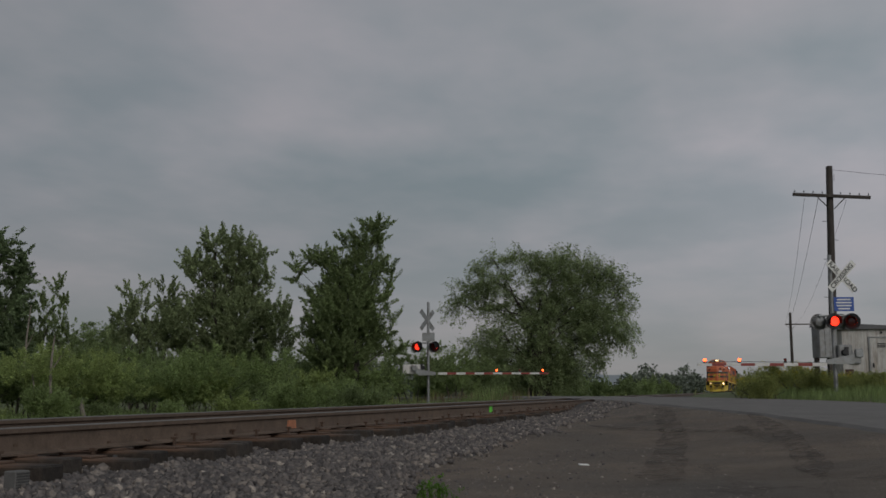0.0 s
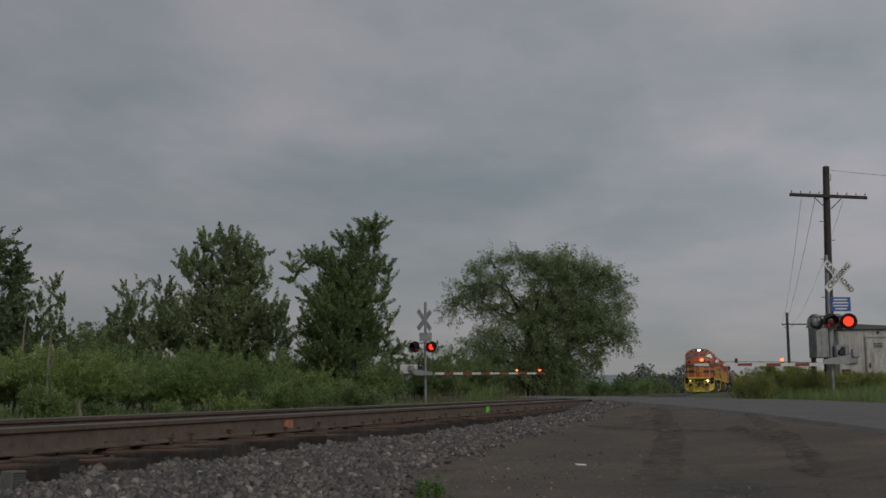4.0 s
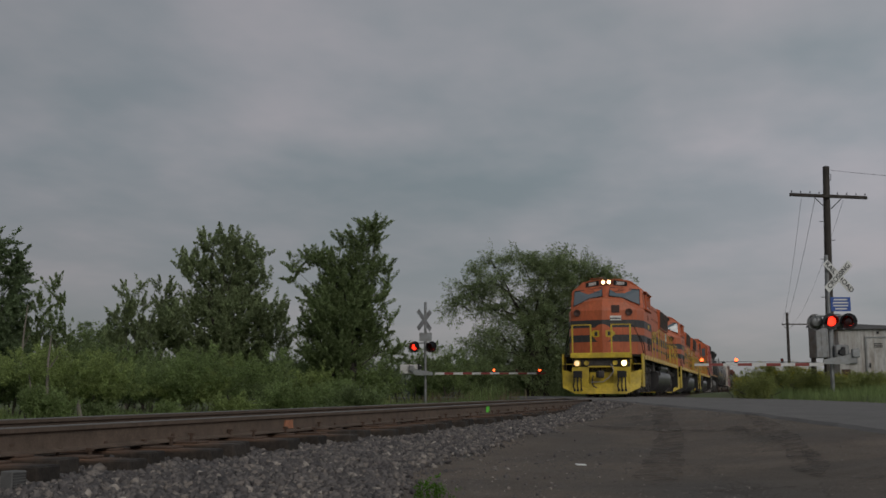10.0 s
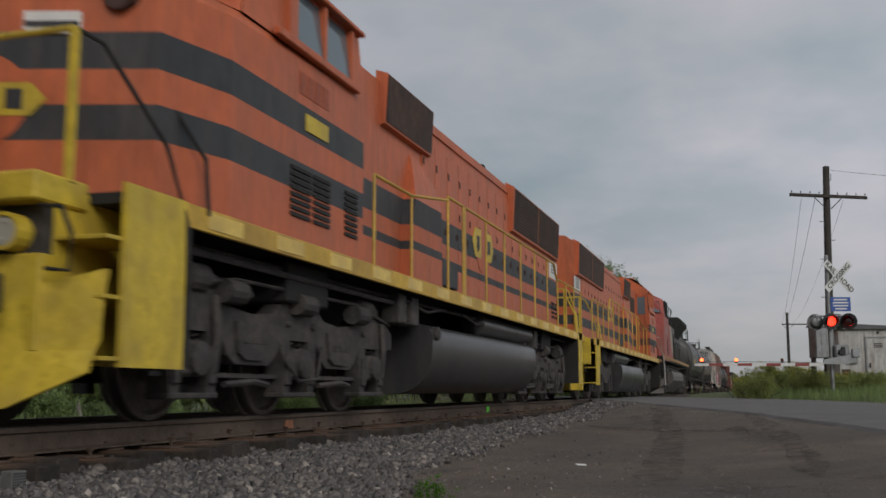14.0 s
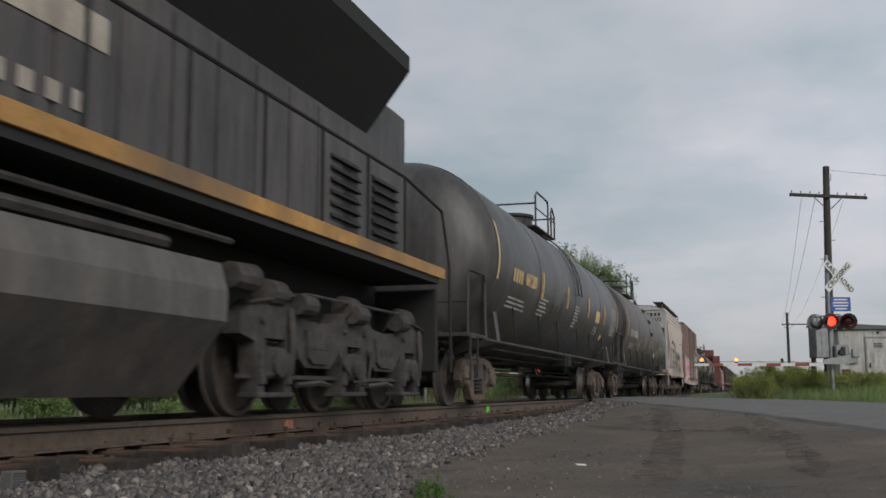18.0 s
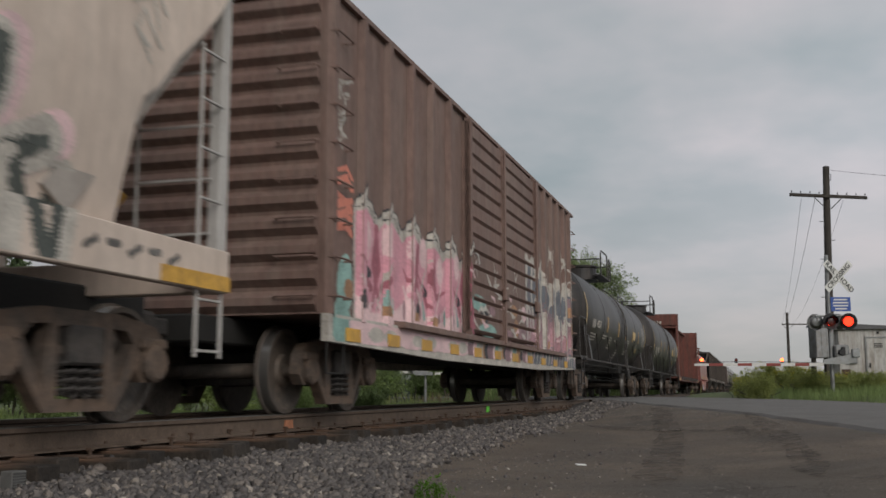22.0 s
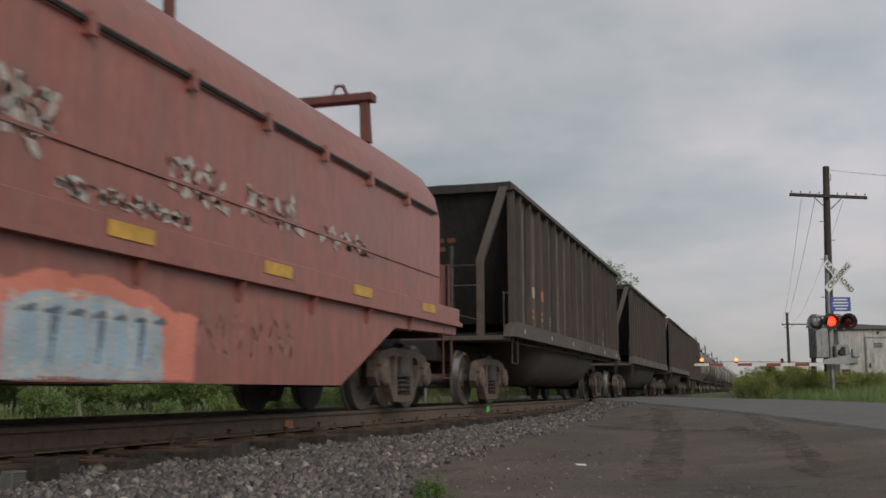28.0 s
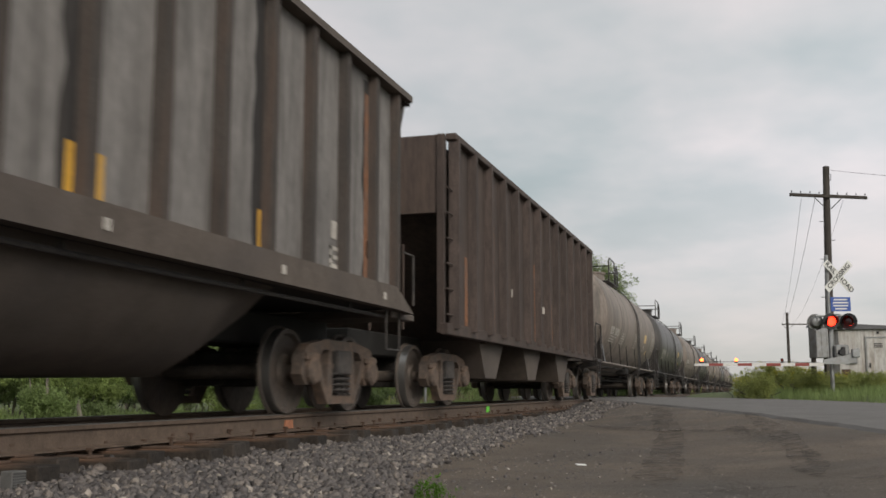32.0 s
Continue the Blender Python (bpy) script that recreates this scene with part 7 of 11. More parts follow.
        a, b = sorted((yy(-0.02), yy(0.55)))
        box(bm, -1.15 if fore else -1.30, 1.15 if fore else 1.30, a, b, 1.49 if fore else 1.56, 1.69, 0.015)
        a, b = sorted((yy(0.12), yy(0.20)))
        if not fore:
            box(bm, -0.95, 0.95, a, b, 0.45, 0.95)
        loose("pilot_plate", bm, M["yellow"], car, "scuffed yellow pilot plate")
        if fore:
            # a dark plate stands in for the deep shade below the deck
            bm = bmesh.new()
            box(bm, -1.10, 1.10, yy(0.16), yy(0.24), 1.15, 1.50)
            part("pilot_recess", bm, M["gear"], car, "dark plate painting the shade under the deck")
            for q in (1, -1):
                bm = bmesh.new()
                y = yy(0.08)
                tube(bm, [(q * 1.12, y, 1.46), (q * 1.28, y, 1.45), (q * 1.37, y, 1.26), (q * 1.36, y, 1.02), (q * 1.18, y, 1.04)], 0.017, 6)
                part("lamp_guard", bm, M["dark"], car)
        bm = bmesh.new()
        if end == 0:
            # snow plow: a blade bent back to both sides
            pts = [(x, y + 0.25 - fore, z) for x, y, z in ((-1.52, 0.02, 1.05), (-1.0, -0.14, 0.92), (-0.48, -0.26, 0.52), (0.48, -0.26, 0.52), (1.0, -0.14, 0.92), (1.52, 0.02, 1.05))]
            up = [bm.verts.new(p) for p in pts]
            md = [bm.verts.new((p[0] * 0.99, p[1] - 0.02, (p[2] + 0.11) / 2)) for p in pts]
            lo = [bm.verts.new((p[0] * 0.97, p[1] - 0.12, 0.36 if abs(p[0]) > 1.2 else 0.13)) for p in pts]
            ub = [bm.verts.new((p[0], p[1] + 0.03, p[2])) for p in pts]
            lb = [bm.verts.new((p[0] * 0.97, p[1] - 0.08, 0.36 if abs(p[0]) > 1.2 else 0.13)) for p in pts]
            for i in range(5):
                for A, B in ((up, md), (md, lo), (ub, up), (lb, ub), (lo, lb)):
                    bm.faces.new((A[i], A[i + 1], B[i + 1], B[i]))
            bmesh.ops.recalc_face_normals(bm, faces=bm.faces)
            part("snow_plow", bm, M["plow"] if blunt else M["yellow"], car, "battered grey snow plow" if blunt else "battered yellow snow plow")
            bm = bmesh.new()
            for x in (-0.86, 0.82):
                box(bm, x - 0.17, x + 0.17, -0.20 - fore, -0.06 - fore, 0.74, 1.00, 0.02)
                for k in range(3):
                    u = x - 0.13 + 0.13 * k
                    tube(bm, [(u, -0.14 - fore, 0.80), (u + 0.01, -0.25 - fore, 0.62), (u + 0.02 * (k - 1), -0.27 - fore, 0.42), (u + 0.02, -0.24 - fore, 0.26 + 0.05 * (k % 2))], 0.028, 6)
                    lathe(bm, [(0.22, 0.02), (0.24, 0.045), (0.30, 0.045), (0.33, 0.02)], "z", c=(u + 0.02, -0.25 - fore, 0.0), seg=8)
            loose("air_hose", bm, M["dark"], car)
            bm = bmesh.new()
            tube(bm, [(0.40, 0.05 - fore, 1.25), (0.52, -0.07 - fore, 1.0), (0.30, -0.11 - fore, 0.72), (0.1, -0.11 - fore, 0.58), (-0.35, -0.09 - fore, 0.57)], 0.022, 6)
            part("uncoupling_lever", bm, M["steel"], car)
        else:
            box(bm, -1.2, 1.2, L - 0.2, L - 0.1, 0.25, 0.6, 0.02)
            part("snow_plow", bm, M["yellow"], car)
        for s in (1, -1):
            bm = bmesh.new()
            a, b = sorted((yy(0.98), yy(1.04)))
            box(bm, s * 1.24 - 0.30, s * 1.24 + 0.30, a, b, 0.42, 1.64)
            part("splash_plate", bm, M["dark"], car)
            bm = bmesh.new()
            a, b = sorted((yy(0.24), yy(1.0)))
            box(bm, s * 1.10 - 0.02, s * 1.10 + 0.02, a, b, 0.42, 1.62)
            a, b = sorted((yy(0.42), yy(0.95)))
            if not (blunt and end == 0):
                box(bm, s * 1.53 - 0.02, s * 1.53 + 0.02, a, b, 0.40, 1.66)
            sw = loose("step_well", bm, M["dark"] if blunt and end == 0 else M["yellow"], car)[0]
            bm = bmesh.new()
            a, b = sorted((yy(0.24), yy(0.60)))
            for z in (0.44, 0.85, 1.25):
                bm = bmesh.new()
                box(bm, s * 1.30 - 0.20, s * 1.30 + 0.23, a, b, z, z + 0.03, 0.005)
                part("step_tread", bm, M["yellow"], sw)
            # front platform rail
            bm = bmesh.new()
            y = yy(0.35)
            for x in (0.40, 1.12):
                box(bm, s * x - 0.030, s * x + 0.030, y - 0.02, y + 0.02, 1.66, 2.78)
            tube(bm, [(s * 0.40, y, 2.78), (s * 1.12, y, 2.78)], 0.024, 6)
            part("end_rail", bm, M["yellow"], car)
            bm = bmesh.new()
            y2 = yy(1.25)
            tube(bm, [(s * 1.12, y, 2.78), (s * 1.25, yy(0.50), 2.70), (s * 1.48, yy(0.75), 2.05), (s * 1.55, yy(0.95), 1.50), (s * 1.56, yy(0.98), 0.95)], 0.018, 6)
            tube(bm, [(s * 1.2, yy(0.95), 2.70), (s * 1.52, y2, 2.05), (s * 1.56, y2, 1.6)], 0.018, 6)
            part("grab_rail", bm, M["dark"] if end == 0 else M["yellow"], car)
            bm = bmesh.new()
            dx, dz = (0.90, 1.29)
            y = yy(0.02)
            sg = -1 if end == 0 else 1
            lit = lights and end == 0
            if lit:
                # one bright and one dim face: the disc turns over as the lamps take turns
                lathe(bm, [(-0.02, 0.0001), (-0.016, 0.06), (-0.004, 0.10)], "y", seg=16, mi=0)
                lathe(bm, [(0.004, 0.10), (0.016, 0.06), (0.02, 0.0001)], "y", seg=16, mi=1)
                dl = part("ditch_light", bm, [M["ditch"], M["ditchdim"]], car, "round ditch light, bright and dim by turns")
                DITCH.append((dl, pose(s * dx, y - 0.02, dz), s > 0))
            else:
                lathe(bm, [(y, 0.0001), (y + sg * 0.02, 0.06), (y + sg * 0.015, 0.10)], "y", c=(s * dx, 0, dz), seg=16)
                dl = part("ditch_light", bm, M["lampoff"], car)
            bm = bmesh.new()
            lathe(bm, [(y + sg * 0.03, 0.105), (y + sg * 0.03, 0.13), (y - sg * 0.12, 0.13), (y - sg * 0.16, 0.08)], "y", c=(s * dx, 0, dz), seg=16, cap=False)
            part("lamp_housing", bm, M["yellow"], car if lit else dl)
            bm = bmesh.new()
            lathe(bm, [(y - sg * 0.02, 0.0001), (y, 0.09), (y - sg * 0.14, 0.09)], "y", c=(s * 0.55, 0, 1.30), seg=14)
            part("footlight", bm, M["yellow"], car)
    for s in (1, -1):
        bm = bmesh.new()
        ys = [5.1 + 1.36 * i for i in range(9)]
        handrail(bm, s * 1.49, ys[:2], 1.64, 2.72)
        handrail(bm, s * 1.49, [8.1, 8.9], 1.64, 3.0)
        handrail(bm, s * 1.49, [9.0 + 1.3 * i for i in range(6)], 1.64, 3.0)
        tube(bm, [(s * 1.49, 15.5, 3.0), (s * 1.49, 16.3, 3.0), (s * 1.49, 16.6, 2.70), (s * 1.49, L - 0.1, 2.70)], 0.021, 6)
        tube(bm, [(s * 1.49, ys[1], 2.72), (s * 1.49, 8.1, 2.95)], 0.021, 6)
        for i in range(4):
            tube(bm, [(s * 1.49, 16.7 + 1.08 * i, 1.64), (s * 1.49, 16.7 + 1.08 * i, 2.70)], 0.019, 6)
        loose("handrail", bm, M["sill"], car)
    ax = axles or (1.7, 3.75, 5.8, L - 5.8, L - 3.75, L - 1.7)
    loco_truck(car, ax[:3])
    loco_truck(car, ax[3:])
    coupler(car, -0.55 if blunt else -0.10, -1)
    coupler(car, L - 0.15, 1)
    return car


def build_red_loco():
    car = thing("locomotive", "red and charcoal diesel locomotive with flared radiators, dusty grey underneath", "locomotive", "locomotives at the head of the train")
    L = 20.9
    R, C = M["red"], M["charcoal"]
    bm = bmesh.new()
    # nose and cab
    plan = [(-1.10, 1.25), (1.10, 1.25), (1.50, 1.75), (1.50, 4.75), (-1.50, 4.75), (-1.50, 1.75)]
    lo = [bm.verts.new((*p, 1.72)) for p in plan]
    hi = [bm.verts.new((p[0], p[1] + (0.10 if p[1] < 1.8 else 0), 3.62)) for p in plan]
    n = len(plan)
    for i in range(n):
        bm.faces.new((lo[i], lo[(i + 1) % n], hi[(i + 1) % n], hi[i]))
    prism(bm, [(-0.55, 3.6), (0.55, 3.6), (0.55, 3.92), (-0.55, 3.92)], "y", 1.38, 2.3)
    quad(bm, (-1.10, 1.35, 3.62), (1.10, 1.35, 3.62), (1.46, 2.45, 3.66), (-1.46, 2.45, 3.66))
    a = [bm.verts.new(p) for p in ((-1.47, 2.42, 3.62), (1.47, 2.42, 3.62), (1.40, 2.66, 4.30), (0.75, 2.62, 4.58), (-0.75, 2.62, 4.58), (-1.40, 2.66, 4.30))]
    bm.faces.new(a)
    b = [bm.verts.new((v.co.x, 4.75, v.co.z)) for v in a]
    for i in range(1, 6):
        bm.faces.new((a[i], a[(i + 1) % 6], b[(i + 1) % 6], b[i]))
    bm.faces.new(b)
    quad(bm, (-1.5, 4.75, 1.72), (1.5, 4.75, 1.72), (1.47, 4.75, 3.62), (-1.47, 4.75, 3.62))
    bmesh.ops.recalc_face_normals(bm, faces=bm.faces)
    cab = part("cab", bm, R, car, "red cab and blunt nose")
    for s in (1, -1):
        bm = bmesh.new()
        f = bm.faces.new([bm.verts.new(p) for p in ((s * 0.12, 2.47, 3.92), (s * 0.62, 2.43, 3.78), (s * 1.30, 2.44, 3.74), (s * 1.22, 2.585, 4.22), (s * 0.12, 2.575, 4.26))])
        part("windscreen", bm, M["pane"], cab)
        bm = bmesh.new()
        tube(bm, [(s * 0.12, 2.46, 3.92), (s * 0.62, 2.42, 3.78), (s * 1.30, 2.43, 3.74), (s * 1.22, 2.575, 4.22), (s * 0.12, 2.565, 4.26), (s * 0.12, 2.46, 3.92)], 0.02, 5, cap=False)
        tube(bm, [(s * 0.9, 2.58, 4.40), (s * 0.55, 2.52, 4.12)], 0.012, 4)
        part("window_frame", bm, M["dark"], cab)
        bm = bmesh.new()
        quad(bm, (s * 1.485, 2.95, 3.70), (s * 1.485, 4.35, 3.70), (s * 1.425, 4.35, 4.25), (s * 1.425, 3.05, 4.25))
        part("side_window", bm, M["pane"], cab)
        bm = bmesh.new()
        for y in (2.95, 3.62, 4.32):
            box(bm, s * 1.455 - 0.05, s * 1.455 + 0.05, y, y + 0.05, 3.68, 4.27)
        box(bm, s * 1.50 - 0.04, s * 1.50 + 0.05, 2.85, 4.45, 3.60, 3.67, 0.01)
        part("window_frame", bm, M["dark"], cab)
        bm = bmesh.new()
        bm.free()
        words("8827", 0.42, M["cream"], cab, pose(s * 1.502, 3.62, 3.05, 90, 0, s * 90), "number")
        bm = bmesh.new()
        for k in range(11):
            box(bm, s * 1.5 - 0.01, s * 1.5 + 0.014, 3.55, 3.95, 2.05 + k * 0.06, 2.085 + k * 0.06)
        box(bm, s * 1.5 - 0.004, s * 1.5 + 0.006, 3.3, 4.2, 1.98, 1.995); box(bm, s * 1.5 - 0.004, s * 1.5 + 0.006, 3.3, 4.2, 2.80, 2.815)
        box(bm, s * 1.5 - 0.004, s * 1.5 + 0.006, 3.3, 3.315, 1.98, 2.81); box(bm, s * 1.5 - 0.004, s * 1.5 + 0.006, 4.185, 4.2, 1.98, 2.81)
        loose("louvre", bm, M["dark"], cab)
        bm = bmesh.new()
        box(bm, s * 0.52 - 0.30, s * 0.52 + 0.30, 2.46, 2.64, 4.36, 4.56, 0.02)
        nb = part("number_board", bm, M["dark"], cab)
        bm = bmesh.new()
        bm.free()
        words("8827", 0.17, M["cream"], nb, pose(s * 0.52, 2.452, 4.46, 90, 0, 0), "number")
        for q in (0, 1):
            bm = bmesh.new()
            lathe(bm, [(1.345, 0.0001), (1.33, 0.06), (1.36, 0.09)], "y", c=(s * 0.11, 0, 3.40 + 0.0 * q), seg=12)
            if q == 0:
                part("headlight", bm, M["lampoff"], cab)
            else:
                bm.free()
    raised(cab, 1.93, 1.18)
    # big looped emblem on the nose and hood side
    bm = bmesh.new()
    ribbon(bm, [(-0.88, 2.62), (-0.90, 3.34)], 0.22, 0.0)
    ribbon(bm, [(-0.55, 3.34), (0.05, 3.30), (0.35, 3.10), (0.66, 2.76), (0.84, 2.68), (0.95, 2.86), (0.98, 3.36)], 0.20, 0.0)
    for v in bm.verts:
        v.co = (v.co.y, 1.225 + (v.co.z - 1.72) * 0.045, v.co.z)
    part("nose_emblem", bm, M["white"], cab, "white looped emblem")
    # body behind the cab
    bm = bmesh.new()
    hood = [(1.72, 1.48), (3.62, 1.48), (4.25, 1.25), (4.42, 0.9), (4.45, 0)]
    def shell(y0, y1, prof, mi):
        for s in (1, -1):
            for (za, xa), (zb, xb) in zip(prof, prof[1:]):
                quad(bm, (s * xa, y0, za), (s * xa, y1, za), (s * xb, y1, zb), (s * xb, y0, zb), mi)
                for y in (y0, y1):
                    quad(bm, (0, y, za), (s * xa, y, za), (s * xb, y, zb), (0, y, zb), mi)
    shell(4.76, 7.5, [(1.72, 1.48), (3.60, 1.48), (3.70, 1.38), (3.72, 0.0)], 0)
    shell(7.5, 9.0, [(1.72, 1.48), (3.60, 1.48), (3.70, 1.38), (3.72, 0.0)], 2)
    shell(9.0, L - 0.30, [(1.72, 0.98), (4.06, 0.98), (4.18, 0.85), (4.20, 0.0)], 2)
    bmesh.ops.remove_doubles(bm, verts=bm.verts, dist=0.001)
    bmesh.ops.recalc_face_normals(bm, faces=bm.faces)
    hd = part("hood", bm, [R, M["cream"], C], car, "charcoal hood with a pale slanting band")
    for s in (1, -1):
        bm = bmesh.new()
        edge = [(6.55, 3.60), (6.85, 3.40), (7.12, 3.12), (7.32, 2.80), (7.44, 2.50), (7.50, 2.25)]
        back = [(5.62, 3.60), (5.78, 3.25), (6.00, 2.95), (6.25, 2.70), (6.52, 2.45), (6.90, 2.10)]
        for (a, b), (c, d) in zip(zip(back, edge), zip(back[1:], edge[1:])):
            quad(bm, *[(s * 1.485, *p) for p in (a, b, d, c)])
        part("pale_band", bm, M["cream"], hd, "slanting pale band")
        bm = bmesh.new()
        bm.faces.new([bm.verts.new((s * 1.486, *p)) for p in edge + [(7.505, 2.25), (7.505, 3.60)]])
        part("dark_corner", bm, C, hd)
        for y, z0, z1 in ((5.14, 1.95, 3.55), (4.76, 1.95, 3.60)):
            bm = bmesh.new()
            box(bm, s * 1.482 - 0.004, s * 1.482 + 0.006, y, y + 0.03, z0, z1)
            part("door_gap", bm, M["dark"], hd)
        bm = bmesh.new()
        box(bm, s * 0.6, s * 1.18, 5.1, 9.5, 3.70, 4.42, 0.03)
        part("roof_box", bm, C, hd)
        bm = bmesh.new()
        for k in range(16):
            z = 1.98 + k * 0.083
            prism(bm, [(s * 1.46, z), (s * 1.54, z), (s * 1.46, z + 0.06)], "y", 7.58, 8.92 if k < 12 else 8.26)
        loose("louvre", bm, M["dark"], hd)
        bm = bmesh.new()
        # flared radiators
        prism(bm, [(s * 0.7, 3.60), (s * 0.98, 3.50), (s * 1.56, 4.26), (s * 1.56, 4.46), (s * 1.36, 4.62), (s * 0.7, 4.62)], "y", 13.9, 19.1)
        prism(bm, [(s * 0.6, 3.80), (s * 0.99, 3.80), (s * 1.0, 4.30), (s * 0.6, 4.40)], "y", 12.4, 13.9)
        bmesh.ops.recalc_face_normals(bm, faces=bm.faces)
        part("radiator_wing", bm, M["dark"], hd, "flared black radiator wing")
        bm = bmesh.new()
        y = 9.2
        while y < L - 3.2:
            box(bm, s * 0.99 - 0.01, s * 0.99 + 0.012, y, y + 0.70, 1.80, 3.45)
            y += 0.76
        loose("engine_door", bm, C, hd)
        bm = bmesh.new()
        for y in (L - 3.0, L - 1.6):
            for k in range(8):
                z = 1.95 + k * 0.14
                prism(bm, [(s * 0.97, z), (s * 1.05, z), (s * 0.97, z + 0.10)], "y", y, y + 0.9)
        loose("louvre", bm, M["dark"], hd)
        bm = bmesh.new()
        # two looped strokes and small lettering as plain bars
        x = s * 1.012
        ribbon(bm, [(10.92, 3.52), (12.02, 3.52)], 0.27, x)
        ribbon(bm, [(10.92, 2.90), (12.02, 2.90)], 0.27, x)
        ribbon(bm, [(12.30, 3.52), (13.58, 3.52)], 0.27, x)
        ribbon(bm, [(12.30, 2.90), (13.58, 2.90)], 0.27, x)
        letters(bm, x, 10.90, 2.24, 9, 0.15, 0.15, gap=0.9)
        part("hood_emblem", bm, M["cream"], hd, "faded white bars over a row of small lettering")
        # roof rail
        bm = bmesh.new()
        for y in (5.0, 6.3, 7.6, 8.9):
            tube(bm, [(s * 1.32, y, 3.62), (s * 1.32, y, 4.70)], 0.02, 6)
        tube(bm, [(s * 1.32, 5.0, 4.70), (s * 1.32, 9.5, 4.70), (s * 1.28, 9.9, 4.60), (s * 1.2, 10.1, 4.3), (s * 1.15, 10.1, 3.6), (s * 1.10, 10.1, 2.9)], 0.022, 6)
        part("roof_rail", bm, M["dark"], hd)
    bm = bmesh.new()
    box(bm, -1.49, 1.49, 1.0, L - 0.3, 1.70, 1.90)
    box(bm, -0.5, 0.5, 0.1, L - 0.1, 0.95, 1.70)
    part("frame", bm, M["dark"], car)
    for s in (1, -1):
        bm = bmesh.new()
        box(bm, s * 1.50 - 0.02, s * 1.50 + 0.02, 1.0, L - 0.1, 1.78, 1.93, 0.006)
        part("side_sill", bm, M["dullsill"], car, "faded dusty orange side sill")
        bm = bmesh.new()
        handrail(bm, s * 1.47, [10.1 + 1.3 * i for i in range(8)], 1.92, 2.92)
        tube(bm, [(s * 1.47, 19.2, 2.92), (s * 1.47, L - 0.1, 2.75), (s * 1.52, L + 0.1, 2.0), (s * 1.54, L + 0.1, 0.5)], 0.022, 6)
        loose("handrail", bm, M["dark"], car)
        bm = bmesh.new()
        for d in (0.0, 0.32):
            tube(bm, [(s * (0.85 + d), 0.35, 2.75), (s * (1.15 + d * 0.6), 0.5 + d, 2.75), (s * 1.48, 0.95 + d, 1.95), (s * 1.53, 1.0 + d, 1.4), (s * 1.53, 1.0 + d, 0.5)], 0.024, 6)
        part("grab_rail", bm, M["steel"], car, "pale steel grab rail")
        bm = bmesh.new()
        for z in (0.45, 0.85, 1.25):
            box(bm, s * 1.3 - 0.22, s * 1.3 + 0.24, 0.45, 1.05, z, z + 0.03)
        box(bm, s * 1.25 - 0.28, s * 1.25 + 0.28, 1.20, 1.26, 0.4, 1.65); box(bm, s * 1.08 - 0.02, s * 1.08 + 0.02, 0.45, 1.2, 0.4, 1.6)
        loose("step_well", bm, M["dark"], car)
        bm = bmesh.new()
        tube(bm, [(s * 1.25, 5.2, 1.45), (s * 1.3, 9.0, 1.38), (s * 1.3, 14.0, 1.38)], 0.05, 6)
        tube(bm, [(s * 1.32, 5.8, 1.55), (s * 1.32, 15.0, 1.52)], 0.03, 6)
        for y in (4.9, 5.6, 15.1):
            lathe(bm, [(y, 0.12), (y + 0.4, 0.14), (y + 0.5, 0.05)], "y", c=(s * 1.25, 0, 1.25), seg=12)
        part("piping", bm, M["gear"], car)
    bm = bmesh.new()
    prism(bm, [(-1.45, 1.28), (-1.52, 1.05), (-1.52, 0.80), (-1.05, 0.20), (1.05, 0.20), (1.52, 0.80), (1.52, 1.05), (1.45, 1.28)], "y", 6.6, 14.6)
    bmesh.ops.recalc_face_normals(bm, faces=bm.faces)
    part("fuel_tank", bm, M["tankgrey"], car, "angular grey fuel tank")
    bm = bmesh.new()
    pts = [(-1.5, 0.75, 0.85), (-0.5, 0.05, 0.62), (0.5, 0.05, 0.62), (1.5, 0.75, 0.85)]
    up = [bm.verts.new(p) for p in pts]; lo = [bm.verts.new((p[0], p[1] - 0.15, 0.12)) for p in pts]
    ub = [bm.verts.new((p[0], p[1] + 0.05, p[2])) for p in pts]; lb = [bm.verts.new((p[0], p[1] - 0.1, 0.12)) for p in pts]
    for i in range(3):
        for A, B in ((up, lo), (ub, up), (lb, ub), (lo, lb)):
            bm.faces.new((A[i], A[i + 1], B[i + 1], B[i]))
    bmesh.ops.recalc_face_normals(bm, faces=bm.faces)
    part("snow_plow", bm, M["plow"], car, "dark grey snow plow")
    bm = bmesh.new()
    box(bm, -1.3, 1.3, 0.1, 0.25, 0.8, 1.70, 0.02)
    part("pilot", bm, M["dark"], car)
    bm = bmesh.new()
    box(bm, -1.40, 1.40, 0.05, 1.25, 1.60, 1.73, 0.02)
    part("front_platform", bm, M["dullsill"], car)
    bm = bmesh.new()
    box(bm, -1.4, 1.4, L - 0.15, L - 0.05, 0.5, 1.65, 0.02)
    part("rear_pilot", bm, M["dark"], car)
    ax = (1.85, 3.86, 5.94, L - 4.75, L - 2.72, L - 0.70)
    loco_truck(car, ax[:3])
    loco_truck(car, ax[3:])
    coupler(car, 0.15, -1); coupler(car, L - 0.1, 1)
    return car


lead = build_orange_loco(True, axles=(1.7, 3.7, 5.78, 15.3, 17.45, 19.45))
second = build_orange_loco(False)
third = build_orange_loco(False, blunt=0.95, axles=(1.5, 3.6, 5.7, 14.3, 16.4, 18.5))
fourth = build_red_loco()
TRAIN += [(lead, 12.30, 0, 0), (second, 34.0, 0, 0), (third, 55.7, 180, LOCO_L), (fourth, 77.4, 0, 0)]
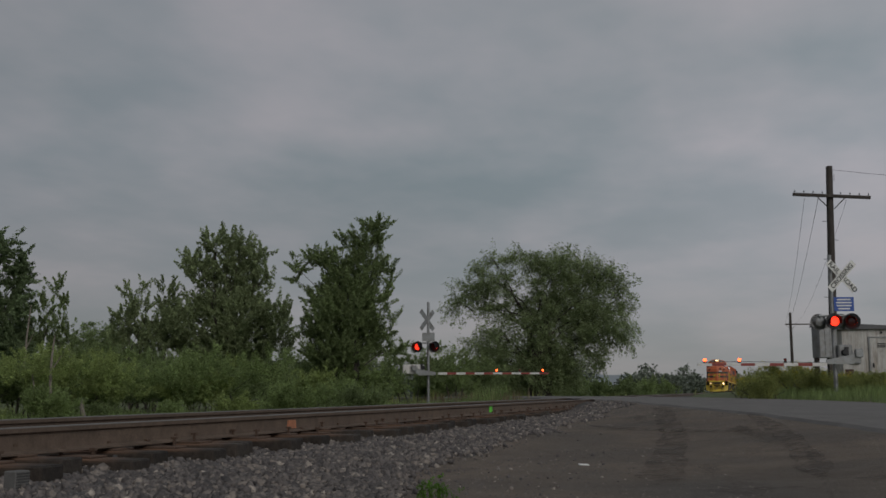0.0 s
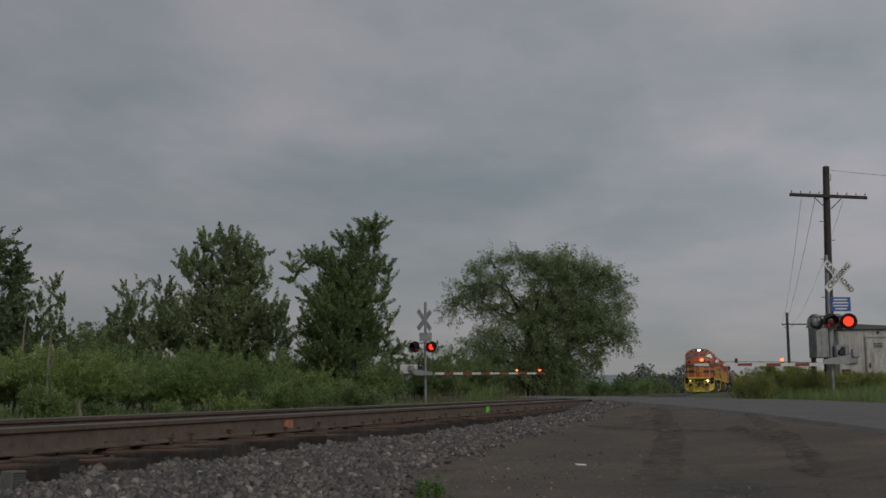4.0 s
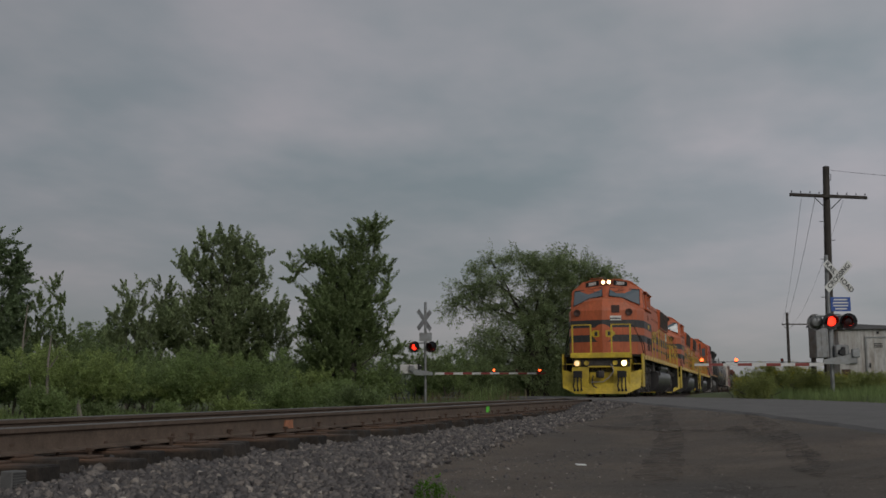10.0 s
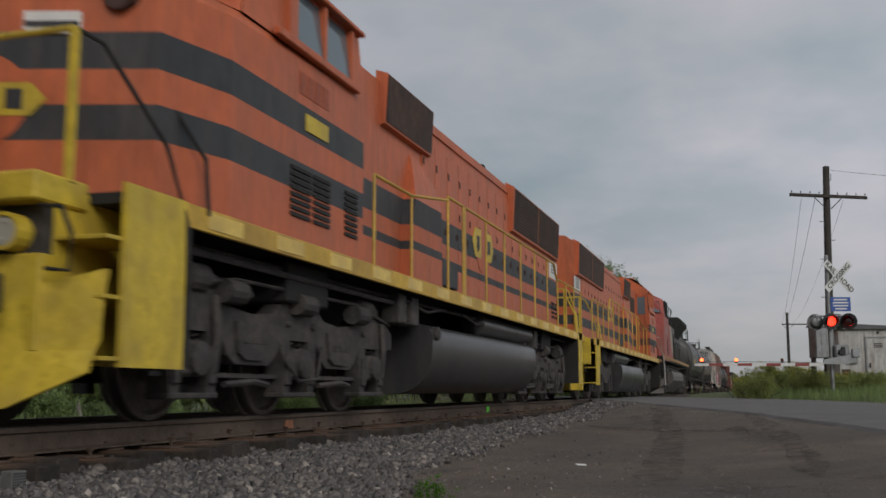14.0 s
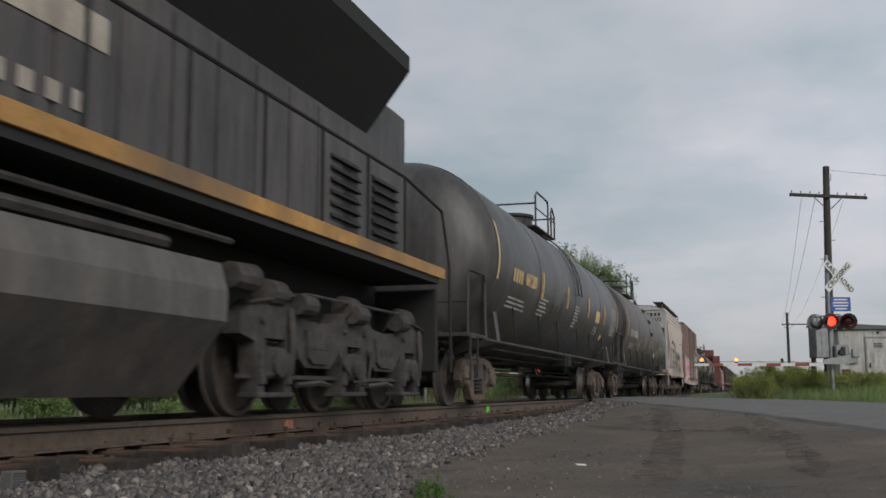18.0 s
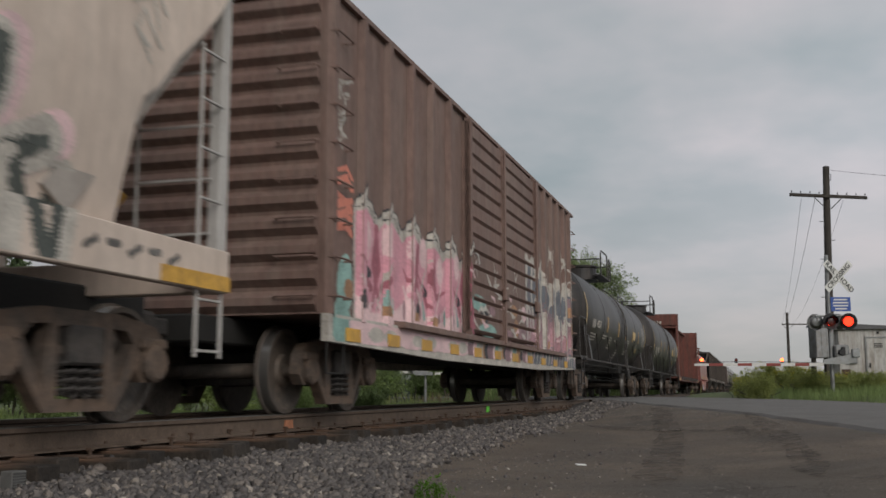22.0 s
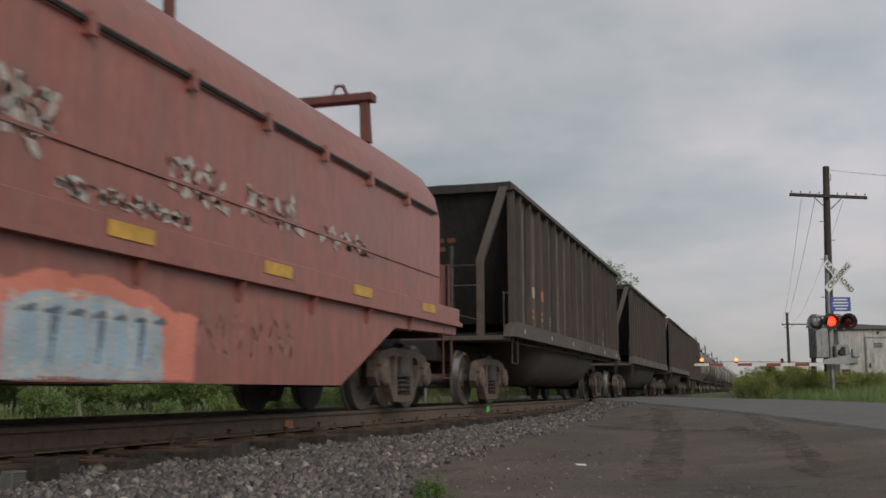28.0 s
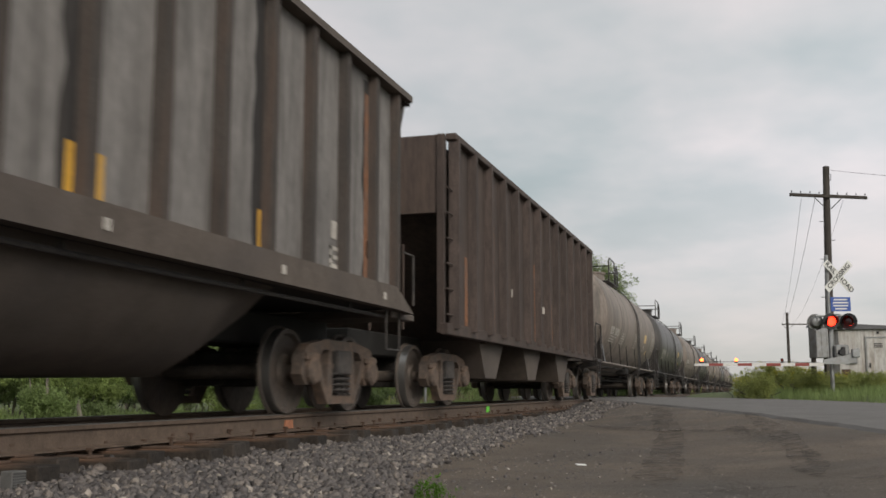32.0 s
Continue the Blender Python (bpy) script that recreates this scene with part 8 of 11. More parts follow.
# ---------------------------------------------------------------- freight cars
M.update(
    tankblack=mat("tank_car_black", (0.030, 0.028, 0.028), 0.42, var=0.22, scale=0.8, bump=0.05, bscale=6, dirt=(0.066, 0.054, 0.047), dirt_amt=0.7, dirt_scale=0.8, streak=True, spec=0.28),
    tankbrown=mat("tank_car_brown_black", (0.096, 0.083, 0.077), 0.5, var=0.2, scale=0.8, bump=0.05, bscale=6, dirt=(0.145, 0.118, 0.105), dirt_amt=0.5, dirt_scale=0.7, streak=True),
    tankdust=mat("tank_car_dusty_black", (0.046, 0.043, 0.042), 0.42, var=0.22, scale=0.8, bump=0.05, bscale=6, dirt=(0.095, 0.085, 0.078), dirt_amt=0.7, dirt_scale=0.7, streak=True),
    tankpale=mat("tank_car_pale_grey", (0.235, 0.195, 0.168), 0.6, var=0.2, scale=0.8, bump=0.05, bscale=6, dirt=(0.09, 0.08, 0.07), dirt_amt=0.8, dirt_scale=0.8, streak=True),
    spill=mat("spill_streaks", (0.010, 0.010, 0.011), 0.35, var=0.2, bump=0.0),
    hopper=mat("hopper_beige", (0.56, 0.465, 0.40), 0.65, var=0.10, scale=1.0, bump=0.06, bscale=7, dirt=(0.36, 0.28, 0.23), dirt_amt=0.35, dirt_scale=1.3, streak=True),
    hopend=mat("hopper_pale_grey", (0.42, 0.405, 0.39), 0.6, var=0.12, scale=1.0, bump=0.05, dirt=(0.28, 0.25, 0.22), dirt_amt=0.4, dirt_scale=1.4, streak=True),
    faded=mat("faded_chalk", (0.30, 0.20, 0.16), 0.7, var=0.4, scale=4, bump=0.0),
    dusk=mat("dusky_pink_spray_paint", (0.36, 0.20, 0.225), 0.6, var=0.3, scale=2.5, bump=0.03),
    smoke=mat("smoke_grey_spray_paint", (0.12, 0.112, 0.105), 0.65, var=0.4, scale=3, bump=0.03),
    crimson=mat("deep_pink_spray_paint", (0.30, 0.095, 0.125), 0.6, var=0.3, scale=2.5, bump=0.03),
    hopgrey=mat("hopper_end_grey", (0.34, 0.305, 0.275), 0.65, var=0.15, scale=1.0, bump=0.06, dirt=(0.2, 0.17, 0.15), dirt_amt=0.5, dirt_scale=1.4, streak=True),
    boxred=mat("boxcar_brown", (0.178, 0.112, 0.094), 0.7, var=0.18, scale=1.0, bump=0.06, bscale=9, dirt=(0.205, 0.152, 0.130), dirt_amt=0.6, dirt_scale=1.2, streak=True),
    flatred=mat("flatcar_red_brown", (0.155, 0.052, 0.040), 0.7, var=0.2, scale=1.2, bump=0.08, bscale=10, dirt=(0.09, 0.05, 0.04), dirt_amt=0.7, dirt_scale=1.4, streak=True),
    coilred=mat("coil_car_red", (0.300, 0.105, 0.086), 0.40, var=0.16, scale=1.0, bump=0.05, bscale=7, dirt=(0.215, 0.115, 0.090), dirt_amt=0.55, dirt_scale=1.2, streak=True),
    coalgrey=mat("coal_gondola_grey", (0.122, 0.098, 0.083), 0.75, var=0.28, scale=1.3, bump=0.08, bscale=9, dirt=(0.055, 0.046, 0.041), dirt_amt=0.7, dirt_scale=1.5, streak=True, rand=0.3),
    coalpale=mat("coal_gondola_pale_grey", (0.185, 0.172, 0.162), 0.72, var=0.22, scale=1.1, bump=0.08, bscale=9, dirt=(0.075, 0.066, 0.060), dirt_amt=0.6, dirt_scale=1.3, streak=True),
    coalpost=mat("coal_gondola_post", (0.050, 0.042, 0.037), 0.8, var=0.3, scale=1.5, bump=0.1, dirt=(0.115, 0.068, 0.047), dirt_amt=0.35, dirt_scale=2.0, streak=True),
    coaldark=mat("coal_gondola_dark", (0.030, 0.027, 0.026), 0.75, var=0.25, scale=1.3, bump=0.1, bscale=9, dirt=(0.05, 0.042, 0.036), dirt_amt=0.6, dirt_scale=1.5, streak=True),
    coalsill=mat("gondola_sill", (0.105, 0.083, 0.068), 0.75, var=0.25, scale=1.0, bump=0.1, dirt=(0.06, 0.05, 0.045), dirt_amt=0.7, dirt_scale=1.0),
    hoprib=mat("old_hopper_rib", (0.074, 0.055, 0.048), 0.8, var=0.3, scale=1.6, bump=0.1, dirt=(0.045, 0.034, 0.03), dirt_amt=0.8, dirt_scale=1.6, streak=True),
    hopbrown=mat("old_hopper_brown", (0.058, 0.042, 0.036), 0.75, var=0.25, scale=1.2, bump=0.08, dirt=(0.085, 0.060, 0.048), dirt_amt=0.7, dirt_scale=1.3, streak=True),
    coal=mat("coal", (0.018, 0.018, 0.018), 0.6, var=0.4, scale=6, bump=0.6, bscale=14),
    rustorange=mat("orange_rust_wash", (0.26, 0.115, 0.058), 0.8, var=0.4, scale=3, bump=0.1, dirt=(0.11, 0.085, 0.072), dirt_amt=0.8, dirt_scale=3.0),
    letterorange=mat("faded_orange_lettering", (0.42, 0.165, 0.078), 0.75, var=0.35, scale=4, bump=0.05),
    oldwhite=mat("grimy_white_paint", (0.42, 0.39, 0.35), 0.65, var=0.35, scale=5, bump=0.03),
    pink=mat("pink_spray_paint", (0.56, 0.27, 0.32), 0.6, var=0.3, scale=2.5, bump=0.03),
    palepink=mat("pale_pink_spray_paint", (0.62, 0.44, 0.45), 0.6, var=0.3, scale=2.5, bump=0.03),
    mauve=mat("mauve_spray_paint", (0.24, 0.15, 0.165), 0.65, var=0.45, scale=2.5, bump=0.03),
    teal=mat("teal_spray_paint", (0.21, 0.34, 0.31), 0.65, var=0.45, scale=2.5, bump=0.03),
    paleblue=mat("pale_blue_spray_paint", (0.30, 0.40, 0.47), 0.6, var=0.25, scale=2.5, bump=0.03),
    salmon=mat("salmon_spray_paint", (0.58, 0.20, 0.14), 0.6, var=0.2, scale=2.5, bump=0.03),
    ochre=mat("ochre_spray_paint", (0.34, 0.19, 0.105), 0.65, var=0.45, scale=3, bump=0.03),
    slate=mat("slate_grey_spray_paint", (0.115, 0.125, 0.145), 0.65, var=0.4, scale=3, bump=0.03),
    darkgreen=mat("dark_green_grey_spray", (0.072, 0.080, 0.073), 0.65, var=0.45, scale=2.0, bump=0.03),
    sprayblack=mat("black_spray_paint", (0.03, 0.03, 0.035), 0.6, var=0.3, scale=2.5, bump=0.03),
    golddark=mat("tank_dark_amber", (0.33, 0.175, 0.03), 0.55, var=0.2, scale=5, bump=0.03),
    gold=mat("tank_amber_mark", (0.60, 0.42, 0.19), 0.55, var=0.2, scale=5, bump=0.03),
)


def underframe(car, y0, y1, z0=0.85, z1=1.12, half=0.35, material="dark"):
    bm = bmesh.new()
    box(bm, -half, half, y0, y1, z0, z1, 0.02)
    part("center_sill", bm, M[material], car)
    coupler(car, y0 - 0.05, -1)
    coupler(car, y1 + 0.05, 1)


STRIPS = {1: (4.25, 7.15, 10.2, 13.1), 2: (3.55, 6.5, 9.3, 12.2), 4: (4.65, 7.25, 9.3, 11.3, 13.15), 7: (3.9, 5.85, 7.95, 12.0)}     # where the amber strips stand on each tank car


def tank_car(label, Ls, paint, marks=True, seed=0, spills=False, t_in=1.2, ladder_y=0.52, R=1.64, zc=2.48, pale=False, number="", mark="oldwhite", rise=0.6):
    car = thing("tank_car", label, "tank car", "tank cars of the train")
    rng = random.Random(seed)
    P = M[paint]
    bm = bmesh.new()
    prof = [(0.0, 0.001), (0.02, 0.48), (0.08, R * 0.55), (0.18, R * 0.745), (0.31, R - 0.19), (0.46, R - 0.05), (0.60, R)]
    prof += [(Ls * k, R) for k in (0.2, 0.35, 0.5, 0.65, 0.8)]
    prof += [(Ls - a, r) for a, r in reversed(prof[:7])]
    lathe(bm, prof, "y", c=(0, 0, zc), seg=48)
    bmesh.ops.recalc_face_normals(bm, faces=bm.faces)
    if seed == 2:
        # the front head was repainted black
        for f in bm.faces:
            f.material_index = 1 if f.calc_center_median().y < 0.5 else 0
    sh = sharp(part("tank", bm, [P, M["tankblack"]] if seed == 2 else P, car), 30)
    bm = bmesh.new()
    for k in (0.60, Ls * 0.25, Ls * 0.5, Ls * 0.75, Ls - 0.60):
        lathe(bm, [(k - 0.02, R - 0.01), (k - 0.015, R + 0.008), (k + 0.015, R + 0.008), (k + 0.02, R - 0.01)], "y", c=(0, 0, zc), seg=48)
    loose("weld_seam", bm, P, sh)
    # stub sill, bolsters, side running rail, end platforms
    for a, b in ((-0.75, 2.2), (Ls - 2.2, Ls + 0.75)):
        bm = bmesh.new()
        box(bm, -0.3, 0.3, a, b, 0.72, 1.05, 0.02)
        part("stub_sill", bm, M["dark"], car)
    coupler(car, -0.80, -1)
    coupler(car, Ls + 0.80, 1)
    bm = bmesh.new()
    for y in (t_in, Ls - t_in):
        prism(bm, [(-1.45, 1.05), (-0.5, 0.82), (0.5, 0.82), (1.45, 1.05), (1.35, 1.75), (-1.35, 1.75)], "y", y - 0.12, y + 0.12)
    for y in (t_in, Ls - t_in):
        box(bm, -0.75, 0.75, y - 1.4, y + 1.4, 1.02, 1.22)
    loose("saddle", bm, M["tankblack"], car)
    for s in (1, -1):
        bm = bmesh.new()
        tube(bm, [(s * 1.46, 0.15, 1.06), (s * 1.46, Ls - 0.15, 1.06)], 0.03, 8)
        part("side_rail", bm, M["gear"] if not pale else P, car)
        bm = bmesh.new()
        for k in (0.16, 0.30, 0.42, 0.58, 0.70, 0.84):
            y = Ls * k
            tube(bm, [(s * 1.46, y, 1.06), (s * 1.46, y - 0.35, 1.82)], 0.016, 5)
        loose("rail_brace", bm, M["tankblack"], car)
        # end platforms with bent rails
        for end in (0, 1):
            def yy(v):
                return v if end == 0 else Ls - v
            bm = bmesh.new()
            a, b = sorted((yy(-0.80), yy(0.35)))
            box(bm, s * 0.95 - 0.55, s * 0.95 + 0.55, a, b, 1.06, 1.12, 0.01)
            part("end_platform", bm, M["gear"], car)
            bm = bmesh.new()
            tube(bm, [(s * 1.46, yy(0.35), 1.12), (s * 1.46, yy(0.35), 2.0), (s * 1.46, yy(0.25), 2.1), (s * 1.46, yy(-0.60), 2.1), (s * 1.46, yy(-0.72), 2.0), (s * 1.46, yy(-0.72), 1.12)], 0.022, 6)
            tube(bm, [(s * 1.46, yy(-0.70), 1.6), (s * 0.5, yy(-0.76), 1.6)], 0.018, 6)
            part("end_handrail", bm, M["tankblack"], car)
            bm = bmesh.new()
            ladder(bm, s * 1.5, yy(-0.72), yy(-0.30), 0.42, 1.05, 3)
            tube(bm, [(s * 1.5, yy(-0.72), 0.40), (s * 1.5, yy(-0.72), 1.1)], 0.018, 5)
            tube(bm, [(s * 1.5, yy(-0.30), 0.40), (s * 1.5, yy(-0.30), 1.1)], 0.018, 5)
            part("sill_step", bm, M["tankblack"], car)
            bm = bmesh.new()
            a, b = sorted((yy(0.45), yy(0.58)))
            prism(bm, [(s * 1.10, 1.05), (s * 1.44, 1.05), (s * 1.40, 1.95), (s * 1.25, 1.75)], "y", a, b)
            part("saddle_plate", bm, M["tankblack"], car)
        # side ladder up to the platform
        bm = bmesh.new()
        ly = Ls * ladder_y
        arc = [(s * (R + 0.06) * math.cos(a), zc + (R + 0.06) * math.sin(a)) for a in np.linspace(0.0, 1.06, 8)]
        lad = {1: arc, 2: [(s * 1.62, 0.62), (s * 1.68, 1.2), (s * 1.70, 1.9)]}.get(seed, [(s * 1.62, 0.62), (s * (R + 0.05), 1.2)] + arc)
        for dy in (-0.22, 0.22):
            tube(bm, [(x, ly + dy, z) for x, z in lad], 0.02, 6)
        z = lad[0][1] + 0.04
        while z < lad[-1][1]:
            x = float(np.interp(z, [q[1] for q in lad], [abs(q[0]) for q in lad])) * s
            tube(bm, [(x, ly - 0.22, z), (x, ly + 0.22, z)], 0.014, 5)
            z += 0.3
        part("ladder", bm, M["tankblack"], car)
        if seed == 2:
            # single grab irons on brackets up the shell, a pale placard beside the short ladder
            bm = bmesh.new()
            for a in (0.02, 0.32, 0.62, 0.90):
                x, z = s * (R + 0.07) * math.cos(a), zc + (R + 0.07) * math.sin(a)
                tube(bm, [(x * 0.95, ly - 0.26, z), (x, ly - 0.26, z), (x, ly + 0.26, z), (x * 0.95, ly + 0.26, z)], 0.018, 5)
                for q in (-0.26, 0.26):
                    box(bm, x * 0.965 - 0.03, x * 0.965 + 0.03, ly + q - 0.05, ly + q + 0.05, z - 0.07, z + 0.07)
            loose("grab_iron", bm, M["tankblack"], car)
            bm = bmesh.new()
            box(bm, s * 1.69 - 0.01, s * 1.69 + 0.01, ly - 0.05, ly + 0.30, 1.55, 1.78)
            box(bm, s * 1.69 - 0.01, s * 1.69 + 0.01, ly - 0.05, ly + 0.30, 1.785, 1.92, mi=1)
            part("placard", bm, [M["oldwhite"], M["amber"]], car, "white and yellow placard")
        if marks:
            bm = bmesh.new()
            for i, y in enumerate(STRIPS.get(seed, (4.0, 7.0, 9.6, 12.6))):
                a0, a1 = (math.radians(-23), math.radians(-7)) if seed == 2 else (math.radians(-14), math.radians(4))
                pts = [(R + 0.006) * Vector((math.cos(a), math.sin(a))) for a in np.linspace(a0, a1, 4)]
                for w0, w1, mi in ((0.0, 0.11, 1), (0.15, 0.25, 0)):
                    for p, q in zip(pts, pts[1:]):
                        quad(bm, (s * p.x, y + w0, zc + p.y), (s * p.x, y + w1, zc + p.y), (s * q.x, y + w1, zc + q.y), (s * q.x, y + w0, zc + q.y), mi)
            # big half hoops near both ends
            for y in (0.58, Ls - 0.68):
                ang = np.linspace(math.radians(-14), math.radians(20), 9)
                for a, b in zip(ang, ang[1:]):
                    r = R + 0.012
                    quad(bm, (s * r * math.cos(a), y, zc + r * math.sin(a)), (s * r * math.cos(a), y + 0.10, zc + r * math.sin(a)),
                         (s * r * math.cos(b), y + 0.10, zc + r * math.sin(b)), (s * r * math.cos(b), y, zc + r * math.sin(b)))
            loose("reflector_strip", bm, [M["gold"], M["golddark"]], sh)
        # lettering as bars that follow the shell
        def plate(bm, y0, y1, z0, z1, mi=0):
            def xs(z):
                return s * (math.sqrt(max(0.01, R * R - (z - zc) ** 2)) + 0.007)
            zs = np.linspace(z0, z1, 3)
            for a, b in zip(zs, zs[1:]):
                quad(bm, (xs(a), y0, a), (xs(a), y1, a), (xs(b), y1, b), (xs(b), y0, b), mi)
        bm = bmesh.new()
        n = rng.choice((9, 10))
        y, zn = (1.78, 2.16) if seed == 1 else (1.45, 2.10) if seed == 2 else (1.78, 1.98) if seed == 4 else (1.6, 1.93)
        step = 0.155 if seed == 4 else 0.20
        for i in range(4 if number and s > 0 else n):
            if i != 4:
                plate(bm, y + i * step, y + i * step + step * 0.64, zn, zn + 0.235)
        num = part("car_number", bm, M[mark], sh, "row of plain lettering bars")
        tagged(num, kind="stuff")
        if number and s > 0:
            lean = math.degrees(math.asin((zc - zn - 0.12) / R))
            words(number, 0.33 if seed != 4 else 0.29, M[mark], num, pose((R + 0.012) * math.cos(radians(lean)), y + step * (4.4 + len(number) / 2), zn + 0.12, 90, 0, 90) @ pose(0, 0, 0, lean, 0, 0), "number")
        bm = bmesh.new()
        for yb, zb, nn, ww in ((1.8, 1.80, 3, 1.2), (4.0, 1.85, 2, 0.8), (5.6, 1.85, 5, 0.55), (6.6, 1.80, 1, 0.6), (7.9, 1.55, 5, 0.85), (9.9, 1.95, 7, 0.65), (12.6, 1.9, 2, 0.4), (14.4, 2.62, 10, 1.0)) if seed == 4 else ((1.7, 1.86, 3, 1.3), (4.3, 2.05, 5, 0.7), (Ls * 0.50, 2.2, 7, 0.5), (Ls * 0.70, 1.9, 3, 0.6), (Ls * 0.88, 2.62, 11, 1.0), (Ls * 0.89, 1.5, 3, 0.4)):
            for i in range(nn):
                yq = yb
                while yq < yb + ww * rng.uniform(0.75, 1):
                    wd = rng.uniform(0.08, 0.28)
                    plate(bm, yq, yq + wd, zb - i * 0.075, zb - i * 0.075 + 0.032)
                    yq += wd + 0.035
        tagged(part("small_lettering", bm, M["oldwhite"], sh), kind="stuff")
        bm = bmesh.new()
        if seed == 4:
            plate(bm, 11.55, 12.2, 2.07, 2.36)
        elif seed != 2:
            plate(bm, Ls * 0.70, Ls * 0.70 + 0.72, 2.06, 2.36)
        plate(bm, Ls * 0.79, Ls * 0.79 + 0.30, 1.66, 1.80)
        loose("amber_panel", bm, M["gold"], sh, "amber lettered panel")
        if seed == 2:
            bm = bmesh.new()
            plate(bm, 11.30, 11.86, 2.05, 2.32)
            part("dark_panel", bm, M["charcoal"], sh)
            bm = bmesh.new()
            for a in (13.25, 13.50, 13.75):
                plate(bm, a, a + 0.21, 2.02, 2.17)
                plate(bm, a + 0.02, a + 0.2, 1.93, 1.97)
            plate(bm, 14.35, 14.75, 2.66, 2.76)
            tagged(part("stencil_marks", bm, M["oldwhite"], sh, "white stencilled marks"), kind="stuff")
        if spills:
            bm = bmesh.new()
            for i in range(7):
                y = 5.4 + rng.uniform(0, 1.7)
                z = rng.uniform(1.9, 2.5)
                w = rng.uniform(0.03, 0.09)
                l = rng.uniform(0.5, 1.1)
                zz = np.linspace(z, z - l, 6)
                for j in range(5):
                    def xs(q):
                        return s * (math.sqrt(max(0.01, R * R - (q - zc) ** 2)) + 0.004)
                    w0, w1 = w * (1 - j / 5.2), w * (1 - (j + 1) / 5.2)
                    d0, d1 = -0.10 * j, -0.10 * (j + 1)
                    quad(bm, (xs(zz[j]), y + d0 - w0, zz[j]), (xs(zz[j]), y + d0 + w0, zz[j]), (xs(zz[j + 1]), y + d1 + w1, zz[j + 1]), (xs(zz[j + 1]), y + d1 - w1, zz[j + 1]))
            tagged(part("spill_streak", bm, M["spill"], sh, "shiny black spill streaks"), kind="stuff")
    # top platform, dome and rails
    bm = bmesh.new()
    ym = Ls * 0.5 + rise
    lathe(bm, [(4.02, 0.55), (4.42, 0.52), (4.46, 0.56), (4.52, 0.56), (4.54, 0.1)], "z", c=(0, ym - 0.2, 0), seg=22)
    part("dome_housing", bm, M["tankblack"] if not pale else P, car)
    bm = bmesh.new()
    for s in (1, -1):
        box(bm, s * 0.66 - 0.16, s * 0.66 + 0.16, ym - 1.1, ym + 1.3, 4.10, 4.14, 0.01)
    box(bm, -0.5, 0.5, ym + 0.85, ym + 1.3, 4.10, 4.14, 0.01)
    part("top_platform", bm, M["tankblack"], car)
    bm = bmesh.new()
    for s in (1, -1):
        x = s * 0.80
        tube(bm, [(x, ym - 1.1, 4.10), (x, ym - 1.1, 4.85), (x, ym - 0.95, 4.95), (x, ym + 0.35, 4.95), (x, ym + 0.45, 4.85), (x, ym + 0.45, 4.10)], 0.024, 6)
        tube(bm, [(x, ym + 0.85, 4.10), (x, ym + 0.85, 4.78), (x, ym + 0.95, 4.88), (x, ym + 1.3, 4.70), (x, ym + 1.3, 4.10)], 0.024, 6)
        tube(bm, [(x, ym - 1.1, 4.55), (x, ym + 1.3, 4.55)], 0.016, 6)
    for y in (ym - 1.1, ym + 1.3):
        tube(bm, [(-0.8, y, 4.66), (0.8, y, 4.66)], 0.022, 6)
    part("platform_railing", bm, M["tankblack"], car)
    # outlet and brake rigging underneath
    bm = bmesh.new()
    lathe(bm, [(0.72, 0.09), (0.90, 0.12), (1.15, 0.22)], "z", c=(0, ym, 0), seg=14)
    tube(bm, [(-1.2, ym - 3.2, 0.98), (1.2, ym - 3.2, 0.98)], 0.02, 5)
    for s in (1, -1):
        tube(bm, [(s * 0.55, 2.2, 0.90), (s * 0.55, Ls - 2.2, 0.90)], 0.022, 6)
        tube(bm, [(s * 0.9, 3.0, 1.02), (s * 0.9, Ls - 3.0, 1.02)], 0.018, 6)
        tube(bm, [(s * 0.42, 2.4, 0.60), (s * 0.42, Ls - 2.4, 0.62)], 0.016, 6)
        tube(bm, [(s * 0.30, 2.4, 0.74), (s * 0.30, Ls - 2.4, 0.72)], 0.016, 6)
        box(bm, s * 0.8 - 0.2, s * 0.8 + 0.2, ym + 1.6, ym + 2.4, 0.85, 1.15, 0.03)
        tube(bm, [(s * 1.2, ym + 0.2, 1.15), (s * 1.2, ym + 0.2, 0.7), (s * 1.2, ym + 0.6, 0.7), (s * 1.2, ym + 0.6, 1.15)], 0.014, 5)
    lathe(bm, [(ym - 3.9, 0.04), (ym - 3.85, 0.13), (ym - 3.2, 0.13), (ym - 3.15, 0.04)], "y", c=(0.4, 0, 0.98), seg=14)
    loose("brake_rigging", bm, M["dark"], car)
    freight_truck(car, t_in)
    freight_truck(car, Ls - t_in)
    return car


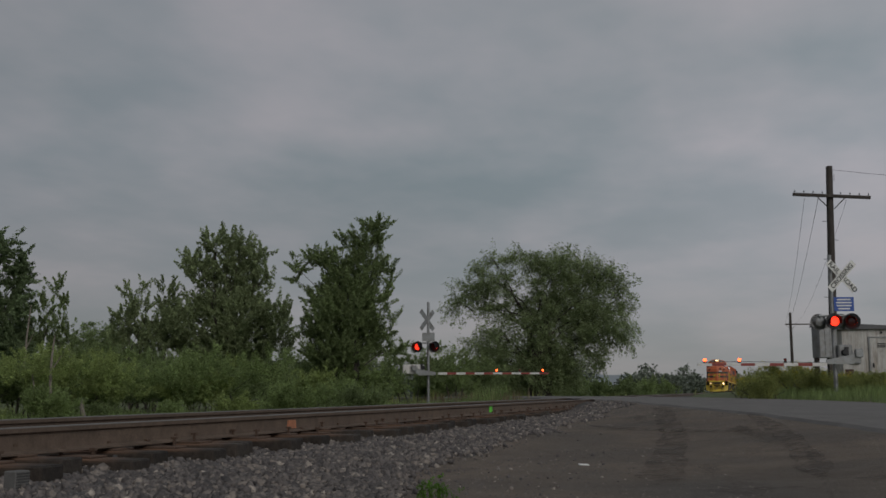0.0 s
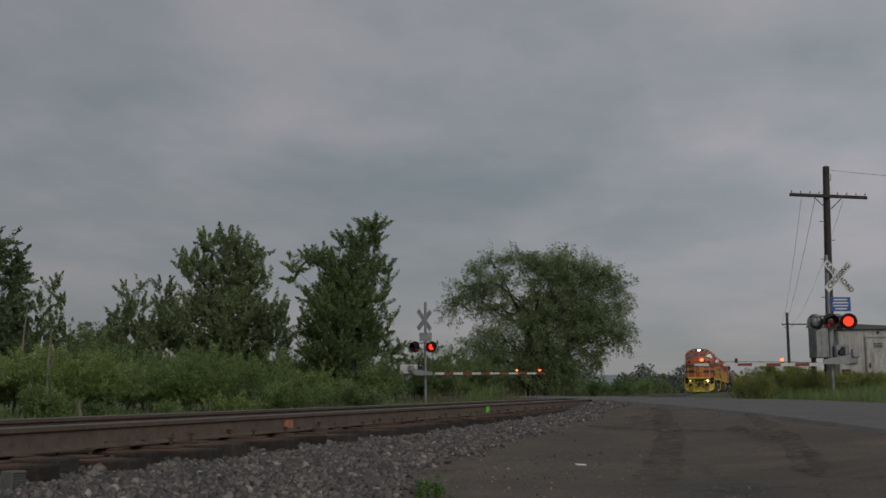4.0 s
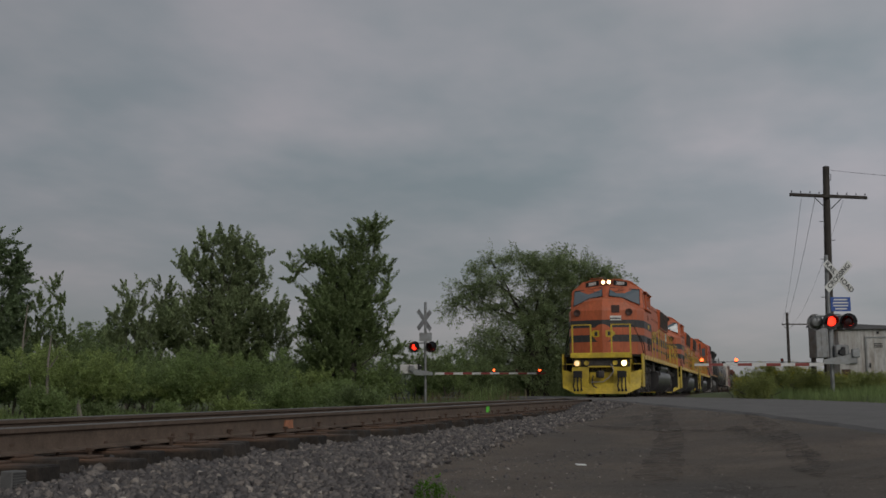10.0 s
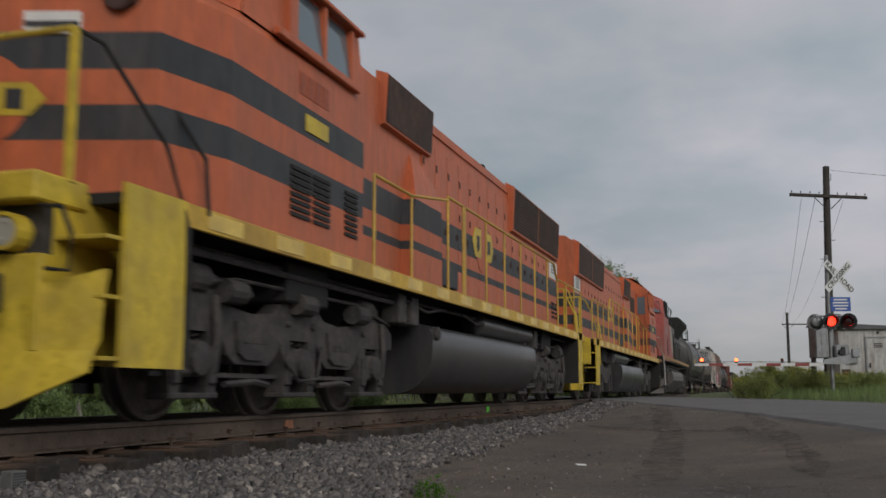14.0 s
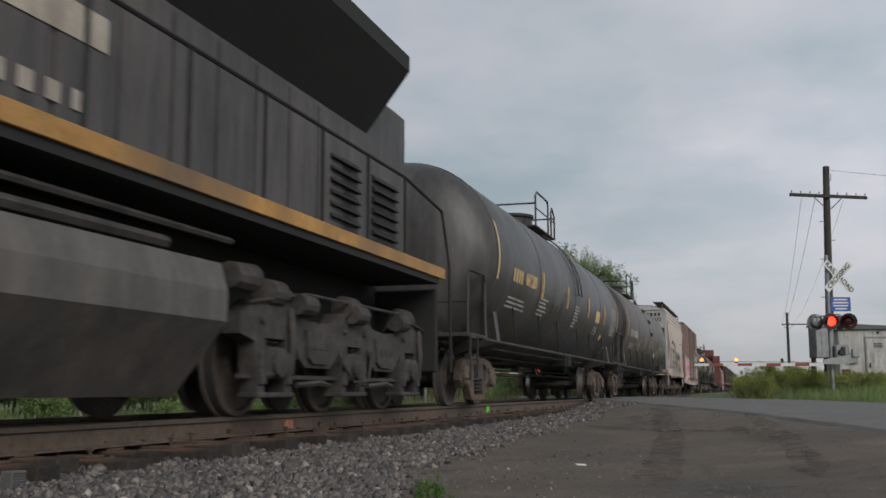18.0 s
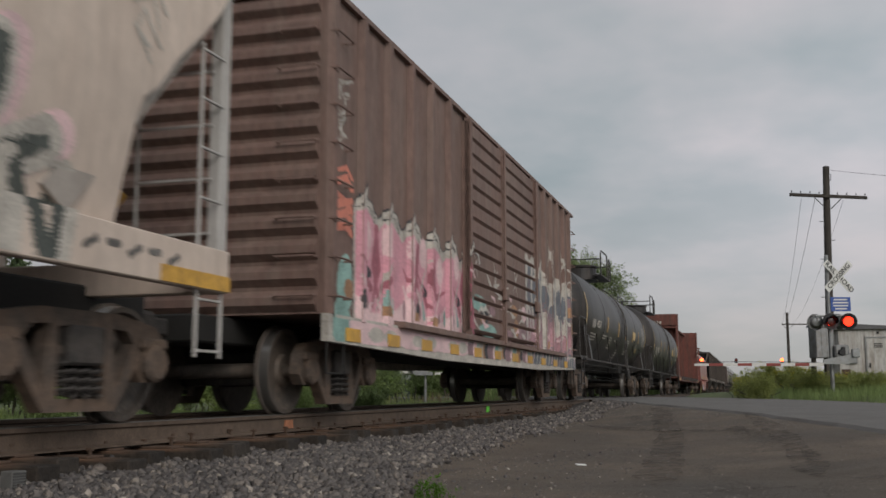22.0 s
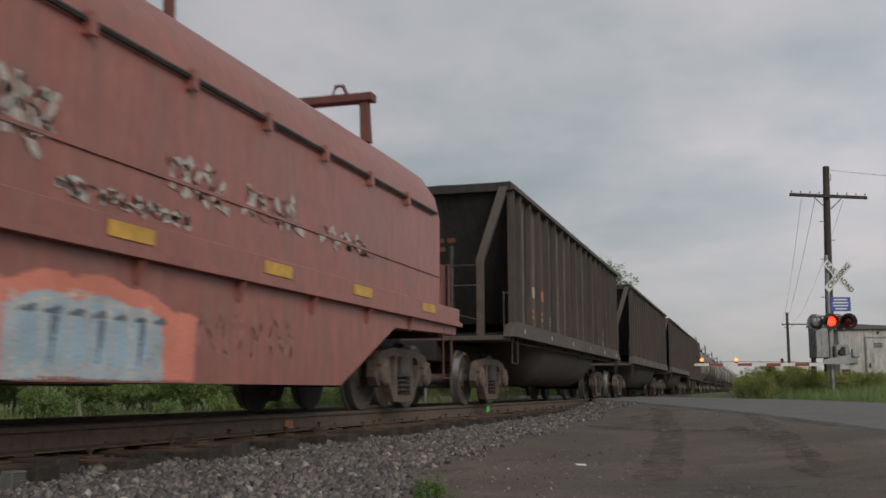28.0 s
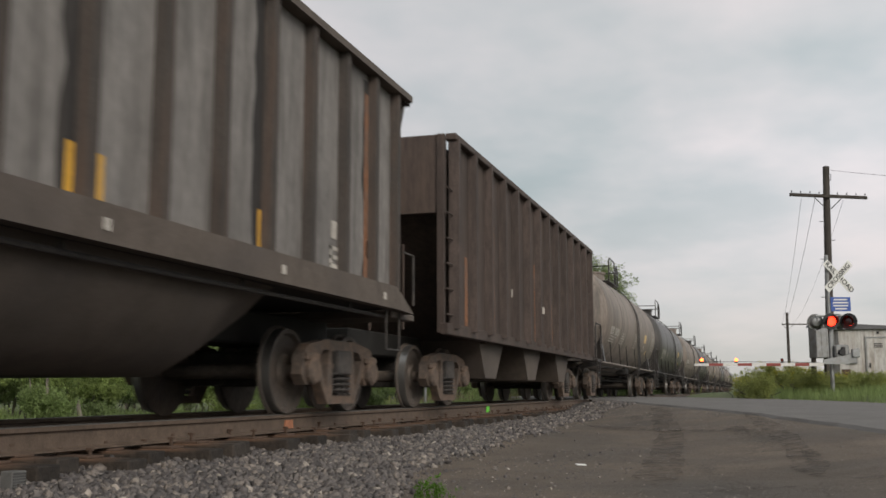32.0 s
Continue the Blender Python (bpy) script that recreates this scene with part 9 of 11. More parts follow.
class Spray:
    """Spray paint on one side of a car: a fine chart of colours over (y, z), laid on the ribs as narrow upright strips."""

    def __init__(self, y0, y1, z0, z1, seed, step=0.014):
        self.y = np.arange(y0, y1, step)
        self.z = np.arange(z0, z1, step)
        self.step = step
        self.Y, self.Z = np.meshgrid(self.y, self.z, indexing="ij")
        self.ink = np.full(self.Y.shape, -1, dtype=int)
        self.rng = random.Random(seed)
        r = np.random.default_rng(seed)
        self.fuzz = r.random(self.Y.shape) - 0.5
        self.wave = np.zeros(self.Y.shape)
        for k in range(14):
            a, b, p = r.uniform(-9, 9), r.uniform(-9, 9), r.uniform(0, 6.3)
            self.wave += np.sin(a * self.Y + b * self.Z + p) / 14 ** 0.5

    def stroke(self, pts, w, mi, soft=0.006):
        """A brushed line; w is one width, or one at each point."""
        if not isinstance(w, (list, tuple)):
            w = [w] * len(pts)
        for (a, b), (c, d), w0, w1 in zip(pts, pts[1:], w, w[1:]):
            L2 = (c - a) ** 2 + (d - b) ** 2 + 1e-9
            t = np.clip(((self.Y - a) * (c - a) + (self.Z - b) * (d - b)) / L2, 0, 1)
            gone = np.hypot(self.Y - a - t * (c - a), self.Z - b - t * (d - b)) - (w0 + (w1 - w0) * t) / 2
            self.ink[gone + soft * 2 * self.fuzz < 0] = mi

    def field(self, y0, y1, low, top, mi, soft=0.02, rag=0.0):
        """All between two heights (numbers, or functions of y)."""
        lo = low(self.Y) if callable(low) else low
        hi = top(self.Y) if callable(top) else top
        e = soft * self.fuzz + rag * self.wave
        self.ink[(self.Y > y0 + e) & (self.Y < y1 + e) & (self.Z > lo + e) & (self.Z < hi + e)] = mi

    def blob(self, y, z, ry, rz, mi, soft=0.10):
        self.ink[((self.Y - y) / ry) ** 2 + ((self.Z - z) / rz) ** 2 + 0.16 * self.wave + soft * self.fuzz < 1] = mi

    def flare(self, y, z, k, mi):
        """A thin bright star."""
        for a in (0.35, 1.9, 3.6, 5.1):
            self.stroke([(y, z), (y + 0.9 * k * math.cos(a + k), z + 1.3 * k * math.sin(a + k))], [0.22 * k, 0.01], mi)

    def lay(self, name, at, materials, parent, label):
        """Strips of one colour each; at(y, z) gives the face they lie on and its depth, or None where it stays bare."""
        verts, faces, inks = [], [], []
        h = self.step
        for i, y in enumerate(self.y):
            row = self.ink[i]
            j = 0
            while j < len(row):
                k = j + 1
                here = at(y, self.z[j])
                while k < len(row) and row[k] == row[j] and (at(y, self.z[k]) or (None,))[0] == (here or (None,))[0]:
                    k += 1
                if row[j] >= 0 and here:
                    n = len(verts)
                    za, zb = self.z[j], self.z[j] + h * (k - j)
                    xa, xb = here[1], at(y, self.z[k - 1])[1]
                    after = at(y + h, self.z[j])
                    d = after[1] - xa if after and abs(after[1] - xa) < 0.06 else 0.0
                    verts += [(xa, y, za), (xa + d, y + h, za), (xb + d, y + h, zb), (xb, y, zb)]
                    faces.append((n, n + 1, n + 2, n + 3)); inks.append(int(row[j]))
                j = k
        me = bpy.data.meshes.new(name)
        me.from_pydata(verts, [], faces)
        for m in materials:
            me.materials.append(m)
        me.polygons.foreach_set("material_index", inks)
        ob = new(name, me)
        ob.parent = parent
        return tagged(ob, label, kind="stuff")


def scribble(bm, x, y0, z0, w, h, rng, width=0.035, mi=0, n=5):
    """Quick unreadable scrawl: hooked and zigzag strokes crowded side by side."""
    for i in range(2 * n):
        c = y0 + w * (i + 0.5) / (2 * n)
        r = w / n * 0.42
        q = [(c + r * rng.uniform(-1, 1), z0 + h * k) for k in sorted((rng.uniform(0.0, 0.25), rng.uniform(0.2, 0.5), rng.uniform(0.45, 0.8), rng.uniform(0.75, 1.0)), reverse=i % 2 > 0)]
        q.append((q[-1][0] + r * rng.uniform(0.3, 0.9), q[-1][1] - h * rng.uniform(-0.2, 0.2)))
        pts = [((1 - t) ** 2 * a[0] + 2 * t * (1 - t) * b[0] + t * t * d[0], (1 - t) ** 2 * a[1] + 2 * t * (1 - t) * b[1] + t * t * d[1]) for a, b, d in zip(q, q[1:], q[2:]) for t in (0.15, 0.5, 0.85)]
        ribbon(bm, pts, [width * (0.6 + 0.6 * rng.random()) for _ in pts], x + 0.0002 * i * (1 if x > 0 else -1), mi=mi)


def build_covered_hopper():
    car = thing("covered_hopper_car", "dusty beige covered hopper car with grey ends and spray paint", "hopper car")
    L = 11.25
    rng = random.Random(11)
    # rounded sides: a bulging shell between the roof and the sill
    bm = bmesh.new()
    side = [(1.42, 1.28), (1.50, 1.7), (1.56, 2.3), (1.56, 3.3), (1.50, 3.75), (1.52, 3.80), (1.46, 3.95), (1.49, 4.0), (1.42, 4.16), (1.45, 4.22), (1.34, 4.42), (0.8, 4.53), (0.0, 4.56)]
    full = [(-a, b) for a, b in side] + [(a, b) for a, b in reversed(side[:-1])]
    def ring(y, zmin):
        return [bm.verts.new((a, y, max(b, zmin))) for a, b in full]
    # the ends slope in below
    rings = []
    arch = ((0.08, 3.62), (0.30, 3.30), (0.58, 3.02), (0.92, 2.72), (1.18, 2.42), (1.36, 2.10), (1.45, 1.78), (1.48, 1.28))
    for y, zm in [(a, b) for a, b in arch] + [(L - a, b) for a, b in reversed(arch)]:
        rings.append(ring(y, zm))
    k = len(full)
    for j, (A, B) in enumerate(zip(rings, rings[1:])):
        # the side sheets run past the slope sheets, open below, under the arches
        for i in range(k if j == len(arch) - 1 else k - 1):
            bm.faces.new((A[i], A[(i + 1) % k], B[(i + 1) % k], B[i]))
    bmesh.ops.recalc_face_normals(bm, faces=bm.faces)
    sh = sharp(part("hopper_shell", bm, M["hopper"], car, "dusty beige curved hopper side"), 25)
    for y, sg in ((0.06, -1), (L - 0.11, 1)):
        bm = bmesh.new()
        box(bm, -1.40, 1.40, y, y + 0.05, 3.38, 4.28)
        for x in (-0.7, 0.0, 0.7):
            box(bm, x - 0.02, x + 0.02, y - 0.012 if sg < 0 else y + 0.05, y if sg < 0 else y + 0.062, 3.40, 4.26)
        ep = part("end_panel", bm, M["hopend"], car, "pale grey upper end panel")
        if sg < 0:
            bm = bmesh.new()
            for i in range(4):
                box(bm, 0.52 + 0.19 * i, 0.52 + 0.19 * i + 0.12, y - 0.018, y - 0.013, 3.98, 4.14)
            tagged(part("lettering", bm, M["sprayblack"], ep), kind="stuff")
            words("432332", 0.25, M["sprayblack"], ep, pose(0.88, y - 0.018, 3.80, 90, 0, 0), "number")
    bm = bmesh.new()
    prism(bm, [(-1.46, 4.28), (-0.8, 4.52), (0.8, 4.52), (1.46, 4.28)], "y", 0.0, 0.96)
    prism(bm, [(-1.46, 4.28), (-0.8, 4.52), (0.8, 4.52), (1.46, 4.28)], "y", L - 0.96, L)
    bmesh.ops.recalc_face_normals(bm, faces=bm.faces)
    loose("roof_end", bm, M["hopend"], car)
    bm = bmesh.new()
    for y0, y1, y2 in ((0.12, 0.40, 2.3), (L - 0.12, L - 0.40, L - 2.3)):
        prism(bm, [(y0, 3.40), (y1, 3.52), (y2, 1.5), (y2 - (0.25 if y2 < 5 else -0.25), 1.35)], "x", -1.49, 1.49)
    bmesh.ops.recalc_face_normals(bm, faces=bm.faces)
    loose("slope_sheet", bm, M["hopgrey"], car, "dusty grey slope sheet")
    for y, sg in ((0.1, 1), (L - 0.1, -1)):
        bm = bmesh.new()
        prism(bm, [(y, 1.30), (y, 1.75), (y + sg * 0.55, 3.05), (y + sg * 0.75, 2.95), (y + sg * 1.75, 1.30)], "x", -0.62, -0.58)
        bmesh.ops.recalc_face_normals(bm, faces=bm.faces)
        part("shear_plate", bm, M["hopper"], car, "beige upright end plate")
        bm = bmesh.new()
        prism(bm, [(0.38, 1.62), (0.62, 1.86), (0.38, 2.10), (0.14, 1.86)], "y", y + sg * 0.02, y + sg * 0.03)
        part("placard_holder", bm, M["amber"], car, "amber diamond placard")
        bm = bmesh.new()
        box(bm, -1.5, 1.5, y - 0.08, y + 0.08, 1.02, 1.30, 0.01)
        part("end_sill", bm, M["hopper"], car)
        bm = bmesh.new()
        tube(bm, [(0.15, y, 1.30), (0.15, y, 2.55), (0.10, y + sg * 0.12, 2.68)], 0.022, 6)
        part("brake_pipe", bm, M["gear"], car)
    for y in (0.02, L - 0.16):
        for s in (1, -1):
            bm = bmesh.new()
            box(bm, s * 1.45 - 0.055, s * 1.45 + 0.055, y, y + 0.14, 1.05, 4.25, 0.01)
            part("corner_post", bm, M["hopend"], car, "pale corner post")
            bm = bmesh.new()
            yo = y + 0.07 + (0.38 if y < 5 else -0.38)
            for x in (1.5,):
                tube(bm, [(s * x, y + 0.07, 0.5), (s * x, y + 0.07, 3.0)], 0.016, 5)
                tube(bm, [(s * x, yo, 0.5), (s * x, yo, 3.0)], 0.016, 5)
                for j in range(7):
                    tube(bm, [(s * x, y + 0.07, 0.55 + 0.4 * j), (s * x, yo, 0.55 + 0.4 * j)], 0.013, 5)
                for j in range(4):
                    tube(bm, [(s * 1.44, y - 0.03, 1.5 + 0.45 * j), (s * 0.75, y - 0.03, 1.5 + 0.45 * j)], 0.013, 5)
                tube(bm, [(s * 0.75, y - 0.03, 1.3), (s * 0.75, y - 0.03, 3.0)], 0.014, 5)
            part("ladder", bm, M["hopend"], car, "pale steel ladder")
    for s in (1, -1):
        bm = bmesh.new()
        box(bm, s * 1.50 - 0.05, s * 1.50 + 0.05, 0.05, L - 0.05, 1.02, 1.36, 0.01)
        sl = part("side_sill", bm, M["hopper"], car)
        bm = bmesh.new()
        for y, w in ((0.02, 0.92), (3.53, 0.7), (7.28, 0.65), (L - 1.05, 1.0)):
            box(bm, s * 1.55 - 0.002, s * 1.55 + 0.012, y, y + w, 1.03, 1.15)
        loose("reflector_strip", bm, M["amber"], sl)
        bm = bmesh.new()
        x = s * 1.568
        letters(bm, s * 1.572, 2.63, 2.66, 4, 0.15, 0.19, gap=0.5)
        for k in range(5):
            box(bm, s * 1.572 - 0.002, s * 1.572 + 0.004, 7.95 + 0.22 * k, 8.12 + 0.22 * k, 2.86, 2.92)
        if s > 0:
            words("432332", 0.27, M["sprayblack"], sh, pose(1.575, 3.32, 2.30, 90, 0, 90), "number")
        tagged(part("car_number", bm, M["sprayblack"], sh, "row of plain lettering bars"), kind="stuff")
        if s < 0:
            continue
        # big looping script in dark spray with pale and pink edges
        P = [[(2.5, 1.42), (3.0, 1.75), (3.4, 2.15)], [(3.45, 1.8), (3.5, 2.3), (3.75, 2.65), (4.0, 2.76), (4.3, 2.65), (4.3, 2.35), (4.12, 2.05), (3.8, 1.75), (3.6, 1.6)], [(3.95, 1.78), (4.5, 2.42), (4.8, 2.7)],
             [(4.4, 1.6), (4.8, 1.95), (5.2, 2.25), (5.25, 2.1), (4.95, 1.6)], [(5.1, 1.8), (5.55, 2.1), (5.95, 2.28), (5.95, 2.1), (5.7, 1.6)], [(5.85, 1.8), (6.3, 2.1), (6.7, 2.26), (6.7, 2.1), (6.45, 1.57)],
             [(6.55, 1.75), (7.0, 2.1), (7.45, 2.25), (7.45, 2.05), (7.2, 1.58)], [(7.3, 1.75), (7.7, 2.05), (8.1, 2.2), (8.1, 2.0), (7.95, 1.62), (8.2, 1.56), (8.6, 1.75)]]
        sp = Spray(1.5, 10.6, 1.04, 3.9, 8)
        for q in P:
            q = [(a + 0.33, b) for a, b in q]
            sp.stroke([(a + 0.10, b + 0.05) for a, b in q], 0.34, 3)
            sp.stroke(q, 0.33, 0)
        for q in P:
            q = [(a + 0.33, b) for a, b in q]
            sp.stroke(q, [0.10] + [0.20] * (len(q) - 2) + [0.10], 1, 0.02)
        # dark scrawl by the corner, slabs of dark and white along the sill, faint red tags above
        r = sp.rng
        for k in range(46):
            y, z = 1.62 + 0.95 * r.random() * (1 - 0.25 * (k % 3)), 1.45 + 1.0 * r.random()
            sp.stroke([(y, z), (y + r.uniform(-0.12, 0.16), z + r.uniform(-0.08, 0.10)), (y + r.uniform(-0.05, 0.2), z + r.uniform(-0.14, 0.05))], r.uniform(0.03, 0.075), 4 if k % 4 else 0, 0.02)
        sp.blob(2.62, 1.95, 0.16, 0.22, 3)
        for k in range(15):
            y = 2.6 + 0.46 * k
            sp.stroke([(y, 1.06), (y + 0.05 * (k % 3), 1.56)], 0.24, 0)
        for k in range(19):
            y = 2.6 + 0.36 * k
            a = 0.10 * ((k * 7) % 5 - 2)
            sp.stroke([(y, 1.55), (y + a, 1.06)], [0.13, 0.09 + 0.05 * (k % 2)], 1, 0.02)
        sp.stroke([(1.75, 1.26), (2.0, 1.14), (2.4, 1.13), (2.55, 1.22)], 0.05, 4)
        for k in range(5):
            sp.stroke([(9.3 + 0.25 * k, 1.16 + 0.05 * (k % 2)), (9.42 + 0.25 * k, 1.22)], 0.05, 4)
        for y0, z0, n in ((1.75, 3.15, 9), (2.5, 2.95, 6), (1.9, 2.7, 5)):
            for k in range(n):
                y, z = y0 + 0.11 * k, z0 - 0.02 * k
                sp.stroke([(y, z), (y + 0.05, z + r.uniform(0.05, 0.2)), (y + 0.1, z - r.uniform(0.0, 0.12))], 0.02, 2)
        for k in range(7):
            sp.stroke([(9.6 + r.uniform(-0.1, 0.5), 3.5 - 0.14 * k), (9.75 + r.uniform(-0.1, 0.4), 3.62 - 0.14 * k), (9.9 + r.uniform(0, 0.3), 3.40 - 0.14 * k)], 0.03, 0)
        bulge = side[:4]
        def depth(y, z):
            if z < 1.37:
                return "sill", 1.553
            for (xa, za), (xb, zb) in zip(bulge, bulge[1:]):
                if z <= zb:
                    return zb, xa + (xb - xa) * (z - za) / (zb - za) + 0.006
            return None
        sp.lay("graffiti", depth, [M["oldwhite"], M["darkgreen"], M["salmon"], M["palepink"], M["smoke"]], sh, "large looping dark spray-painted script with pale edges")
        bm = bmesh.new()
        box(bm, s * 1.570 - 0.004, s * 1.570 + 0.012, 6.02, 6.78, 1.62, 1.90, 0.0)
        part("stencil_badge", bm, M["amber"], sh, "small yellow stencilled panel")
    bm = bmesh.new()
    for s in (1, -1):
        box(bm, s * 1.10 - 0.24, s * 1.10 + 0.24, 0.1, L - 0.1, 4.66, 4.70)
        for i in range(8):
            y = 0.3 + i * (L - 0.6) / 7
            tube(bm, [(s * 1.33, y, 4.40), (s * 1.33, y, 4.67)], 0.02, 5)
    for s in (1, -1):
        box(bm, s * 1.27 - 0.03, s * 1.27 + 0.03, 0.2, L - 0.2, 4.38, 4.50)
    loose("roof_walk", bm, M["charcoal"], car)
    bm = bmesh.new()
    for i in range(3):
        y = 3.3 + i * 2.35
        pts = [(y - 1.0, 1.3), (y + 1.0, 1.3), (y + 0.3, 0.5), (y - 0.3, 0.5)]
        prism(bm, pts, "x", -1.0, 1.0)
        box(bm, -1.1, 1.1, y - 0.35, y + 0.35, 0.36, 0.5, 0.02)
    bmesh.ops.recalc_face_normals(bm, faces=bm.faces)
    loose("discharge_bay", bm, M["truck"], car)
    bm = bmesh.new()
    box(bm, 0.55, 1.0, 0.25, 0.6, 1.32, 1.72, 0.04)
    part("brake_valve", bm, M["gear"], car)
    bm = bmesh.new()
    lathe(bm, [(1.15, 0.16), (2.2, 0.16)], "z", c=(-0.25, 0.6, 0), seg=12)
    part("air_reservoir", bm, M["gear"], car)
    underframe(car, -0.7, L + 0.7, 0.75, 1.12, 0.3)
    freight_truck(car, 1.95); freight_truck(car, L - 1.25)
    return car


def boxcar_paint(body, L, H, z0, z1, door0, door1):
    """Old spray paint along the lower half of the side that shows."""
    PINK, WHITE, TEAL, BLACK, SLATE, PALE, MAUVE, OCHRE, RED, SALMON, DUSK = range(11)
    sp = Spray(0.16, L - 0.1, 0.75, 3.75, 5)
    r = sp.rng
    # teal wash and salmon tag by the corner
    sp.blob(0.45, 0.95, 0.36, 0.24, TEAL)
    sp.blob(0.62, 1.35, 0.22, 0.32, TEAL)
    sp.blob(0.72, 1.32, 0.14, 0.12, OCHRE)
    for k in range(6):
        z = 1.95 + 0.12 * k
        sp.stroke([(0.36, z), (0.62, z + r.uniform(-0.06, 0.10)), (0.78, z - 0.02)], r.uniform(0.05, 0.10), SALMON)
    for k in range(16):
        y, z = 0.30 + 0.30 * r.random(), 2.85 + 0.78 * k / 16
        sp.stroke([(y, z), (y + r.uniform(-0.16, 0.2), z + r.uniform(0.02, 0.12)), (y + r.uniform(-0.1, 0.15), z - 0.03)], 0.03, WHITE)
    # the pink piece: scalloped top with a pale rim, paler towards the sill
    def top(y):
        return 2.12 + 0.16 * np.abs(np.sin(y * 3.6 + 0.5)) - 0.03 * (y - 0.9)
    sp.field(0.82, 5.24, 0.98, lambda y: top(y) + 0.15, BLACK, rag=0.01)
    sp.field(0.84, 5.22, 0.96, lambda y: top(y) + 0.12, WHITE, rag=0.01)
    sp.field(0.90, 5.18, 1.05, lambda y: top(y) - 0.01, PINK, rag=0.01)
    sp.field(0.90, 5.10, 0.98, lambda y: 1.22 + 0.10 * np.sin(y * 2.9), PALE, rag=0.05)
    for k in range(6):
        y = 1.05 + 0.87 * k
        sp.stroke([(y - 0.14, 2.28), (y + 0.05, 2.52 - 0.05 * (k % 2)), (y + 0.12, 2.38), (y + 0.34, 2.34), (y + 0.42, 2.20)], 0.10, BLACK)
        sp.stroke([(y - 0.14, 2.28), (y + 0.05, 2.52 - 0.05 * (k % 2)), (y + 0.12, 2.38), (y + 0.34, 2.34), (y + 0.42, 2.20)], 0.065, WHITE)
    for k in range(6):
        y, f, d = 1.22 + 0.74 * k + r.uniform(-0.12, 0.12), (1, -1, 1, 1, -1, 1)[k], r.uniform(-0.12, 0.12)
        sp.blob(y, 1.92 + d, 0.15, 0.20, PALE, 0.5)
        sp.stroke([(y + 0.34 * f, 2.10), (y + 0.24 * f, 1.6 + d), (y + 0.44 * f, 1.18)], [0.10, 0.15, 0.04], RED, 0.012)
        sp.stroke([(y - 0.26 * f, 1.66 + d), (y + 0.16 * f, 1.46 - d)], [0.03, 0.10], RED, 0.012)
        if k % 3 != 1:
            sp.stroke([(y - 0.04 * f, 1.74 - d), (y + 0.12 * f, 1.62 - d), (y - 0.02 * f, 1.57 - d)], [0.02, 0.10, 0.02], BLACK)
        sp.stroke([(y - 0.26 * f, 1.42 + d), (y + 0.08 * f, 1.14), (y + 0.30 * f, 1.34 - d)], [0.05, 0.11, 0.02], PALE)
        sp.stroke([(y - 0.30, 1.14), (y - 0.05, 1.52 + d), (y + 0.22, 1.98)], [0.02, 0.05, 0.02], WHITE if k % 2 else PALE)
        sp.stroke([(y - 0.05, 1.34 + d), (y + 0.04 * f, 1.20)], [0.02, 0.11], TEAL if k % 2 else MAUVE)
        sp.blob(y - 0.22 * f, 1.24, 0.05 + 0.03 * (k % 2), 0.12, (BLACK, TEAL, MAUVE)[k % 3])
    for y, w in ((1.75, 0.3), (2.75, 0.4), (3.55, 0.45)):
        sp.field(y, y + w, 1.10, 1.22, OCHRE, rag=0.015)
    # the doors: teal and ochre patches, broken white strokes
    for y, z, a, b, m in ((5.75, 1.58, 0.42, 0.13, TEAL), (6.35, 1.18, 0.55, 0.11, TEAL), (6.1, 1.38, 0.30, 0.10, BLACK), (6.6, 1.50, 0.22, 0.08, MAUVE), (6.0, 1.34, 0.16, 0.06, OCHRE), (5.4, 1.25, 0.16, 0.22, RED), (8.2, 1.62, 0.26, 0.12, OCHRE), (8.35, 1.33, 0.20, 0.14, OCHRE), (7.85, 1.18, 0.26, 0.10, MAUVE), (8.9, 1.25, 0.32, 0.14, MAUVE), (9.7, 1.4, 0.34, 0.36, MAUVE), (9.5, 1.75, 0.26, 0.26, SLATE), (9.0, 1.62, 0.22, 0.14, PALE)):
        sp.blob(y, z, a, b, m, 0.25)
    for k in range(30):
        y, z = 5.4 + 4.6 * (k + r.random()) / 30, 1.12 + 0.95 * r.random()
        sp.stroke([(y - 0.2, z + r.uniform(-0.1, 0.16)), (y, z), (y + r.uniform(0.05, 0.25), z + r.uniform(-0.14, 0.10))], [0.03, r.uniform(0.05, 0.11), 0.02], WHITE if k % 4 else PALE)
    for y, z, k in ((5.6, 2.16, 0.16), (6.85, 2.06, 0.24), (8.35, 2.16, 0.26), (9.85, 2.62, 0.28)):
        sp.flare(y, z, k, WHITE)
    # the dark piece behind them: slate above, mauve and pink below, white contours
    def ridge(y):
        return 2.58 + 0.14 * np.sin(y * 4.1) + 0.10 * np.sin(y * 9.7) - 0.04 * (y - 10)
    sp.field(9.2, L - 0.1, 1.0, ridge, SLATE, rag=0.02)
    sp.field(9.2, L - 0.1, 1.0, lambda y: 1.72 + 0.16 * np.sin(y * 2.3), MAUVE, 0.35, 0.06)
    sp.field(9.2, L - 0.1, 1.0, lambda y: 1.42 + 0.12 * np.sin(y * 3.1 + 1), DUSK, 0.40, 0.06)
    ys = np.arange(9.2, L - 0.1, 0.035)
    sp.stroke([(y, float(ridge(y))) for y in ys], 0.12, WHITE)
    y, k = 9.3, 0
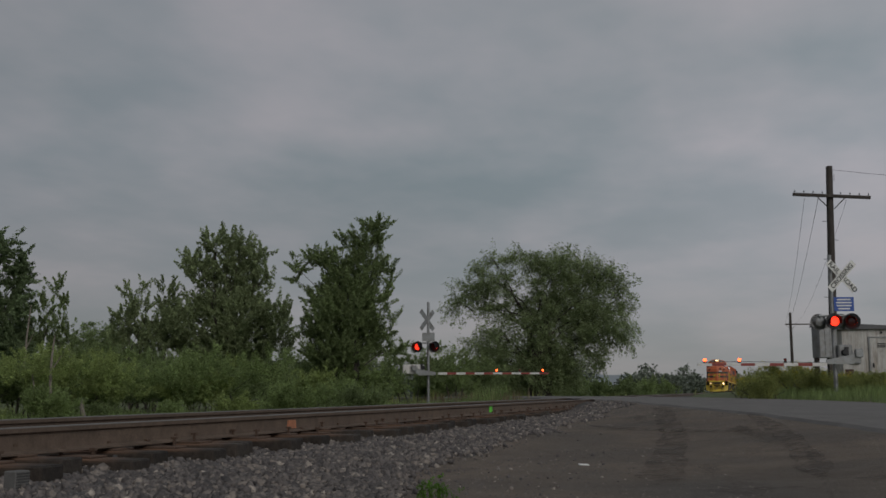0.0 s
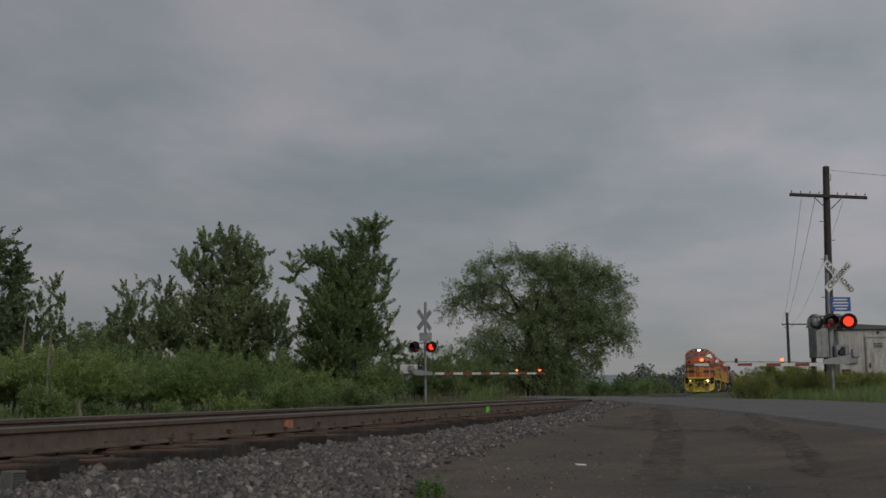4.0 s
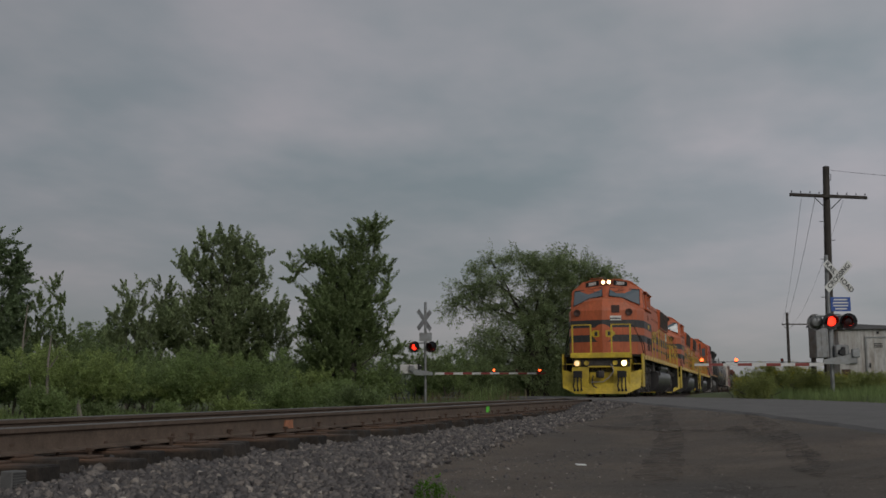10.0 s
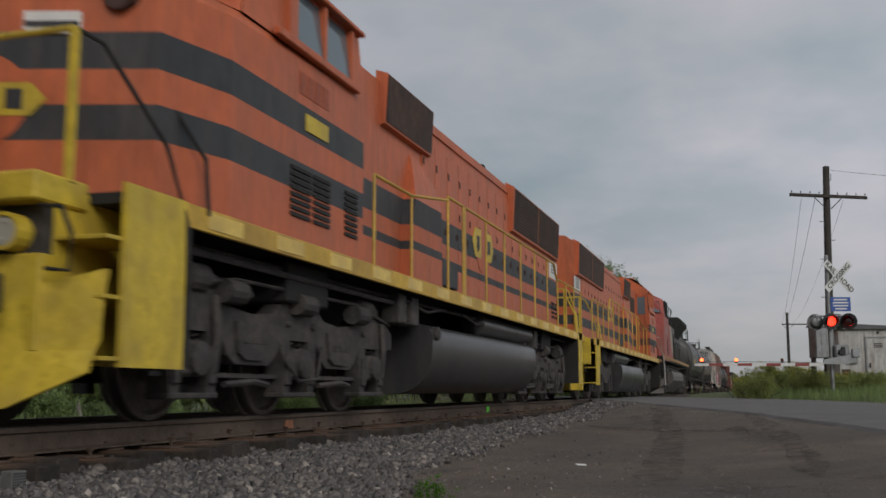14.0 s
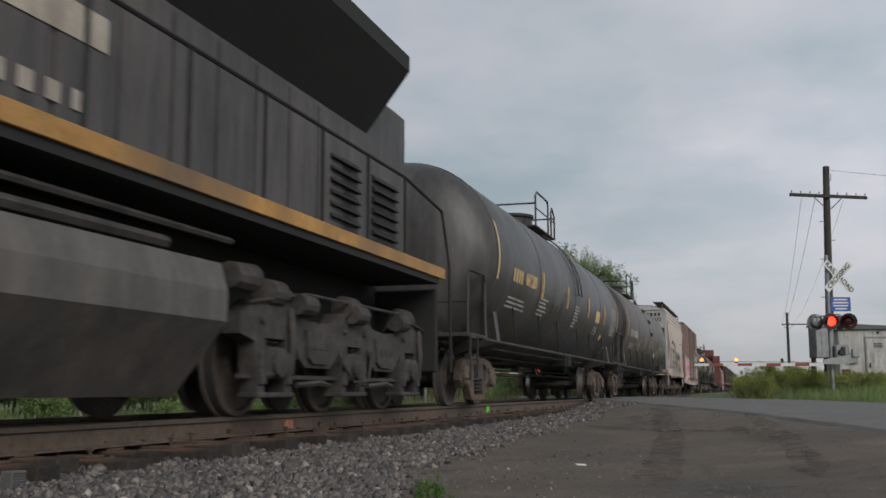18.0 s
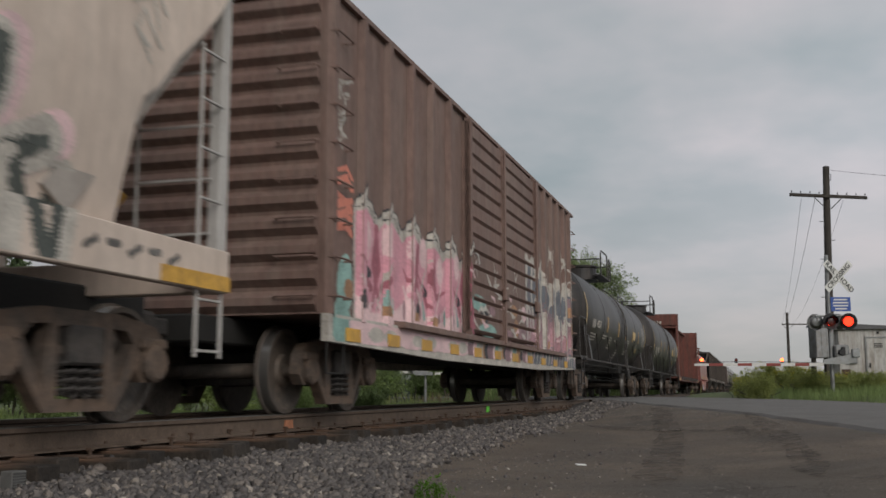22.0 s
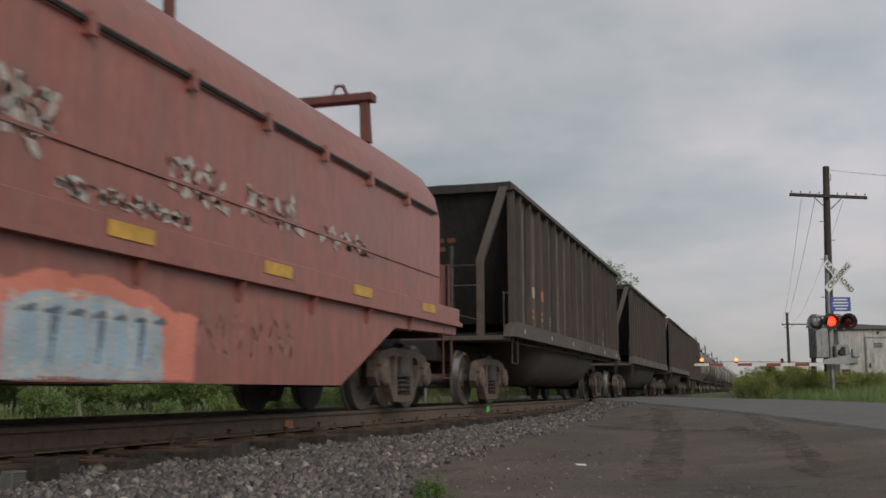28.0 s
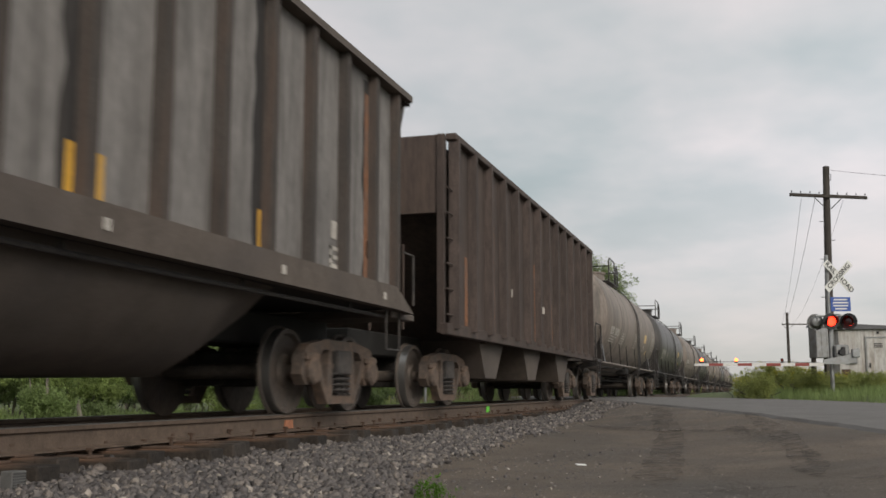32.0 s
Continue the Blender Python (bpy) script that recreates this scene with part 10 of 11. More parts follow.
    while y < L - 0.25:
        a = r.uniform(-0.12, 0.12)
        sp.stroke([(y, 2.62), (y + a, 2.1), (y - a * 0.6, 1.55), (y + 0.04, 1.02 + 0.4 * (k % 2))], [0.19, 0.13, 0.17, 0.06], WHITE, 0.008)
        if k % 2:
            sp.stroke([(y + 0.10, 2.40), (y + 0.30, 2.48), (y + 0.36, 2.1), (y + 0.12, 1.86)], [0.05, 0.10, 0.09, 0.03], WHITE, 0.008)
            sp.stroke([(y + 0.06, 1.32), (y + 0.24, 1.40), (y + 0.30, 1.14)], 0.055, PALE, 0.008)
        else:
            sp.stroke([(y - 0.04, 1.84), (y + 0.26, 1.76), (y + 0.34, 1.42), (y + 0.20, 1.2)], [0.04, 0.10, 0.08, 0.03], WHITE, 0.008)
            sp.stroke([(y + 0.16, 2.34), (y + 0.22, 2.0)], [0.10, 0.02], MAUVE, 0.03)
        y += r.uniform(0.40, 0.60)
        k += 1
    for y, z, q in ((11.25, 2.82, 0.20), (12.2, 3.14, 0.30), (13.75, 3.10, 0.30), (14.55, 2.86, 0.24), (10.4, 2.80, 0.18)):
        sp.flare(y, z, q, WHITE)
        sp.stroke([(y, z), (y + 0.05, z - 0.5)], [0.07, 0.03], WHITE)
    for y, z, w, h in ((11.7, 1.10, 0.42, 0.16), (13.75, 1.16, 0.26, 0.22), (14.52, 1.55, 0.34, 0.26), (14.42, 1.95, 0.28, 0.22)):
        sp.field(y, y + w, z, z + h, OCHRE, rag=0.02)
    # the sill: pale under the pink piece, green-grey under the doors, slate and white behind
    sp.field(0.6, 5.3, 0.75, 0.985, PALE, rag=0.02)
    for k in range(9):
        sp.blob(0.9 + 0.52 * k, 0.86, 0.24, 0.08, WHITE if k % 3 else PALE, 0.3)
    for k in range(26):
        y = 5.4 + 0.18 * k + r.uniform(-0.05, 0.05)
        sp.blob(y, 0.86, r.uniform(0.10, 0.22), r.uniform(0.07, 0.14), (MAUVE, TEAL, BLACK, PALE, OCHRE, MAUVE, WHITE)[(k * 5) % 7], 0.3)
    sp.field(10.0, L - 0.1, 0.75, 0.985, SLATE, rag=0.02)
    for k in range(16):
        y = 10.1 + 0.31 * k
        sp.stroke([(y, 0.76), (y + r.uniform(0.05, 0.2), 0.98)], [0.03, r.uniform(0.06, 0.16)], WHITE if k % 3 else PALE, 0.02)

    posts, y = [], 0.08
    while y < L:
        if not (door0 - 0.1 < y < door1 + 0.05):
            posts.append(y)
        y += 0.86 if y < door0 else 0.76

    def depth(y, z):
        if z < 0.985:
            return 0, H + 0.0635
        if z < 1.075 and door0 - 3.1 < y < door1 + 3.2:
            return None
        if door0 - 0.01 < y < door1 + 0.01:
            if min(abs(y - q) for q in (door0 + 0.05, 7.41, 7.57, door1 - 0.05)) < 0.055:
                return 1, H + 0.143
            q = (z - z0 - 0.1) / ((z1 - z0 - 0.2) / 13) % 1
            return (2, H + 0.123) if 0.18 < q < 0.90 else None
        for p in posts:
            if p - 0.02 < y < p + 0.18:
                q = min(y - p, p + 0.16 - y)
                return 3, H + 0.003 + 0.075 * min(1.0, max(0.0, q / 0.03))
        return 4, H + 0.003

    sp.lay("graffiti", depth, [M[k] for k in ("pink", "oldwhite", "teal", "sprayblack", "slate", "palepink", "mauve", "ochre", "crimson", "salmon", "dusk")], body, "pink, slate, teal and white spray-painted shapes")


def build_boxcar():
    car = thing("boxcar", "rusty brown ribbed boxcar covered in pink and teal graffiti", "boxcar")
    L, z0, z1, H = 15.1, 1.02, 4.45, 1.46
    rng = random.Random(5)
    bm = bmesh.new()
    box(bm, -H, H, 0.08, L - 0.08, z0, z1)
    body = part("body", bm, M["boxred"], car, "dusty brown steel body")
    bm = bmesh.new()
    prism(bm, [(-H - 0.06, z1 - 0.02), (-H - 0.06, z1 + 0.04), (0, z1 + 0.22), (H + 0.06, z1 + 0.04), (H + 0.06, z1 - 0.02)], "y", 0.0, L)
    for i in range(14):
        prism(bm, [(-H, z1 + 0.06), (0, z1 + 0.25), (H, z1 + 0.06), (0, z1 + 0.2)], "y", 0.5 + i * 1.05, 0.56 + i * 1.05)
    bmesh.ops.recalc_face_normals(bm, faces=bm.faces)
    part("roof", bm, M["boxred"], car)
    door0, door1 = 5.28, 10.15
    for s in (1, -1):
        # side posts
        bm = bmesh.new()
        y = 0.08
        while y < L:
            if not (door0 - 0.1 < y < door1 + 0.05):
                prism(bm, [(s * H, y), (s * (H + 0.075), y + 0.03), (s * (H + 0.075), y + 0.13), (s * H, y + 0.16)], "z", z0, z1)
            y += 0.86 if y < door0 else 0.76
        bmesh.ops.recalc_face_normals(bm, faces=bm.faces)
        loose("side_post", bm, M["boxred"], body)
        # two corrugated doors
        for d0, d1 in ((door0, 7.46), (7.52, door1)):
            bm = bmesh.new()
            n = 13
            prof = []
            for i in range(n):
                za = z0 + 0.1 + (z1 - z0 - 0.2) * i / n
                zb = z0 + 0.1 + (z1 - z0 - 0.2) * (i + 1) / n
                h = zb - za
                prof += [(s * (H + 0.075), za), (s * (H + 0.12), za + h * 0.16), (s * (H + 0.115), za + h * 0.9), (s * (H + 0.075), zb - 0.002)]
            prof += [(s * H, z1 - 0.1), (s * H, z0 + 0.1)]
            prism(bm, prof, "y", d0, d1)
            box(bm, s * (H + 0.09) - 0.05, s * (H + 0.09) + 0.05, d0, d0 + 0.10, z0 + 0.05, z1 - 0.05)
            box(bm, s * (H + 0.09) - 0.05, s * (H + 0.09) + 0.05, d1 - 0.10, d1, z0 + 0.05, z1 - 0.05)
            bmesh.ops.recalc_face_normals(bm, faces=bm.faces)
            dr = part("door", bm, M["boxred"], car, "corrugated plug door")
            bm = bmesh.new()
            for yb in (d1 - 0.05,):
                tube(bm, [(s * (H + 0.16), yb, z0), (s * (H + 0.16), yb, z1 - 0.1)], 0.022, 6)
                box(bm, s * (H + 0.16) - 0.03, s * (H + 0.16) + 0.04, yb - 0.12, yb + 0.12, 1.75, 1.95, 0.01)
            part("lock_bar", bm, M["boxred"], dr)
        bm = bmesh.new()
        box(bm, s * (H + 0.06) - 0.07, s * (H + 0.06) + 0.09, door0 - 3.1, door1 + 3.2, z0 - 0.03, z0 + 0.05, 0.01)
        part("door_track", bm, M["boxred"], car)
        bm = bmesh.new()
        prism(bm, [(0.05, 1.02), (L - 0.05, 1.02), (L - 0.05, 0.74), (10.8, 0.66), (4.2, 0.66), (0.05, 0.74)], "x", s * (H - 0.02), s * (H + 0.06))
        sl = part("side_sill", bm, M["oldwhite"], car, "spray-whitened side sill")
        bm = bmesh.new()
        for i, y in enumerate(np.arange(0.5, L - 0.8, 1.3)):
            box(bm, s * (H + 0.062) - 0.002, s * (H + 0.062) + 0.010, y, y + 0.42, 0.76, 0.90)
        loose("reflector_strip", bm, M["amber"], sl)
        # ladders at the corners
        for y in (0.1, L - 0.55):
            bm = bmesh.new()
            for j in range(8):
                tube(bm, [(s * (H + 0.01), y, 1.2 + 0.4 * j), (s * (H + 0.11), y, 1.2 + 0.4 * j), (s * (H + 0.11), y + 0.45, 1.2 + 0.4 * j), (s * (H + 0.01), y + 0.45, 1.2 + 0.4 * j)], 0.013, 5)
            loose("grab_iron", bm, M["boxred"], car)
            bm = bmesh.new()
            tube(bm, [(s * (H + 0.02), y, 1.0), (s * (H + 0.02), y, 0.42), (s * (H + 0.02), y + 0.45, 0.42), (s * (H + 0.02), y + 0.45, 1.0)], 0.016, 5)
            part("sill_step", bm, M["dark"], car)
    boxcar_paint(body, L, H, z0, z1, door0, door1)
    # corrugated ends
    for y, sg in ((0.08, -1), (L - 0.08, 1)):
        bm = bmesh.new()
        n = 13
        prof = [(y, z0)]
        for i in range(n):
            za = z0 + (z1 - z0) * i / n
            zb = z0 + (z1 - z0) * (i + 1) / n
            prof += [(y, za + 0.02), (y + sg * 0.075, za + (zb - za) * 0.35), (y + sg * 0.075, za + (zb - za) * 0.65), (y, zb - 0.02)]
        prof += [(y, z1), (y - sg * 0.02, z1), (y - sg * 0.02, z0)]
        prism(bm, prof, "x", -H + 0.08, H - 0.08)
        bmesh.ops.recalc_face_normals(bm, faces=bm.faces)
        part("corrugated_end", bm, M["boxred"], car)
        bm = bmesh.new()
        for j in range(8):
            tube(bm, [(0.95, y + sg * 0.02, 1.2 + 0.4 * j), (0.95, y + sg * 0.13, 1.2 + 0.4 * j), (1.38, y + sg * 0.13, 1.2 + 0.4 * j), (1.38, y + sg * 0.02, 1.2 + 0.4 * j)], 0.013, 5)
        loose("grab_iron", bm, M["boxred"], car)
    bm = bmesh.new()
    for y in (2.0, 4.4, 5.9, 7.4, 8.9, 10.4, 12.8):
        box(bm, -1.35, 1.35, y, y + 0.12, 0.8, 1.02)
    loose("cross_bearer", bm, M["dark"], car)
    underframe(car, -0.6, L + 0.6, 0.72, 1.0, 0.4)
    freight_truck(car, 1.45); freight_truck(car, L - 1.45)
    return car


def build_centerbeam():
    car = thing("centerbeam_flatcar", "empty red-brown centerbeam flatcar with tall end bulkheads", "flatcar")
    L = 21.9
    red = M["flatred"]
    bm = bmesh.new()
    box(bm, -1.42, 1.42, 0.1, L - 0.1, 0.98, 1.06)
    for y in np.arange(1.0, L - 0.5, 0.95):
        prism(bm, [(-1.40, 0.98), (-0.45, 0.72), (0.45, 0.72), (1.40, 0.98)], "y", y, y + 0.12)
    part("deck", bm, red, car)
    underframe(car, -0.6, L + 0.6, 0.66, 0.98, 0.42)
    for s in (1, -1):
        bm = bmesh.new()
        box(bm, s * 1.42 - 0.04, s * 1.42 + 0.04, 0.05, L - 0.05, 0.82, 1.08, 0.01)
        sl = part("side_sill", bm, red, car)
        bm = bmesh.new()
        for y in np.arange(2.6, L - 2.2, 0.8):
            lathe(bm, [(y, 0.08), (y + 0.28, 0.08)], "y", c=(s * 1.44, 0, 1.0), seg=10)
            box(bm, s * 1.44 - 0.04, s * 1.44 + 0.05, y - 0.06, y - 0.01, 0.86, 1.12)
        loose("tie_down_winch", bm, M["gear"], sl)
        bm = bmesh.new()
        for y in (0.5, 3.6, 8.0, 13.0, 17.5, L - 1.2):
            box(bm, s * 1.462 - 0.002, s * 1.462 + 0.006, y, y + 0.45, 0.86, 0.98)
        loose("reflector_strip", bm, M["amber"], sl)
    # end bulkheads: hollow frames with shelves of steel seen from the outside
    for end in (0, 1):
        def yy(v):
            return v if end == 0 else L - v
        bm = bmesh.new()
        a, b = sorted((yy(0.72), yy(0.80)))
        box(bm, -1.38, 1.38, a, b, 1.06, 4.72)
        bh = part("bulkhead", bm, red, car, "tall ribbed red-brown bulkhead")
        bm = bmesh.new()
        for s in (1, -1):
            if end == 0:
                prism(bm, [(yy(0.10), 1.06), (yy(0.80), 1.06), (yy(0.80), 4.72), (yy(0.32), 4.72)], "x", s * 1.33, s * 1.44)
            else:
                prism(bm, [(yy(0.0), 1.06), (yy(0.80), 1.06), (yy(0.80), 4.72), (yy(0.20), 4.72)], "x", s * 1.33, s * 1.44)
        for z in (1.06, 1.75, 2.45, 3.2, 3.9, 4.42):
            a, b = sorted((yy(0.25), yy(0.74)))
            box(bm, -1.35, 1.35, a, b, z, z + 0.09)
        a, b = sorted((yy(0.22), yy(0.30)))
        box(bm, -1.35, 1.35, a, b, 4.05, 4.72)
        bmesh.ops.recalc_face_normals(bm, faces=bm.faces)
        loose("bulkhead_beam", bm, red, bh)
        bm = bmesh.new()
        for s in (1, -1):
            prism(bm, [(s * 0.05, yy(0.3)), (s * 0.14, yy(0.3)), (s * 0.10, yy(0.45))], "z", 4.72, 4.82)
        loose("bulkhead_lug", bm, red, bh)
        bm = bmesh.new()
        yb = yy(0.20)
        letters_y = yb - 0.008 if end == 0 else yb + 0.0
        for i in range(6):
            box(bm, -0.45 + i * 0.17, -0.34 + i * 0.17, letters_y, letters_y + 0.012, 4.14, 4.30)
        tagged(part("car_number", bm, M["oldwhite"], bh, "row of plain lettering bars"), kind="stuff")
        bm = bmesh.new()
        for s in (1, -1):
            tube(bm, [(s * 1.2, yy(0.05), 1.1), (s * 1.2, yy(0.05), 2.25), (s * 1.12, yy(0.05), 2.35), (s * 0.75, yy(0.05), 2.35), (s * 0.68, yy(0.05), 2.25), (s * 0.68, yy(0.05), 1.1)], 0.02, 6)
        loose("end_handrail", bm, M["dark"], car)
    for s in (1, -1):
        bm = bmesh.new()
        for i, z in enumerate((3.2, 3.05, 2.9)):
            for k in range(6 - i):
                box(bm, s * 1.442 - 0.002, s * 1.442 + 0.005, L - 1.2 + k * 0.18, L - 1.07 + k * 0.18, z, z + 0.09)
        tagged(part("small_lettering", bm, M["oldwhite"], car), kind="stuff")
    # centre beam: posts, diagonals, top chord
    bm = bmesh.new()
    box(bm, -0.62, -0.50, 0.8, L - 1.2, 4.40, 4.50)
    box(bm, 0.50, 0.62, 0.8, L - 1.2, 4.40, 4.50)
    for y in np.arange(1.4, L - 1.4, 0.62):
        box(bm, -0.5, 0.5, y, y + 0.09, 4.40, 4.46)
    part("top_chord", bm, red, car, "ladder-like top chord")
    bm = bmesh.new()
    for i, y in enumerate(np.arange(1.7, L - 1.6, 1.22)):
        for s in (1, -1):
            prism(bm, [(s * 0.10, y), (s * 0.16, y), (s * 0.16, y + 0.16), (s * 0.10, y + 0.16)], "z", 1.06, 3.9)
            prism(bm, [(s * 0.50, 4.42), (s * 0.60, 4.42), (s * 0.20, 3.8), (s * 0.10, 3.8)], "y", y, y + 0.16)
        box(bm, -0.12, 0.12, y + 0.03, y + 0.13, 1.06, 4.42)
    loose("beam_post", bm, red, car)
    bm = bmesh.new()
    for i, y in enumerate(np.arange(1.7, L - 3.0, 2.44)):
        for s in (1, -1):
            tube(bm, [(s * 0.13, y + 0.1, 1.08), (s * 0.13, y + 1.3, 4.3)], 0.045, 6)
            tube(bm, [(s * 0.13, y + 2.4, 1.08), (s * 0.13, y + 1.3, 4.3)], 0.045, 6)
    loose("beam_diagonal", bm, red, car)
    freight_truck(car, 2.25); freight_truck(car, L - 2.0)
    return car


def build_coil_car():
    car = thing("coil_car", "red coil car with a rounded hood and chalky graffiti", "coil car")
    L = 13.7
    rng = random.Random(21)
    bm = bmesh.new()
    # trough body
    prism(bm, [(0.05, 1.38), (L - 0.05, 1.38), (L - 0.05, 1.05), (11.0, 1.0), (9.3, 0.30), (4.3, 0.30), (2.5, 1.0), (0.05, 1.05)], "x", 1.30, 1.47)
    prism(bm, [(0.05, 1.38), (L - 0.05, 1.38), (L - 0.05, 1.05), (11.0, 1.0), (9.3, 0.30), (4.3, 0.30), (2.5, 1.0), (0.05, 1.05)], "x", -1.47, -1.30)
    box(bm, -1.3, 1.3, 4.4, 9.2, 0.32, 0.42)
    box(bm, -1.3, 1.3, 0.3, L - 0.3, 1.1, 1.3)
    bmesh.ops.recalc_face_normals(bm, faces=bm.faces)
    body = part("trough_body", bm, M["coilred"], car, "deep red trough side")
    for s in (1, -1):
        bm = bmesh.new()
        box(bm, s * 1.50 - 0.06, s * 1.50 + 0.06, 0.02, L - 0.02, 1.16, 1.22)
        box(bm, s * 1.50 - 0.05, s * 1.50 + 0.02, 0.02, L - 0.02, 1.22, 1.42, 0.01)
        sl = part("side_sill", bm, M["coilred"], car)
        bm = bmesh.new()
        for y in (0.45, 3.15, 5.1, 7.4, 9.5, 11.9):
            box(bm, s * 1.525 - 0.002, s * 1.525 + 0.006, y, y + 0.55, 1.27, 1.38)
        loose("reflector_strip", bm, M["amber"], sl)
        bm = bmesh.new()
        for y in np.arange(1.0, L - 1, 1.5):
            prism(bm, [(s * 1.44, 1.16), (s * 1.54, 1.16), (s * 1.48, 0.98)], "y", y, y + 0.05)
        loose("sill_gusset", bm, M["coilred"], sl)
    # removable rounded hood
    bm = bmesh.new()
    arc = [(1.47, 1.42), (1.47, 2.62), (1.40, 2.92), (1.20, 3.22), (0.85, 3.48), (0.45, 3.62), (0.0, 3.66)]
    full = [(-a, b) for a, b in arc] + [(a, b) for a, b in reversed(arc[:-1])]
    prism(bm, full, "y", 0.35, 12.85)
    bmesh.ops.recalc_face_normals(bm, faces=bm.faces)
    hood = sharp(part("hood", bm, M["coilred"], car, "rounded dusty red hood"), 45)
    bm = bmesh.new()
    for s in (1, -1):
        for y in np.arange(0.9, 12.6, 1.3):
            box(bm, s * 1.48 - 0.03, s * 1.48 + 0.06, y, y + 0.07, 2.56, 2.72)
        box(bm, s * 1.475 - 0.01, s * 1.475 + 0.012, 0.4, 12.8, 1.80, 1.83)
    loose("hood_trim", bm, M["coilred"], hood)
    for s in (1, -1):
        bm = bmesh.new()
        tube(bm, [(s * 1.50, 0.7, 2.66), (s * 1.50, 12.6, 2.66)], 0.024, 6)
        part("hood_cable", bm, M["gear"], hood, "dark cable along the hood")
    # shade over the hood's lower end, put on as flat dark pieces
    bm = bmesh.new()
    box(bm, -1.30, 1.30, 0.325, 0.345, 1.44, 2.05)
    box(bm, -1.36, 1.36, 0.28, 0.345, 2.60, 2.64)
    part("end_recess", bm, M["dark"], hood, "dark sheet painting shade on the lower end")
    bm = bmesh.new()
    tube(bm, [(a * 1.005, 0.35, b + 0.005) for a, b in full], 0.035, 6)
    part("hood_rim", bm, M["coilred"], hood)
    bm = bmesh.new()
    for k in range(11):
        box(bm, -1.0 + k * 0.17, -0.88 + k * 0.17, 0.338, 0.346, 2.98, 3.08)
    for k in range(8):
        box(bm, -0.5 + k * 0.14, -0.40 + k * 0.14, 0.338, 0.346, 2.82, 2.92)
    tagged(part("car_number", bm, M["oldwhite"], hood, "rows of plain lettering bars"), kind="stuff")
    bm = bmesh.new()
    for k in range(4):
        box(bm, -0.5 + k * 0.28, -0.28 + k * 0.28, 0.338, 0.346, 2.22, 2.48 + 0.05 * (k % 2))
    tagged(part("end_tag", bm, M["teal"], hood, "teal spray-painted tag"), kind="stuff")
    # lifting bails
    for y in (3.9, 11.5):
        bm = bmesh.new()
        for s in (1, -1):
            prism(bm, [(s * 0.82, 3.45), (s * 0.94, 3.45), (s * 0.90, 4.02), (s * 0.80, 4.02)], "y", y - 0.05, y + 0.08)
        box(bm, -0.98, 0.98, y - 0.09, y + 0.11, 4.0, 4.10)
        tube(bm, [(0.62, y, 4.08), (0.55, y, 4.24), (0.45, y, 4.24), (0.38, y, 4.08)], 0.025, 6)
        bmesh.ops.recalc_face_normals(bm, faces=bm.faces)
        part("lifting_bail", bm, M["flatred"], hood)
    bm = bmesh.new()
    for x in (0.35, 0.75):
        arch = [(x, 6.55 - 0.42 * math.cos(math.pi * k / 10), 3.62 + (0.15 if 0 < k < 10 else -0.15) + 0.42 * math.sin(math.pi * k / 10)) for k in range(11)]
        tube(bm, arch, 0.055, 8)
    loose("center_guide", bm, M["flatred"], hood)
    for s in (1, -1):
        bm = bmesh.new()
        x = s * 1.478
        for (y, z, w, h, n) in ((2.25, 1.70, 1.3, 0.46, 4), (3.65, 1.70, 0.95, 0.50, 4), (5.8, 1.68, 0.9, 0.36, 3), (7.0, 1.70, 1.15, 0.34, 3), (8.7, 1.72, 1.3, 0.2, 3), (4.6, 1.48, 1.6, 0.12, 6)):
            scribble(bm, x, y, z, w, h, rng, 0.075, n=n)
            scribble(bm, x + s * 0.004, y + 0.05, z, w, h, rng, 0.020, mi=1, n=n)
        for y, n in ((1.5, 4), (2.28, 6)):
            letters(bm, s * 1.524, y, 1.27, n, 0.10, 0.17, gap=0.4)
        tagged(part("chalk_tag", bm, [M["oldwhite"], M["coilred"]], hood, "chalky white scrawled tags"), kind="stuff")
        bm = bmesh.new()
        for k in range(9):
            box(bm, s * 1.474 - 0.002, s * 1.474 + 0.003, 3.68, 4.02, 1.02 - 0.055 * k, 1.045 - 0.055 * k)
        scribble(bm, s * 1.474, 6.4, 0.5, 1.8, 0.5, rng, 0.022, mi=1, n=7)
        tagged(part("faded_marks", bm, [M["salmon"], M["faded"]], body, "faded stencil rows and a thin pale scrawl"), kind="stuff")
    # one piece of pale blue shapes in a salmon cloud
    sp = Spray(3.9, 6.5, 0.31, 1.05, 44, 0.012)
    def brow(y):
        return 0.95 + 0.05 * np.abs(np.sin(y * 5.2)) - 0.12 * (y - 5.0) ** 2
    sp.field(4.04, 6.34, 0.31, brow, 0, rag=0.015)
    sp.field(4.20, 5.88, 0.31, lambda y: brow(y) - 0.13, 1, rag=0.012)
    r = sp.rng
    for k in range(7):
        y = 4.27 + 0.24 * k
        sp.stroke([(y, 0.32), (y + 0.04, 0.55), (y + r.uniform(-0.05, 0.08), 0.80)], [0.05, 0.03, 0.06], 2, 0.02)
        sp.stroke([(y + 0.12, 0.42), (y + 0.15, 0.60 + 0.08 * (k % 2))], [0.02, 0.07], 3 if k % 2 else 1)
        sp.stroke([(y + 0.05, 0.72), (y + 0.18, 0.74)], [0.02, 0.06], 3)
        sp.stroke([(y + 0.08, 0.34), (y + 0.2, 0.40)], [0.05, 0.02], 2, 0.02)
    sp.stroke([(4.20, 0.34), (4.26, 0.74), (4.9, 0.86), (5.7, 0.76), (5.90, 0.34)], 0.03, 2, 0.02)
